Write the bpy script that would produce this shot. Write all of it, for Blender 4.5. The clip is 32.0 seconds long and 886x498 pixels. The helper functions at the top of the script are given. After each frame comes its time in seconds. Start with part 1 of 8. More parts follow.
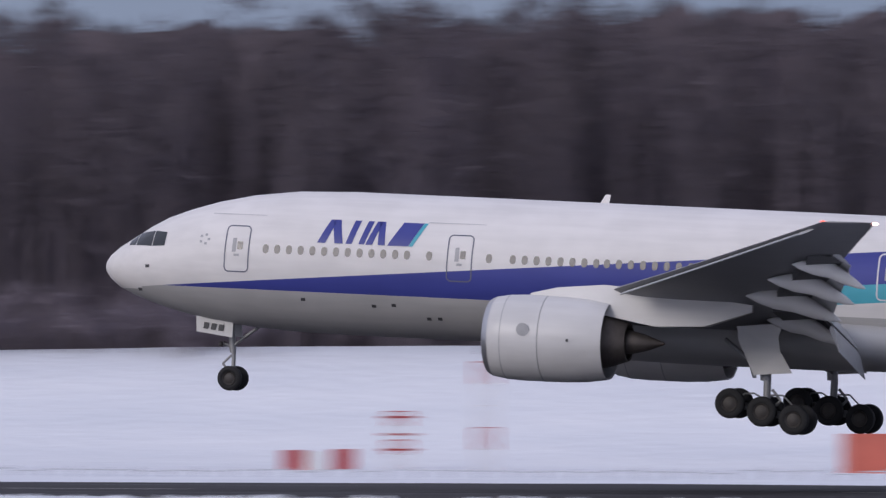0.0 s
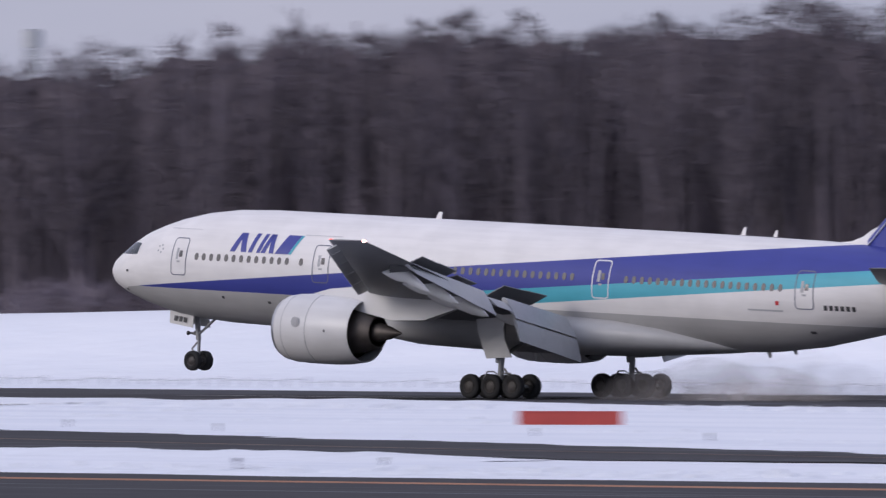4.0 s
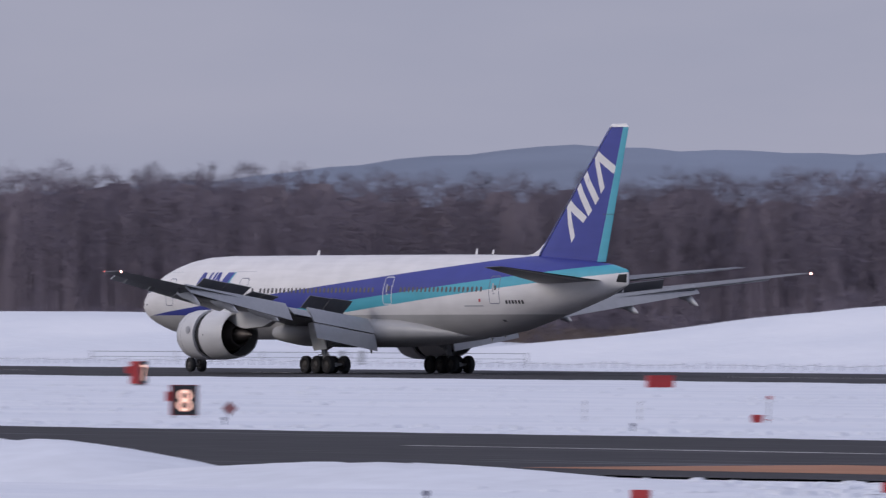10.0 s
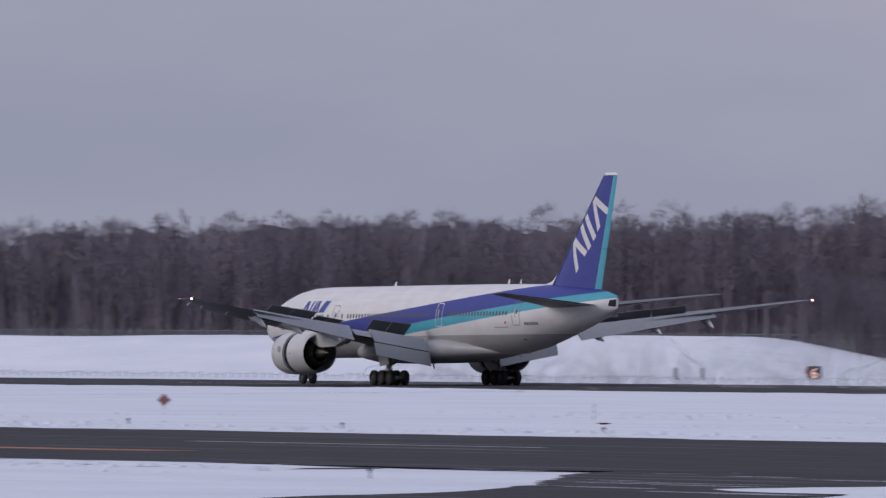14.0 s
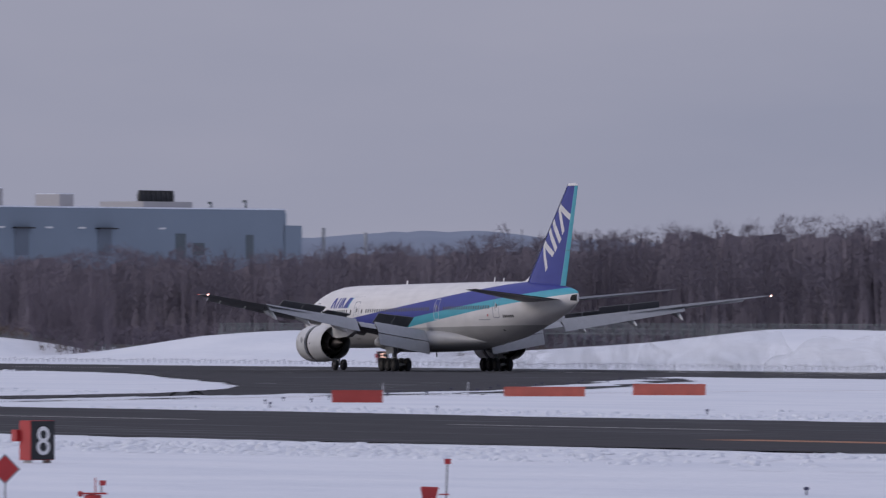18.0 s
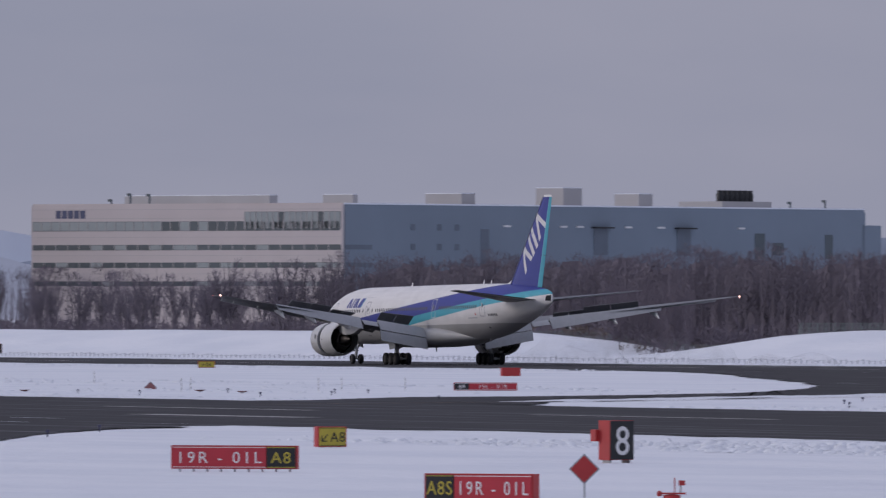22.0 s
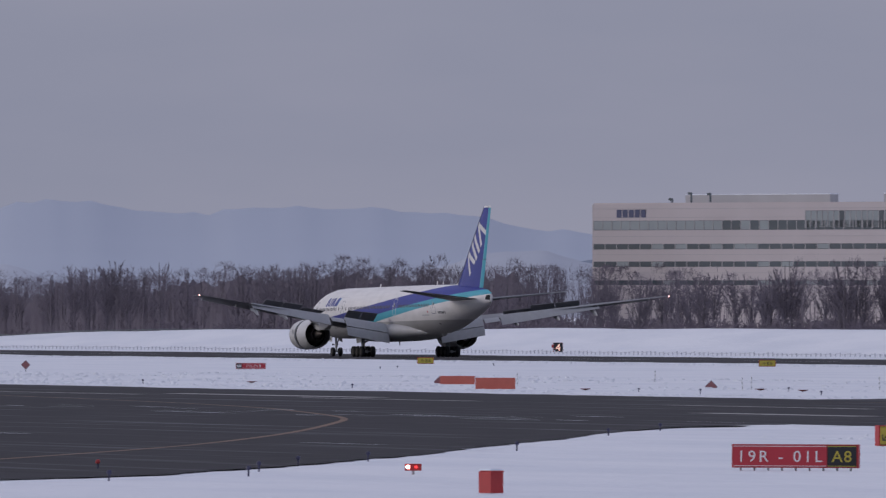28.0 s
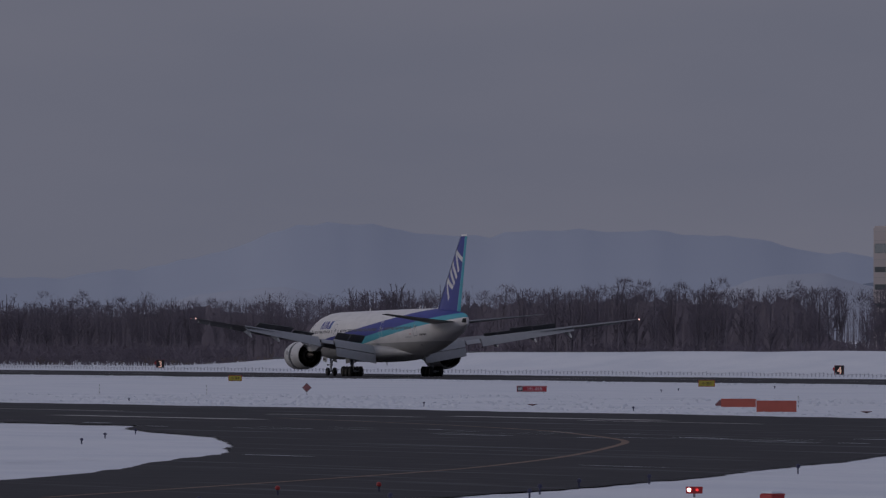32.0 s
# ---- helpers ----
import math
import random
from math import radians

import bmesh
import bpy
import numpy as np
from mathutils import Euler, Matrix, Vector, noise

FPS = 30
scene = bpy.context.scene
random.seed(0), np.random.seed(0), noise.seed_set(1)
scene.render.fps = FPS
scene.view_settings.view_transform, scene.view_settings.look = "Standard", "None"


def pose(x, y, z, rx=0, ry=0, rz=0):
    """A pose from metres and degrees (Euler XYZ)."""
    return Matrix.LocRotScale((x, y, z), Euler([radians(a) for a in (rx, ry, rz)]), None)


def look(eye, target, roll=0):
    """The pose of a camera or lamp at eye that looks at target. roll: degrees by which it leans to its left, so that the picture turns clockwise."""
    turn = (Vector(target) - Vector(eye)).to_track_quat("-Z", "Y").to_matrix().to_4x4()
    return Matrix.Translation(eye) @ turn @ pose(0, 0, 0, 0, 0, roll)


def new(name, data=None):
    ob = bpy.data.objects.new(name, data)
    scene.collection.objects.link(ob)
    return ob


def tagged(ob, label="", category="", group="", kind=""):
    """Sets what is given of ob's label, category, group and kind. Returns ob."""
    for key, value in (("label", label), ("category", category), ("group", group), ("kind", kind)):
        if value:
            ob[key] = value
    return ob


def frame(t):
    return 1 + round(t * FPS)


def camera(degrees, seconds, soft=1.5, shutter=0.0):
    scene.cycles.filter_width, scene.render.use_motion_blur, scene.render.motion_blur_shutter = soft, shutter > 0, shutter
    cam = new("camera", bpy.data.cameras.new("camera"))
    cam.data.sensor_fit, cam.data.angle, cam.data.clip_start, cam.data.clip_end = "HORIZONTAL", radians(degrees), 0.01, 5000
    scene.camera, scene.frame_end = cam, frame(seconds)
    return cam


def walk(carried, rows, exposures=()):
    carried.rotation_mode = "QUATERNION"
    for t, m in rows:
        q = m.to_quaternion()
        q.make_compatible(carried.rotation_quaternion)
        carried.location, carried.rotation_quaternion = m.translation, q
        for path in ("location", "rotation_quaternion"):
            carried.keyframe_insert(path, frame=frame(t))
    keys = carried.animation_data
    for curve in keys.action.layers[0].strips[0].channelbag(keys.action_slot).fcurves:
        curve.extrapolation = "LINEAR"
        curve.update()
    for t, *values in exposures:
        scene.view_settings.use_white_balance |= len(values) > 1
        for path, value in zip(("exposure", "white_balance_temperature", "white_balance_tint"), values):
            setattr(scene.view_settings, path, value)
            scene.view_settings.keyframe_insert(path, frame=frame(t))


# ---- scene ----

# ============ camera ============
CAM_HEIGHT = 5.66
cam = camera(3.772, 32.0, soft=1.3, shutter=0.5)
# seconds, degrees panned to the left of the straight look across, degrees of tilt
PAN = [
    (0, 19.305, 0.4755), (0.5, 22.494, 0.4413), (1, 25.487, 0.4166), (1.5, 28.315, 0.3829), (2, 30.677, 0.3230), (2.5, 33.248, 0.2803),
    (3, 35.649, 0.2568), (3.5, 37.736, 0.2094), (4, 39.658, 0.1816), (4.5, 41.502, 0.1681), (6.5, 47.971, 0.1353), (7, 49.281, 0.1244),
    (7.5, 50.568, 0.1285), (8, 51.625, 0.1193), (8.5, 52.786, 0.1182), (9, 53.821, 0.1368), (9.5, 54.733, 0.1829), (10, 55.766, 0.2038),
    (10.5, 56.750, 0.2164), (11, 57.592, 0.2484), (11.5, 58.325, 0.2593), (12, 59.016, 0.2710), (12.5, 59.655, 0.2971), (13, 60.298, 0.3181),
    (13.5, 60.996, 0.3084), (14, 61.750, 0.3035), (14.5, 62.344, 0.2991), (16.5, 64.205, 0.2863), (17, 64.636, 0.2838), (17.5, 64.995, 0.2809),
    (18, 65.432, 0.2770), (18.5, 65.800, 0.2749), (19, 66.155, 0.2807), (19.5, 66.476, 0.2726), (20, 66.863, 0.2760), (20.5, 67.151, 0.2780),
    (21, 67.380, 0.2755), (21.5, 67.593, 0.2729), (22, 67.898, 0.2728), (22.5, 68.154, 0.2756), (23, 68.378, 0.2716), (23.5, 68.566, 0.2701),
    (24, 68.765, 0.2669), (24.5, 68.969, 0.2673), (25, 69.164, 0.2670), (25.5, 69.360, 0.2658), (26, 69.585, 0.2661), (26.5, 69.780, 0.2656),
    (28.5, 70.449, 0.2656), (29, 70.604, 0.2692), (29.5, 70.723, 0.2752), (30, 70.854, 0.2907), (30.5, 71.004, 0.3223), (31, 71.234, 0.3323),
    (31.5, 71.392, 0.3428), (32, 71.483, 0.3591)]
ROLL = 0.096
walk(cam, [(t, pose(0, 0, CAM_HEIGHT, 90 + tilt, 0, pan) @ pose(0, 0, 0, 0, 0, ROLL)) for t, pan, tilt in PAN],
     exposures=[(0, 0.05), (1, 0.06), (2, 0.2), (3, 0.34), (4, 0.27), (7, 0.14), (9, 0.04), (13, -0.1), (19, -0.2), (23, -0.28), (29, -0.34), (30.7, -0.36), (31, -0.46), (31.5, -0.85), (32, -1.35)])

# ============ sky and sun ============
world = bpy.data.worlds.new("world")
scene.world = world
world.use_nodes = True
wt = world.node_tree
wt.nodes.clear()
w_out = wt.nodes.new("ShaderNodeOutputWorld")
w_bg = wt.nodes.new("ShaderNodeBackground")
w_sky = wt.nodes.new("ShaderNodeTexSky")
w_sky.sky_type = "NISHITA"
w_sky.sun_disc = False
w_sky.sun_elevation, w_sky.sun_rotation = radians(16), radians(200)
w_scale = wt.nodes.new("ShaderNodeMix")
w_scale.data_type, w_scale.blend_type = "RGBA", "MULTIPLY"
w_scale.inputs[0].default_value = 1.0
w_scale.inputs[7].default_value = (0.1, 0.1, 0.1, 1)
wt.links.new(w_sky.outputs[0], w_scale.inputs[6])
# cloud cover: soft grey, lighter overhead, with broad streaks
w_co = wt.nodes.new("ShaderNodeTexCoord")
w_map = wt.nodes.new("ShaderNodeMapping")
w_map.inputs["Scale"].default_value = (9, 9, 34)
w_noise = wt.nodes.new("ShaderNodeTexNoise")
w_noise.inputs["Scale"].default_value = 1.6
w_noise.inputs["Detail"].default_value = 5
w_ramp = wt.nodes.new("ShaderNodeValToRGB")
w_ramp.color_ramp.elements[0].position, w_ramp.color_ramp.elements[0].color = 0.3, (0.322, 0.342, 0.472, 1)
w_ramp.color_ramp.elements[1].position, w_ramp.color_ramp.elements[1].color = 0.72, (0.398, 0.402, 0.524, 1)
wt.links.new(w_co.outputs["Generated"], w_map.inputs[0])
wt.links.new(w_map.outputs[0], w_noise.inputs[0])
wt.links.new(w_noise.outputs[0], w_ramp.inputs[0])
w_sep = wt.nodes.new("ShaderNodeSeparateXYZ")
wt.links.new(w_co.outputs["Generated"], w_sep.inputs[0])
w_up = wt.nodes.new("ShaderNodeMapRange")
w_up.inputs["From Min"].default_value, w_up.inputs["From Max"].default_value = 0.05, 0.9
w_up.inputs["To Min"].default_value, w_up.inputs["To Max"].default_value = 1.0, 1.6
wt.links.new(w_sep.outputs[2], w_up.inputs[0])
w_gain = wt.nodes.new("ShaderNodeVectorMath")
w_gain.operation = "SCALE"
wt.links.new(w_ramp.outputs[0], w_gain.inputs[0])
wt.links.new(w_up.outputs[0], w_gain.inputs[3])
w_mix = wt.nodes.new("ShaderNodeMix")
w_mix.data_type = "RGBA"
w_mix.inputs[0].default_value = 0.92
# the cloud is thinner and bluer towards one side of the sky
w_side = wt.nodes.new("ShaderNodeMapRange")
w_side.interpolation_type = "SMOOTHSTEP"
w_side.inputs["From Min"].default_value, w_side.inputs["From Max"].default_value = -0.66, -0.36
wt.links.new(w_sep.outputs[0], w_side.inputs[0])
w_blue = wt.nodes.new("ShaderNodeMix")
w_blue.data_type, w_blue.blend_type = "RGBA", "MULTIPLY"
w_blue.inputs[7].default_value = (0.58, 0.70, 0.80, 1)
w_low = wt.nodes.new("ShaderNodeMapRange")
w_low.inputs["From Min"].default_value, w_low.inputs["From Max"].default_value = 0.06, 0.3
w_low.inputs["To Min"].default_value, w_low.inputs["To Max"].default_value = 1.0, 0.0
wt.links.new(w_sep.outputs[2], w_low.inputs[0])
w_amount = wt.nodes.new("ShaderNodeMath")
w_amount.operation = "MULTIPLY"
wt.links.new(w_side.outputs[0], w_amount.inputs[0])
wt.links.new(w_low.outputs[0], w_amount.inputs[1])
wt.links.new(w_amount.outputs[0], w_blue.inputs[0])
wt.links.new(w_gain.outputs[0], w_blue.inputs[6])
wt.links.new(w_scale.outputs[2], w_mix.inputs[6])
wt.links.new(w_blue.outputs[2], w_mix.inputs[7])
wt.links.new(w_mix.outputs[2], w_bg.inputs[0])
wt.links.new(w_bg.outputs[0], w_out.inputs[0])

sun_data = bpy.data.lights.new("sun", "SUN")
sun_data.energy, sun_data.angle, sun_data.color = 1.0, radians(22), (1.0, 0.93, 0.90)
sun = new("sun", sun_data)
sun.matrix_world = look((0, 0, 0), (0.45, 1.0, -0.42))

# ============ materials ============
def nodes_of(name):
    m = bpy.data.materials.new(name)
    m.use_nodes = True
    return m, m.node_tree, m.node_tree.nodes["Principled BSDF"]


def mat(name, color, rough=0.6, metal=0.0, vary=0.12, scale=3.0, bump=0.0, bump_scale=None, spread=0.0, spec=None):
    """A surface with two scales of variation in its colour, and fine relief."""
    m, nt, b = nodes_of(name)
    co = nt.nodes.new("ShaderNodeTexCoord")
    n1 = nt.nodes.new("ShaderNodeTexNoise")
    n1.inputs["Scale"].default_value, n1.inputs["Detail"].default_value = scale, 6
    n2 = nt.nodes.new("ShaderNodeTexNoise")
    n2.inputs["Scale"].default_value, n2.inputs["Detail"].default_value = scale * 0.13, 3
    nt.links.new(co.outputs["Object"], n1.inputs[0])
    nt.links.new(co.outputs["Object"], n2.inputs[0])
    add = nt.nodes.new("ShaderNodeMath")
    add.operation = "ADD"
    nt.links.new(n1.outputs[0], add.inputs[0])
    nt.links.new(n2.outputs[0], add.inputs[1])
    last = add
    if spread:
        info = nt.nodes.new("ShaderNodeObjectInfo")
        mul = nt.nodes.new("ShaderNodeMath")
        mul.operation = "MULTIPLY_ADD"
        mul.inputs[1].default_value = spread
        nt.links.new(info.outputs["Random"], mul.inputs[0])
        nt.links.new(add.outputs[0], mul.inputs[2])
        last = mul
    r = nt.nodes.new("ShaderNodeMapRange")
    r.inputs["From Min"].default_value, r.inputs["From Max"].default_value = 0.6, 1.4
    r.inputs["To Min"].default_value, r.inputs["To Max"].default_value = 1 - vary, 1 + vary
    nt.links.new(last.outputs[0], r.inputs[0])
    sc = nt.nodes.new("ShaderNodeVectorMath")
    sc.operation = "SCALE"
    sc.inputs[0].default_value = color
    nt.links.new(r.outputs[0], sc.inputs[3])
    nt.links.new(sc.outputs[0], b.inputs["Base Color"])
    b.inputs["Roughness"].default_value, b.inputs["Metallic"].default_value = rough, metal
    if spec is not None:
        b.inputs["Specular IOR Level"].default_value = spec
    if bump:
        bn = nt.nodes.new("ShaderNodeTexNoise")
        bn.inputs["Scale"].default_value, bn.inputs["Detail"].default_value = bump_scale or scale * 4, 5
        nt.links.new(co.outputs["Object"], bn.inputs[0])
        bp = nt.nodes.new("ShaderNodeBump")
        bp.inputs["Strength"].default_value = bump
        nt.links.new(bn.outputs[0], bp.inputs["Height"])
        nt.links.new(bp.outputs[0], b.inputs["Normal"])
    return m


def glow(name, color, power):
    m, nt, b = nodes_of(name)
    b.inputs["Base Color"].default_value = (*color, 1)
    b.inputs["Emission Color"].default_value = (*color, 1)
    b.inputs["Emission Strength"].default_value = power
    return m


def math_node(nt, op, a, b, c=None):
    """a, b, c: sockets or numbers."""
    n = nt.nodes.new("ShaderNodeMath")
    n.operation = op
    for i, v in enumerate((a, b, c)):
        if v is None:
            continue
        if isinstance(v, (int, float)):
            n.inputs[i].default_value = v
        else:
            nt.links.new(v, n.inputs[i])
    return n.outputs[0]


def mix_colour(nt, fac, a, b):
    n = nt.nodes.new("ShaderNodeMix")
    n.data_type = "RGBA"
    nt.links.new(fac, n.inputs[0])
    for i, v in ((6, a), (7, b)):
        if isinstance(v, tuple):
            n.inputs[i].default_value = (*v, 1)
        else:
            nt.links.new(v, n.inputs[i])
    return n.outputs[2]


WHITE, BELLY, BLUE, CYAN = (0.81, 0.785, 0.765), (0.47, 0.46, 0.45), (0.050, 0.062, 0.30), (0.085, 0.42, 0.52)


def airframe_dirt(nt, co, colour):
    """Streaks along the airflow and faint grime on any airframe colour."""
    mp = nt.nodes.new("ShaderNodeMapping")
    mp.inputs["Scale"].default_value = (0.12, 1.2, 1.2)
    nt.links.new(co, mp.inputs[0])
    n = nt.nodes.new("ShaderNodeTexNoise")
    n.inputs["Scale"].default_value, n.inputs["Detail"].default_value = 2.2, 7
    nt.links.new(mp.outputs[0], n.inputs[0])
    n2 = nt.nodes.new("ShaderNodeTexNoise")
    n2.inputs["Scale"].default_value = 0.5
    nt.links.new(co, n2.inputs[0])
    s = math_node(nt, "ADD", n.outputs[0], n2.outputs[0])
    r = nt.nodes.new("ShaderNodeMapRange")
    r.inputs["From Min"].default_value, r.inputs["From Max"].default_value = 0.72, 1.2
    r.inputs["To Min"].default_value, r.inputs["To Max"].default_value = 0.91, 1.02
    nt.links.new(s, r.inputs[0])
    sc = nt.nodes.new("ShaderNodeVectorMath")
    sc.operation = "SCALE"
    nt.links.new(colour, sc.inputs[0])
    nt.links.new(r.outputs[0], sc.inputs[3])
    return sc.outputs[0]


def fuselage_paint():
    """White roof, a blue wedge with a light blue one under it that both rise towards the tail, grey belly."""
    m, nt, b = nodes_of("fuselage_paint")
    co = nt.nodes.new("ShaderNodeTexCoord")
    sep = nt.nodes.new("ShaderNodeSeparateXYZ")
    nt.links.new(co.outputs["Object"], sep.inputs[0])
    s = math_node(nt, "ADD", sep.outputs[0], 31.77)
    z = sep.outputs[2]
    top = math_node(nt, "MULTIPLY_ADD", s, 0.0867, 4.01)
    mid = math_node(nt, "MULTIPLY_ADD", s, 0.083, 2.75)
    low = math_node(nt, "MULTIPLY_ADD", s, 0.0865, 1.83)
    aft = math_node(nt, "GREATER_THAN", s, 22.0)
    front_low = math_node(nt, "MULTIPLY_ADD", s, -0.001, 4.315)
    grey_line = math_node(nt, "MULTIPLY_ADD", s, -0.001, 4.31)
    mid = math_node(nt, "ADD", math_node(nt, "MULTIPLY", mid, aft), math_node(nt, "MULTIPLY", front_low, math_node(nt, "SUBTRACT", 1.0, aft)))
    low = math_node(nt, "ADD", math_node(nt, "MULTIPLY", low, aft), math_node(nt, "MULTIPLY", front_low, math_node(nt, "SUBTRACT", 1.0, aft)))
    c = mix_colour(nt, math_node(nt, "GREATER_THAN", z, grey_line), BELLY, WHITE)
    is_cyan = math_node(nt, "MULTIPLY", math_node(nt, "GREATER_THAN", z, low), math_node(nt, "GREATER_THAN", s, 2.4))
    c = mix_colour(nt, is_cyan, c, CYAN)
    is_blue = math_node(nt, "MULTIPLY", math_node(nt, "GREATER_THAN", z, mid), math_node(nt, "GREATER_THAN", s, 2.4))
    c = mix_colour(nt, is_blue, c, BLUE)
    c = mix_colour(nt, math_node(nt, "MAXIMUM", math_node(nt, "GREATER_THAN", z, top), math_node(nt, "MULTIPLY", math_node(nt, "LESS_THAN", s, 2.4), math_node(nt, "GREATER_THAN", z, 4.1))), c, WHITE)
    nt.links.new(airframe_dirt(nt, co.outputs["Object"], c), b.inputs["Base Color"])
    b.inputs["Roughness"].default_value = 0.5
    b.inputs["Specular IOR Level"].default_value = 0.35
    return m


def plain_paint(name, colour, rough=0.36, metal=0.0):
    m, nt, b = nodes_of(name)
    co = nt.nodes.new("ShaderNodeTexCoord")
    rgb = nt.nodes.new("ShaderNodeRGB")
    rgb.outputs[0].default_value = (*colour, 1)
    nt.links.new(airframe_dirt(nt, co.outputs["Object"], rgb.outputs[0]), b.inputs["Base Color"])
    b.inputs["Roughness"].default_value, b.inputs["Metallic"].default_value = rough, metal
    return m


M_FUSELAGE = fuselage_paint()
M_WHITE = plain_paint("white_paint", WHITE)
M_BLUE = plain_paint("blue_paint", BLUE)
M_CYAN = plain_paint("light_blue_paint", CYAN)
M_WING = plain_paint("wing_grey", (0.17, 0.17, 0.18), 0.45)
M_FLAP = plain_paint("flap_grey", (0.385, 0.39, 0.40), 0.42)
M_WING_DARK = plain_paint("wing_gap_shade", (0.055, 0.055, 0.06), 0.6)
M_SPOILER = plain_paint("spoiler_underside", (0.19, 0.19, 0.20), 0.55)
M_NACELLE = plain_paint("nacelle_paint", (0.66, 0.65, 0.64), 0.36)
M_BELLYFAIR = plain_paint("belly_fairing_paint", (0.44, 0.435, 0.43), 0.42)
M_FAIRING = plain_paint("fairing_paint", (0.60, 0.595, 0.59), 0.4)
M_LIP = mat("bare_aluminium", (0.62, 0.62, 0.63), 0.32, 0.9, 0.06, 4)
M_HOT = mat("exhaust_metal", (0.115, 0.10, 0.092), 0.55, 0.7, 0.25, 3)
M_DARK = mat("dark_opening", (0.018, 0.018, 0.02), 0.8, 0, 0.2, 3)
M_STRUT = mat("gear_steel", (0.34, 0.34, 0.345), 0.45, 0.35, 0.2, 8)
M_TYRE = mat("tyre_rubber", (0.022, 0.022, 0.024), 0.82, 0, 0.25, 9, 0.15)
M_RIM = mat("wheel_rim", (0.075, 0.068, 0.065), 0.6, 0.2, 0.15, 9)
M_WINDOW = mat("cabin_window", (0.135, 0.125, 0.125), 0.25, 0, 0.1, 6)
M_COCKPIT = mat("cockpit_glass", (0.04, 0.045, 0.05), 0.08, 0, 0.1, 2)
M_SMUDGE = mat("faint_smudge", (0.58, 0.57, 0.57), 0.5, 0, 0.1, 5)
M_OUTLINE = mat("door_outline", (0.15, 0.155, 0.21), 0.5, 0, 0.1, 5)
M_BLACKMARK = mat("black_marking", (0.06, 0.06, 0.065), 0.5, 0, 0.1, 5)
M_GREYMARK = mat("grey_marking", (0.42, 0.42, 0.43), 0.5, 0, 0.1, 5)
M_REDMARK = mat("red_marking", (0.55, 0.04, 0.05), 0.5, 0, 0.1, 5)
M_NAV_RED = glow("navigation_light_red", (1.0, 0.12, 0.07), 1.5)
M_NAV_WHITE = glow("navigation_light_white", (1.0, 0.50, 0.45), 7)
M_GLOW_RED = glow("red_lamp", (1.0, 0.05, 0.05), 2.2)
M_GLOW_AMBER = glow("amber_figures", (1.0, 0.58, 0.45), 1.0)

def snow():
    """Wind-packed snow: long low drifts, small lumps, and faint grey patches."""
    m, nt, b = nodes_of("snow")
    co = nt.nodes.new("ShaderNodeTexCoord")
    mp = nt.nodes.new("ShaderNodeMapping")
    mp.inputs["Scale"].default_value = (0.045, 0.11, 0.3)
    nt.links.new(co.outputs["Object"], mp.inputs[0])
    drift = nt.nodes.new("ShaderNodeTexNoise")
    drift.inputs["Scale"].default_value, drift.inputs["Detail"].default_value = 1.0, 7
    nt.links.new(mp.outputs[0], drift.inputs[0])
    lump = nt.nodes.new("ShaderNodeTexNoise")
    lump.inputs["Scale"].default_value, lump.inputs["Detail"].default_value = 0.9, 5
    nt.links.new(co.outputs["Object"], lump.inputs[0])
    r = nt.nodes.new("ShaderNodeMapRange")
    r.inputs["From Min"].default_value, r.inputs["From Max"].default_value = 0.35, 0.6
    nt.links.new(drift.outputs[0], r.inputs[0])
    nt.links.new(mix_colour(nt, r.outputs[0], (0.775, 0.80, 0.85), (0.86, 0.875, 0.91)), b.inputs["Base Color"])
    b.inputs["Roughness"].default_value = 0.65
    bp = nt.nodes.new("ShaderNodeBump")
    bp.inputs["Strength"].default_value, bp.inputs["Distance"].default_value = 0.35, 1.0
    nt.links.new(drift.outputs[0], bp.inputs["Height"])
    bp2 = nt.nodes.new("ShaderNodeBump")
    bp2.inputs["Strength"].default_value, bp2.inputs["Distance"].default_value = 0.35, 0.5
    nt.links.new(lump.outputs[0], bp2.inputs["Height"])
    nt.links.new(bp.outputs[0], bp2.inputs["Normal"])
    nt.links.new(bp2.outputs[0], b.inputs["Normal"])
    return m


M_SNOW = snow()
M_SNOWBANK = mat("ploughed_snow", (0.80, 0.82, 0.86), 0.7, 0, 0.09, 0.9, 0.6, 2.2)
# distance haze put into the colours: woods lighter away from the dark near stand
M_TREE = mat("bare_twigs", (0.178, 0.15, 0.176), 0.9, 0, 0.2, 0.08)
M_TREE_HAZED = mat("hazed_twigs", (0.168, 0.145, 0.17), 0.9, 0, 0.2, 0.08)
M_WOODS_HAZED = mat("hazed_deep_woods", (0.155, 0.134, 0.16), 0.95, 0, 0.22, 0.25, 0.8, 0.5)
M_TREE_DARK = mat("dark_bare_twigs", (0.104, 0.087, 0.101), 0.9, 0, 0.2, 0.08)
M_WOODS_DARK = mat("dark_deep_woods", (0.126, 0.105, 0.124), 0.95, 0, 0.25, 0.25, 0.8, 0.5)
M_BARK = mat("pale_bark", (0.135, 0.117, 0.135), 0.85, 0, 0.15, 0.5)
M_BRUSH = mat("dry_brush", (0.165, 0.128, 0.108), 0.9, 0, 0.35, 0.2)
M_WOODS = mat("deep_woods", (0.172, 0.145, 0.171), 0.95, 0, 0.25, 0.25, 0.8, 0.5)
M_BOARD_RED = mat("board_red", (0.46, 0.065, 0.05), 0.55, 0, 0.16, 1.5)
M_ORANGE = mat("orange_paint", (0.62, 0.155, 0.105), 0.55, 0, 0.16, 1.5)
M_MAROON = mat("weathered_maroon", (0.16, 0.045, 0.045), 0.7, 0, 0.25, 2)
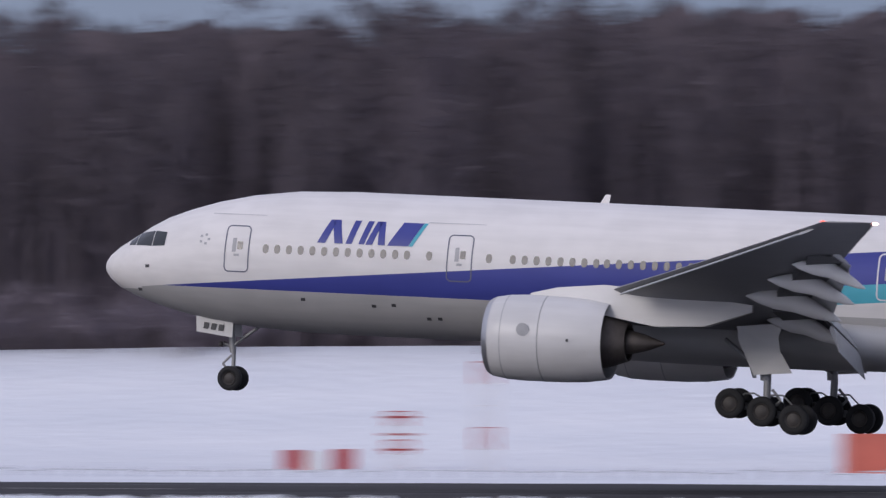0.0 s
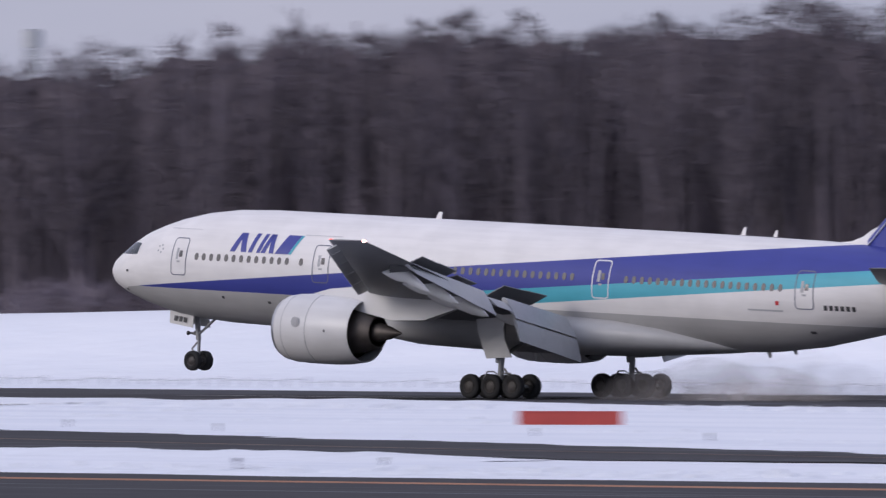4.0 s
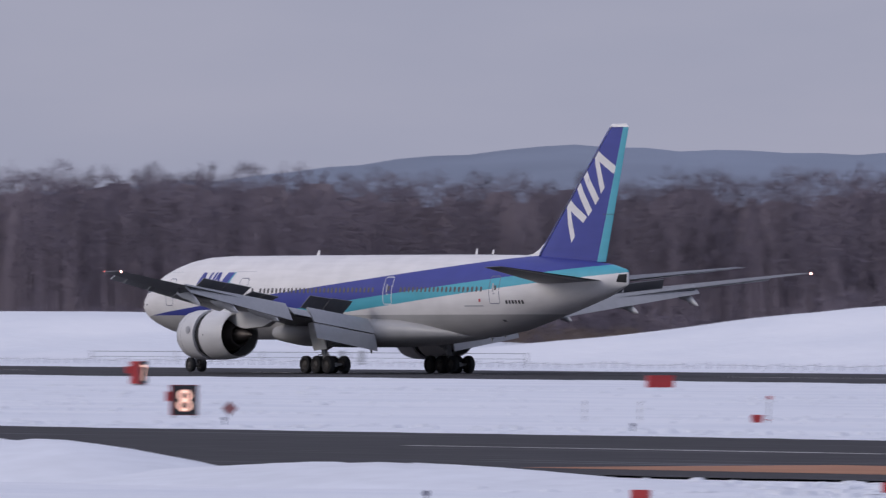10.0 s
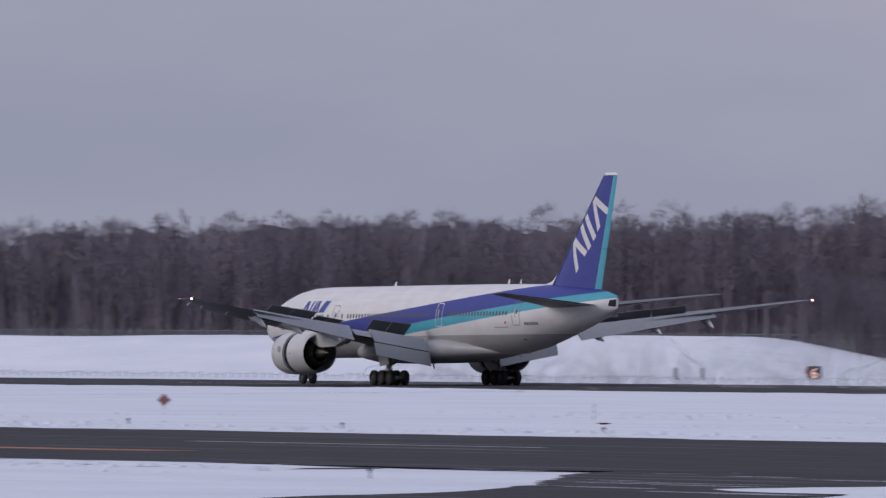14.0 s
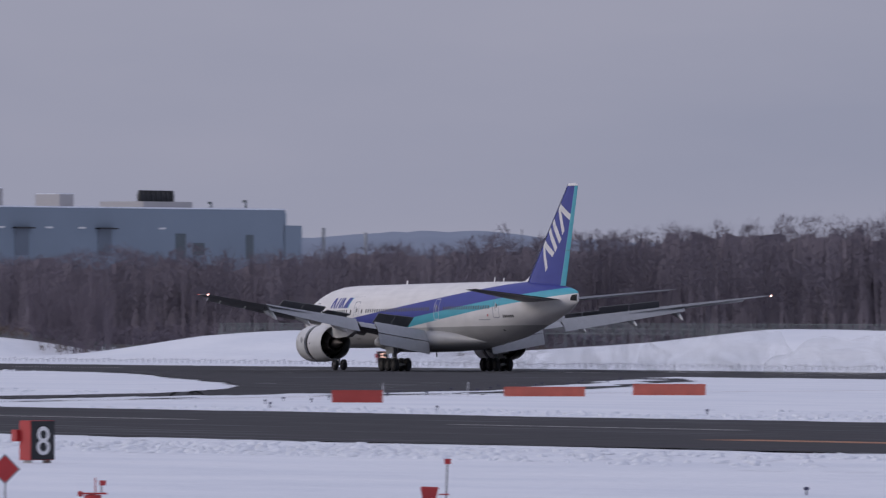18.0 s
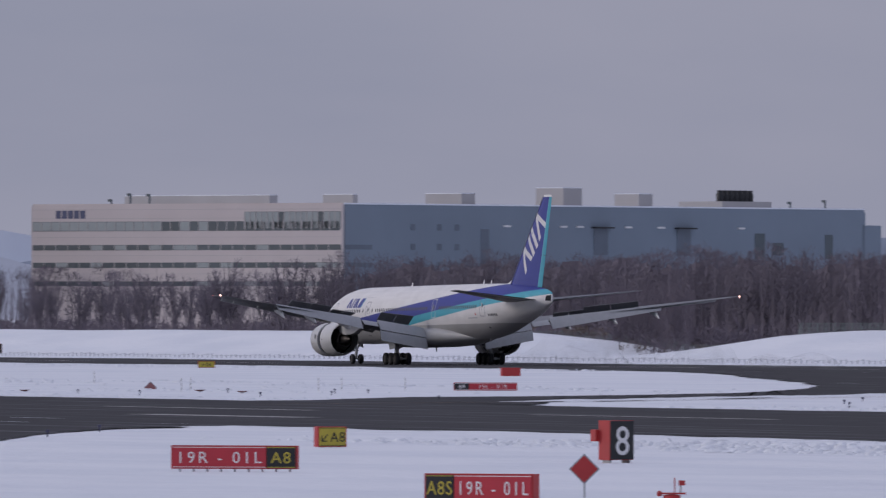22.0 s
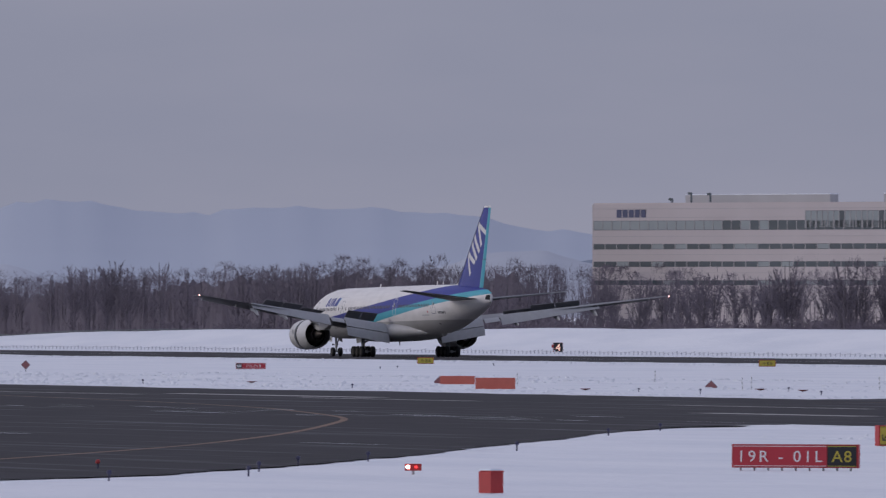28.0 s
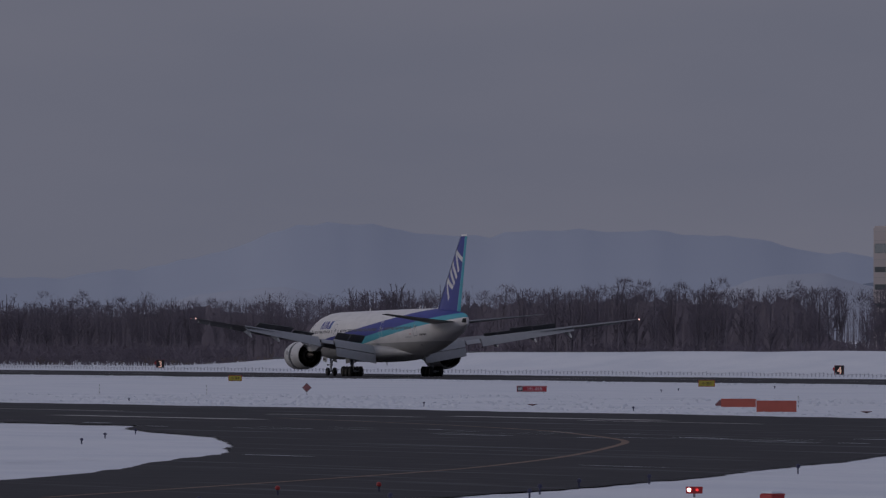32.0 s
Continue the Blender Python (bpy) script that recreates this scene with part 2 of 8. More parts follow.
M_FADED = mat("faded_red_grey", (0.30, 0.12, 0.12), 0.65, 0, 0.25, 3)
M_RED = mat("red_paint", (0.45, 0.035, 0.035), 0.5, 0, 0.16, 2)
M_SIGN_RED = mat("sign_red", (0.50, 0.035, 0.05), 0.45, 0, 0.08, 2)
M_SIGN_BLACK = mat("sign_black", (0.018, 0.018, 0.02), 0.5, 0, 0.15, 2)
M_SIGN_YELLOW = mat("sign_yellow", (0.52, 0.42, 0.05), 0.5, 0, 0.1, 2)
M_TEXT_WHITE = mat("sign_white", (0.82, 0.80, 0.78), 0.5, 0, 0.05, 2)
M_FRAME_WHITE = mat("white_metal", (0.74, 0.73, 0.72), 0.5, 0, 0.12, 3)
M_BEIGE = mat("beige_concrete", (0.50, 0.46, 0.43), 0.8, 0, 0.1, 0.4)
M_GALV = mat("galvanised_metal", (0.36, 0.37, 0.38), 0.5, 0.4, 0.18, 3)
M_FENCE = mat("fence_green_grey", (0.16, 0.19, 0.185), 0.6, 0.1, 0.15, 0.6)
M_POST_DARK = mat("lamp_housing", (0.05, 0.05, 0.10), 0.5, 0, 0.15, 4)
M_CLAD_GREY = mat("grey_cladding", (0.205, 0.25, 0.30), 0.6, 0, 0.1, 0.08)
M_CLAD_WHITE = mat("pale_cladding", (0.555, 0.492, 0.478), 0.6, 0, 0.07, 0.1)
M_FLANK_GLASS = mat("grey_flank_glass", (0.125, 0.15, 0.185), 0.35, 0, 0.15, 0.4)
M_GLASS_BAND = mat("window_glass", (0.10, 0.12, 0.13), 0.12, 0, 0.2, 0.4)
M_ROOFPLANT = mat("roof_plant_cladding", (0.40, 0.38, 0.375), 0.6, 0, 0.1, 0.2)
# far backdrop: the haze of distance is mixed into these base colours
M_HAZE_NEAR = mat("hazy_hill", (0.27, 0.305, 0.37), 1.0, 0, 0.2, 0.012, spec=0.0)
M_HAZE_FAR = mat("hazy_mountain", (0.475, 0.515, 0.592), 1.0, 0, 0.06, 0.003, spec=0.0)
M_SNOWFIELD = mat("hazy_snowfield", (0.50, 0.525, 0.585), 1.0, 0, 0.1, 0.01, spec=0.0)


def asphalt():
    """Dark runway surface with long pale streaks of swept snow along it."""
    m, nt, b = nodes_of("asphalt")
    co = nt.nodes.new("ShaderNodeTexCoord")
    mp = nt.nodes.new("ShaderNodeMapping")
    mp.inputs["Scale"].default_value = (0.018, 0.45, 1)
    nt.links.new(co.outputs["Object"], mp.inputs[0])
    n = nt.nodes.new("ShaderNodeTexNoise")
    n.inputs["Scale"].default_value, n.inputs["Detail"].default_value = 1.0, 8
    nt.links.new(mp.outputs[0], n.inputs[0])
    r = nt.nodes.new("ShaderNodeMapRange")
    r.inputs["From Min"].default_value, r.inputs["From Max"].default_value = 0.57, 0.80
    r.inputs["To Min"].default_value, r.inputs["To Max"].default_value = 0.0, 0.42
    nt.links.new(n.outputs[0], r.inputs[0])
    n2 = nt.nodes.new("ShaderNodeTexNoise")
    n2.inputs["Scale"].default_value, n2.inputs["Detail"].default_value = 0.35, 8
    nt.links.new(co.outputs["Object"], n2.inputs[0])
    r2 = nt.nodes.new("ShaderNodeMapRange")
    r2.inputs["To Min"].default_value, r2.inputs["To Max"].default_value = 0.6, 1.4
    nt.links.new(n2.outputs[0], r2.inputs[0])
    sc = nt.nodes.new("ShaderNodeVectorMath")
    sc.operation = "SCALE"
    sc.inputs[0].default_value = (0.060, 0.058, 0.062)
    nt.links.new(r2.outputs[0], sc.inputs[3])
    nt.links.new(mix_colour(nt, r.outputs[0], sc.outputs[0], (0.42, 0.43, 0.47)), b.inputs["Base Color"])
    b.inputs["Roughness"].default_value = 0.92
    b.inputs["Specular IOR Level"].default_value = 0.12
    bp = nt.nodes.new("ShaderNodeBump")
    bp.inputs["Strength"].default_value = 0.3
    nt.links.new(n2.outputs[0], bp.inputs["Height"])
    nt.links.new(bp.outputs[0], b.inputs["Normal"])
    return m


M_ASPHALT = asphalt()
M_LINE = mat("runway_line_white", (0.50, 0.48, 0.46), 0.8, 0, 0.35, 0.4, spec=0.1)
M_LINE_OLD = mat("faded_orange_line", (0.40, 0.20, 0.12), 0.8, 0, 0.25, 0.3, spec=0.1)
M_LINE_YELLOW = mat("taxi_line_yellow", (0.25, 0.175, 0.135), 0.8, 0, 0.3, 0.4, spec=0.1)


# ============ mesh building ============
class Geo:
    """Collects vertices and faces for one mesh."""

    def __init__(self):
        self.v, self.f = [], []

    def box(self, c, s, turn=None):
        n = len(self.v)
        m = turn or Matrix.Identity(3)
        for dx, dy, dz in ((-1, -1, -1), (1, -1, -1), (1, 1, -1), (-1, 1, -1), (-1, -1, 1), (1, -1, 1), (1, 1, 1), (-1, 1, 1)):
            p = m @ Vector((dx * s[0] / 2, dy * s[1] / 2, dz * s[2] / 2))
            self.v.append((c[0] + p.x, c[1] + p.y, c[2] + p.z))
        for q in ((3, 2, 1, 0), (4, 5, 6, 7), (0, 1, 5, 4), (1, 2, 6, 5), (2, 3, 7, 6), (3, 0, 4, 7)):
            self.f.append(tuple(n + i for i in q))
        return self

    def ring_loft(self, rings, closed=True, caps=True):
        n = len(self.v)
        k = len(rings[0])
        for ring in rings:
            self.v.extend(tuple(p) for p in ring)
        for i in range(len(rings) - 1):
            for j in range(k if closed else k - 1):
                a, b = n + i * k + j, n + i * k + (j + 1) % k
                self.f.append((a, b, b + k, a + k))
        if caps and closed:
            self.f.append(tuple(n + j for j in reversed(range(k))))
            self.f.append(tuple(n + (len(rings) - 1) * k + j for j in range(k)))
        return self

    def rod(self, a, b, r0, r1=None, k=10, caps=True):
        a, b = Vector(a), Vector(b)
        r1 = r0 if r1 is None else r1
        d = (b - a).normalized()
        u = d.orthogonal().normalized()
        w = d.cross(u)
        rings = []
        for p, r in ((a, r0), (b, r1)):
            rings.append([p + (u * math.cos(2 * math.pi * i / k) + w * math.sin(2 * math.pi * i / k)) * r for i in range(k)])
        return self.ring_loft(rings, caps=caps)

    def turned(self, axis_a, axis_b, profile, k=24, caps=False):
        """A body of revolution: profile of (share along the axis in metres, radius)."""
        a, b = Vector(axis_a), Vector(axis_b)
        d = (b - a).normalized()
        u = d.orthogonal().normalized()
        w = d.cross(u)
        rings = [[a + d * s + (u * math.cos(2 * math.pi * i / k) + w * math.sin(2 * math.pi * i / k)) * r for i in range(k)] for s, r in profile]
        return self.ring_loft(rings, caps=caps)

    def prism(self, outline, axis, depth):
        """A flat outline of 3D points pushed along axis by depth."""
        d = Vector(axis) * depth
        return self.ring_loft([[Vector(p) for p in outline], [Vector(p) + d for p in outline]])

    def mesh(self, name, material, smooth=False):
        me = bpy.data.meshes.new(name)
        me.from_pydata(self.v, [], self.f)
        bm = bmesh.new()
        bm.from_mesh(me)
        bmesh.ops.recalc_face_normals(bm, faces=bm.faces)
        bm.to_mesh(me)
        bm.free()
        if smooth:
            me.polygons.foreach_set("use_smooth", [True] * len(me.polygons))
            me.set_sharp_from_angle(angle=radians(38))
        me.materials.append(material)
        return me


def part(name, geo, material, parent, label="", smooth=False):
    ob = new(name, geo.mesh(name, material, smooth) if isinstance(geo, Geo) else geo)
    if parent:
        ob.parent = parent
    if label:
        ob["label"] = label
    return ob


def thing(name, label, category, at=(0, 0, 0), turn=0, group=""):
    e = new(name)
    e.empty_display_size = 0.3
    e.matrix_basis = pose(*at, 0, 0, turn)
    return tagged(e, label, category, group)


def text_mesh(name, words, size, material, depth=0.004, align="LEFT", spacing=1.0):
    """Words lying in the xz plane, reading along +x, facing -y."""
    cu = bpy.data.curves.new(name, "FONT")
    cu.body, cu.size, cu.align_x, cu.extrude = words, size, align, depth
    cu.resolution_u = 3
    cu.space_character = spacing
    ob = bpy.data.objects.new(name, cu)
    me = bpy.data.meshes.new_from_object(ob)
    bpy.data.objects.remove(ob)
    me.transform(Matrix.Rotation(radians(90), 4, "X"))
    me.materials.clear()
    me.materials.append(material)
    me.name = name
    return me


def letters_of(me):
    """One mesh for each character of a line of words, parted at the gaps between them."""
    spans = sorted((min(me.vertices[i].co.x for i in f.vertices), max(me.vertices[i].co.x for i in f.vertices), tuple(f.vertices)) for f in me.polygons)
    groups, edge = [], -1e9
    for a, b, f in spans:
        if a > edge + 1e-4:
            groups.append([])
        edge = max(edge, b)
        groups[-1].append(f)
    out = []
    for faces in groups:
        used = sorted({i for f in faces for i in f})
        at = {i: n for n, i in enumerate(used)}
        glyph = bpy.data.meshes.new("letter")
        glyph.from_pydata([tuple(me.vertices[i].co) for i in used], [], [tuple(at[i] for i in f) for f in faces])
        glyph.materials.append(me.materials[0])
        out.append(glyph)
    return out


def structure(name, geo, material, label, smooth=False):
    ob = new(name, geo.mesh(name, material, smooth) if isinstance(geo, Geo) else geo)
    return tagged(ob, label, name.replace("_", " "), kind="structure")


def smooth01(t):
    t = np.clip(t, 0, 1)
    return t * t * (3 - 2 * t)


# ============ ground ============
NEAR_A, NEAR_B = 243.0, 313.0       # near runway, across
FAR_A, FAR_B = 518.0, 583.0         # far runway, across
# height of the snowy slope behind the far runway, along its length
SLOPE = [(400, 6.5), (-210, 6.7), (-262, 6.4), (-300, 5.7), (-322, 4.6), (-333, 4.0), (-351, 2.3), (-366, 0), (-435, 0), (-440, 1.2), (-447, 3.4), (-456, 4.5), (-464, 5.5), (-472, 5.7), (-516, 5.8),
         (-560, 4.8), (-600, 4.2), (-618, 2.8), (-640, 0), (-668, 0.6), (-697, 2.9), (-707, 3.4), (-716, 4.6), (-726, 4.2), (-740, 3.1), (-760, 1.7), (-782, 1.9), (-791, 1.3), (-799, 0), (-871, 0), (-878, 2.6), (-885, 5.3),
         (-907, 5.5), (-925, 4.8), (-940, 4.0), (-954, 2.8), (-974, 1.5), (-987, 0), (-994, 1.2), (-1004, 3.0), (-1019, 3.9), (-1047, 4.3), (-1066, 4.2), (-1082, 3.7), (-1098, 3.0), (-1113, 1.8), (-1124, 1.0), (-1137, 0), (-1150, 0), (-1160, 1.2),
         (-1171, 2.4), (-1186, 4.1), (-1312, 4.0), (-1382, 3.9), (-1404, 2.7), (-1427, 1.8), (-1446, 1.2), (-1457, 0), (-1464, 0), (-1468, 1.2), (-1480, 2.6), (-1497, 3.4), (-1517, 3.7), (-1538, 3.0), (-1561, 1.0), (-1578, 0), (-1592, 0),
         (-1607, 2.0), (-1633, 3.3), (-1880, 3.1), (-2035, 2.4), (-2085, 1.6), (-2120, 0.1), (-4000, 0)]
SX = np.array([p[0] for p in reversed(SLOPE)])
SH = np.array([p[1] for p in reversed(SLOPE)])


def ground_height(x, y):
    h = np.interp(x, SX, SH)
    start = np.interp(x, [-340, -285], [651, 666])
    face = smooth01((y - start) / np.interp(x, [-340, -285], [22, 32]))
    back = smooth01((y - 690) / 130)
    keep = np.interp(x, [-1012, -992, -878, -862, -640, -620], [0, 1, 1, 0, 0, 1])
    face = face * (1 - 0.8 * (1 - keep) * smooth01((y - 675) / 15))
    far = 3.6 + 2 * np.clip((y - 830) / 2000, 0, 1)
    bank = np.interp(x, [-905, -880, -812, -790, -455, -432, -370, -350], [0, 4.8, 4.8, 0, 0, 5.2, 5.2, 0]) * smooth01((y - 674) / 22) * (0.82 + 0.3 * np.sin(x / 6.1 + y / 7) * np.sin(x / 13.7))
    return np.maximum(h * face, bank) * (1 - back) + far * back


def build_ground():
    xs = np.concatenate([np.array([-6000, -4500, -3400, -2800]), np.arange(-2500, 240, 5.0), np.array([260, 320, 420, 600, 1200, 2500])])
    ys = np.concatenate([np.array([-2500, -800, -200, 0, 60, 100]), np.arange(120, 610, 14.0), np.arange(612, 720, 3.0), np.arange(725, 860, 12.0), np.array([900, 1000, 1300, 2000, 3500, 6000])])
    gx, gy = np.meshgrid(xs, ys, indexing="ij")
    gz = ground_height(gx, gy)
    rng = np.random.default_rng(3)
    wave = 0.05 * np.sin(gx / 23 + 1.3 * np.sin(gy / 31)) + 0.05 * np.sin(gx / 9.1 + gy / 13.0) + 0.03 * rng.standard_normal(gx.shape)
    paved = ((gy > NEAR_A - 12) & (gy < NEAR_B + 12)) | ((gy > FAR_A - 12) & (gy < FAR_B + 12))
    slope = smooth01((gy - 628) / 30)
    gz = gz + wave * np.where(paved, 0, 0.5) + slope * 0.1 * np.sin(gx / 17 + gy / 11) * np.sin(gx / 41)
    gz = np.where(paved, -0.04, gz)
    gz = np.where((gy > 80) & (gy < 612) & ~paved, np.minimum(gz, -0.012), gz)
    nx, ny = gx.shape
    v = np.stack([gx, gy, gz], -1).reshape(-1, 3)
    i = (np.arange(nx - 1)[:, None] * ny + np.arange(ny - 1)[None]).reshape(-1)
    f = np.stack([i, i + ny, i + ny + 1, i + 1], -1)
    me = bpy.data.meshes.new("ground")
    me.from_pydata(v.tolist(), [], f.tolist())
    me.polygons.foreach_set("use_smooth", [True] * len(me.polygons))
    me.materials.append(M_SNOW)
    structure("ground", me, None, "wide flat airfield ground under snow, rising to a slope")


build_ground()


def ragged_strip(name, line_a, line_b, z, material, label, step=2.0, rough=1.2, seed=1):
    """A paved sheet between two lines of (x, y) with ragged edges where the snow ends."""
    rng = np.random.default_rng(seed)
    ax, ay = np.array([p[0] for p in line_a], float), np.array([p[1] for p in line_a], float)
    bx, by = np.array([p[0] for p in line_b], float), np.array([p[1] for p in line_b], float)
    n = int(max(np.abs(np.diff(ax)).sum() + np.abs(np.diff(ay)).sum(), 8) / step)
    u = np.linspace(0, 1, n)

    def along(px, py):
        s = np.concatenate([[0], np.cumsum(np.hypot(np.diff(px), np.diff(py)))])
        s /= s[-1]
        return np.interp(u, s, px), np.interp(u, s, py)

    def jitter():
        w = np.zeros(n)
        for q, k in ((40, 1.0), (13, 0.55), (4, 0.4), (1.5, 0.25)):
            m = max(int(n * step / q), 2)
            w += k * np.interp(u, np.linspace(0, 1, m), rng.standard_normal(m))
        return w * rough
    (x0, y0), (x1, y1) = along(ax, ay), along(bx, by)
    y0, y1 = y0 + jitter(), y1 + jitter()
    g = Geo()
    g.v = [(a, b, z) for a, b in zip(x0, y0)] + [(a, b, z) for a, b in zip(x1, y1)]
    g.f = [(i, i + 1, n + i + 1, n + i) for i in range(n - 1)]
    me = bpy.data.meshes.new(name)
    me.from_pydata(g.v, [], g.f)
    me.materials.append(material)
    return structure(name, me, None, label)


# ============ pavements ============
ragged_strip("far_runway", [(300, FAR_A), (-2500, FAR_A)], [(300, FAR_B), (-2500, FAR_B)], 0.03, M_ASPHALT,
             "long dark asphalt runway swept clear between snow fields", 3.0, 1.6, 11)
ragged_strip("near_runway", [(300, NEAR_A), (-2500, NEAR_A)], [(300, NEAR_B), (-2500, NEAR_B)], 0.03, M_ASPHALT,
             "dark asphalt runway with faded lines and streaks of swept snow", 2.0, 0.9, 12)
ragged_strip("taxiway_1", [(-655, 520), (-599, 503), (-519, 466), (-435, 419), (-348, 369), (-285, 352), (-150, 343)],
             [(-545, 521), (-480, 478), (-415, 441), (-366, 413), (-319, 388), (-284, 370), (-150, 352)], 0.024, M_ASPHALT,
             "slanting asphalt taxiway between the two runways, edged with snow", 2.0, 1.3, 13)
ragged_strip("taxiway_2", [(-738, 311), (-761, 315), (-797, 333), (-804, 342), (-818, 354), (-845, 374), (-873, 402), (-928, 437), (-1047, 502), (-1085, 520)],
             [(-802, 311), (-808, 320), (-838, 338), (-843, 348), (-859, 364), (-877, 378), (-922, 403), (-965, 423), (-1065, 464), (-1155, 497), (-1230, 520)], 0.024, M_ASPHALT,
             "slanting asphalt taxiway between the two runways, edged with snow", 1.5, 0.6, 14)
ragged_strip("taxiway_3", [(-626, 245), (-615, 233), (-584, 217), (-531, 193), (-473, 165), (-438, 147), (-416, 129), (-380, 100)],
             [(-790, 245), (-755, 233), (-693, 219), (-641, 204), (-583, 183), (-514, 157), (-478, 140), (-420, 100)], 0.024, M_ASPHALT,
             "broad asphalt taxiway joining the near runway between snow islands", 1.5, 0.3, 15)
ragged_strip("taxiway_4", [(-442, 245), (-430, 236), (-404, 220.6), (-388, 208), (-381, 199), (-352, 172), (-335, 158)], [(-400, 245), (-390, 228), (-352, 195), (-300, 158)], 0.024, M_ASPHALT,
             "asphalt taxiway beside a snow pile", 1.5, 0.5, 16)


def painted_line(name, pts, width, material, label, z=0.036):
    """A painted stripe that follows a line of points on the pavement, its corners rounded."""
    g = Geo()
    for _ in range(3 if len(pts) > 2 else 0):
        cut = [pts[0]]
        for a, b in zip(pts, pts[1:]):
            cut += [(a[0] * 0.75 + b[0] * 0.25, a[1] * 0.75 + b[1] * 0.25), (a[0] * 0.25 + b[0] * 0.75, a[1] * 0.25 + b[1] * 0.75)]
        pts = cut + [pts[-1]]
    n = len(pts)
    for i, p in enumerate(pts):
        a, b = Vector(pts[max(i - 1, 0)]), Vector(pts[min(i + 1, n - 1)])
        d = (b - a).normalized()
        g.v += [(p[0] - d.y * width / 2, p[1] + d.x * width / 2, z), (p[0] + d.y * width / 2, p[1] - d.x * width / 2, z)]
    g.f = [(2 * i, 2 * i + 1, 2 * i + 3, 2 * i + 2) for i in range(n - 1)]
    me = bpy.data.meshes.new(name)
    me.from_pydata(g.v, [], g.f)
    me.materials.append(material)
    return structure(name, me, None, label)


for k in range(34):
    x = 215 - k * 67
    painted_line("centreline_dash", [(x, 285.5), (x - 34, 285.5)], 0.9, M_LINE, "worn white centreline dash on the near runway")
for k in range(40):
    x = 215 - k * 60
    painted_line("centreline_dash", [(x, 551), (x - 30, 551)], 0.9, M_LINE, "worn white centreline dash on the far runway")
painted_line("touchdown_bar", [(-240, 270), (-322, 270.5)], 6, M_LINE_OLD, "broad faded orange band on the asphalt")
painted_line("touchdown_bar", [(-296, 259), (-366, 258.5)], 13, M_LINE_OLD, "broad faded orange band on the asphalt")
painted_line("edge_line", [(150, 305), (-372, 303)], 2.6, M_LINE_OLD, "faded orange line along the runway edge")
painted_line("aiming_bar", [(-515, 263.5), (-545, 263)], 3, M_LINE_OLD, "short faded orange bar on the runway")
painted_line("aiming_bar", [(-673, 265.5), (-697, 265)], 2, M_LINE, "short pale bar on the runway")
painted_line("aiming_bar", [(-824, 291), (-866, 291)], 2, M_LINE, "short pale bar on the runway")
painted_line("aiming_bar", [(-835, 267), (-880, 267)], 2, M_LINE, "short pale bar on the runway")
ARC = [(-440, 133), (-518, 173), (-556, 190), (-592, 205), (-633, 221), (-662, 232), (-685, 239), (-712, 246.5), (-740, 254), (-790, 264), (-850, 273)]
painted_line("taxi_line", ARC, 0.4, M_LINE_YELLOW, "thin faded yellow guide line curving off the runway")
painted_line("taxi_line", [(-1000, 551), (-940, 520), (-895, 440), (-850, 385), (-800, 340), (-770, 300)], 0.5, M_LINE_YELLOW, "thin faded yellow guide line curving off the runway")
painted_line("taxi_line", [(-460, 540), (-430, 470), (-380, 405), (-330, 378), (-250, 352)], 0.5, M_LINE_YELLOW, "thin faded yellow guide line curving off the runway")


def snow_streaks(name, x0, x1, y0, y1, count, seed, label):
    """Thin leftover streaks of snow lying on the pavement."""
    rng = np.random.default_rng(seed)
    g = Geo()
    for _ in range(count):
        cx, cy = rng.uniform(x0, x1), rng.uniform(y0, y1)
        ln, wd = rng.uniform(3, 15), rng.uniform(0.1, 0.5)
        n = len(g.v)
        k = 12
        for i in range(k):
            a = 2 * math.pi * i / k
            q = rng.uniform(0.6, 1.15)
            g.v.append((cx + math.cos(a) * ln * q / 2, cy + math.sin(a) * wd * q / 2, 0.045))
        g.f.append(tuple(range(n, n + k)))
    me = bpy.data.meshes.new(name)
    me.from_pydata(g.v, [], g.f)
    me.materials.append(M_SNOWBANK)
    tagged(new(name, me), label, "snow", kind="stuff")


snow_streaks("snow_streak", -830, -630, 238, 250, 40, 21, "thin streaks of leftover snow on the dark taxiway")
snow_streaks("snow_streak", -620, -480, 165, 200, 8, 22, "thin streaks of leftover snow on the dark taxiway")
snow_streaks("snow_streak", -1010, -870, 415, 500, 26, 23, "thin streaks of leftover snow on the dark taxiway")
snow_streaks("snow_streak", -455, -345, 212, 243, 46, 24, "thin streaks of leftover snow on the runway edge")
snow_streaks("snow_streak", -600, -430, 440, 520, 16, 25, "thin streaks of leftover snow on the dark taxiway")


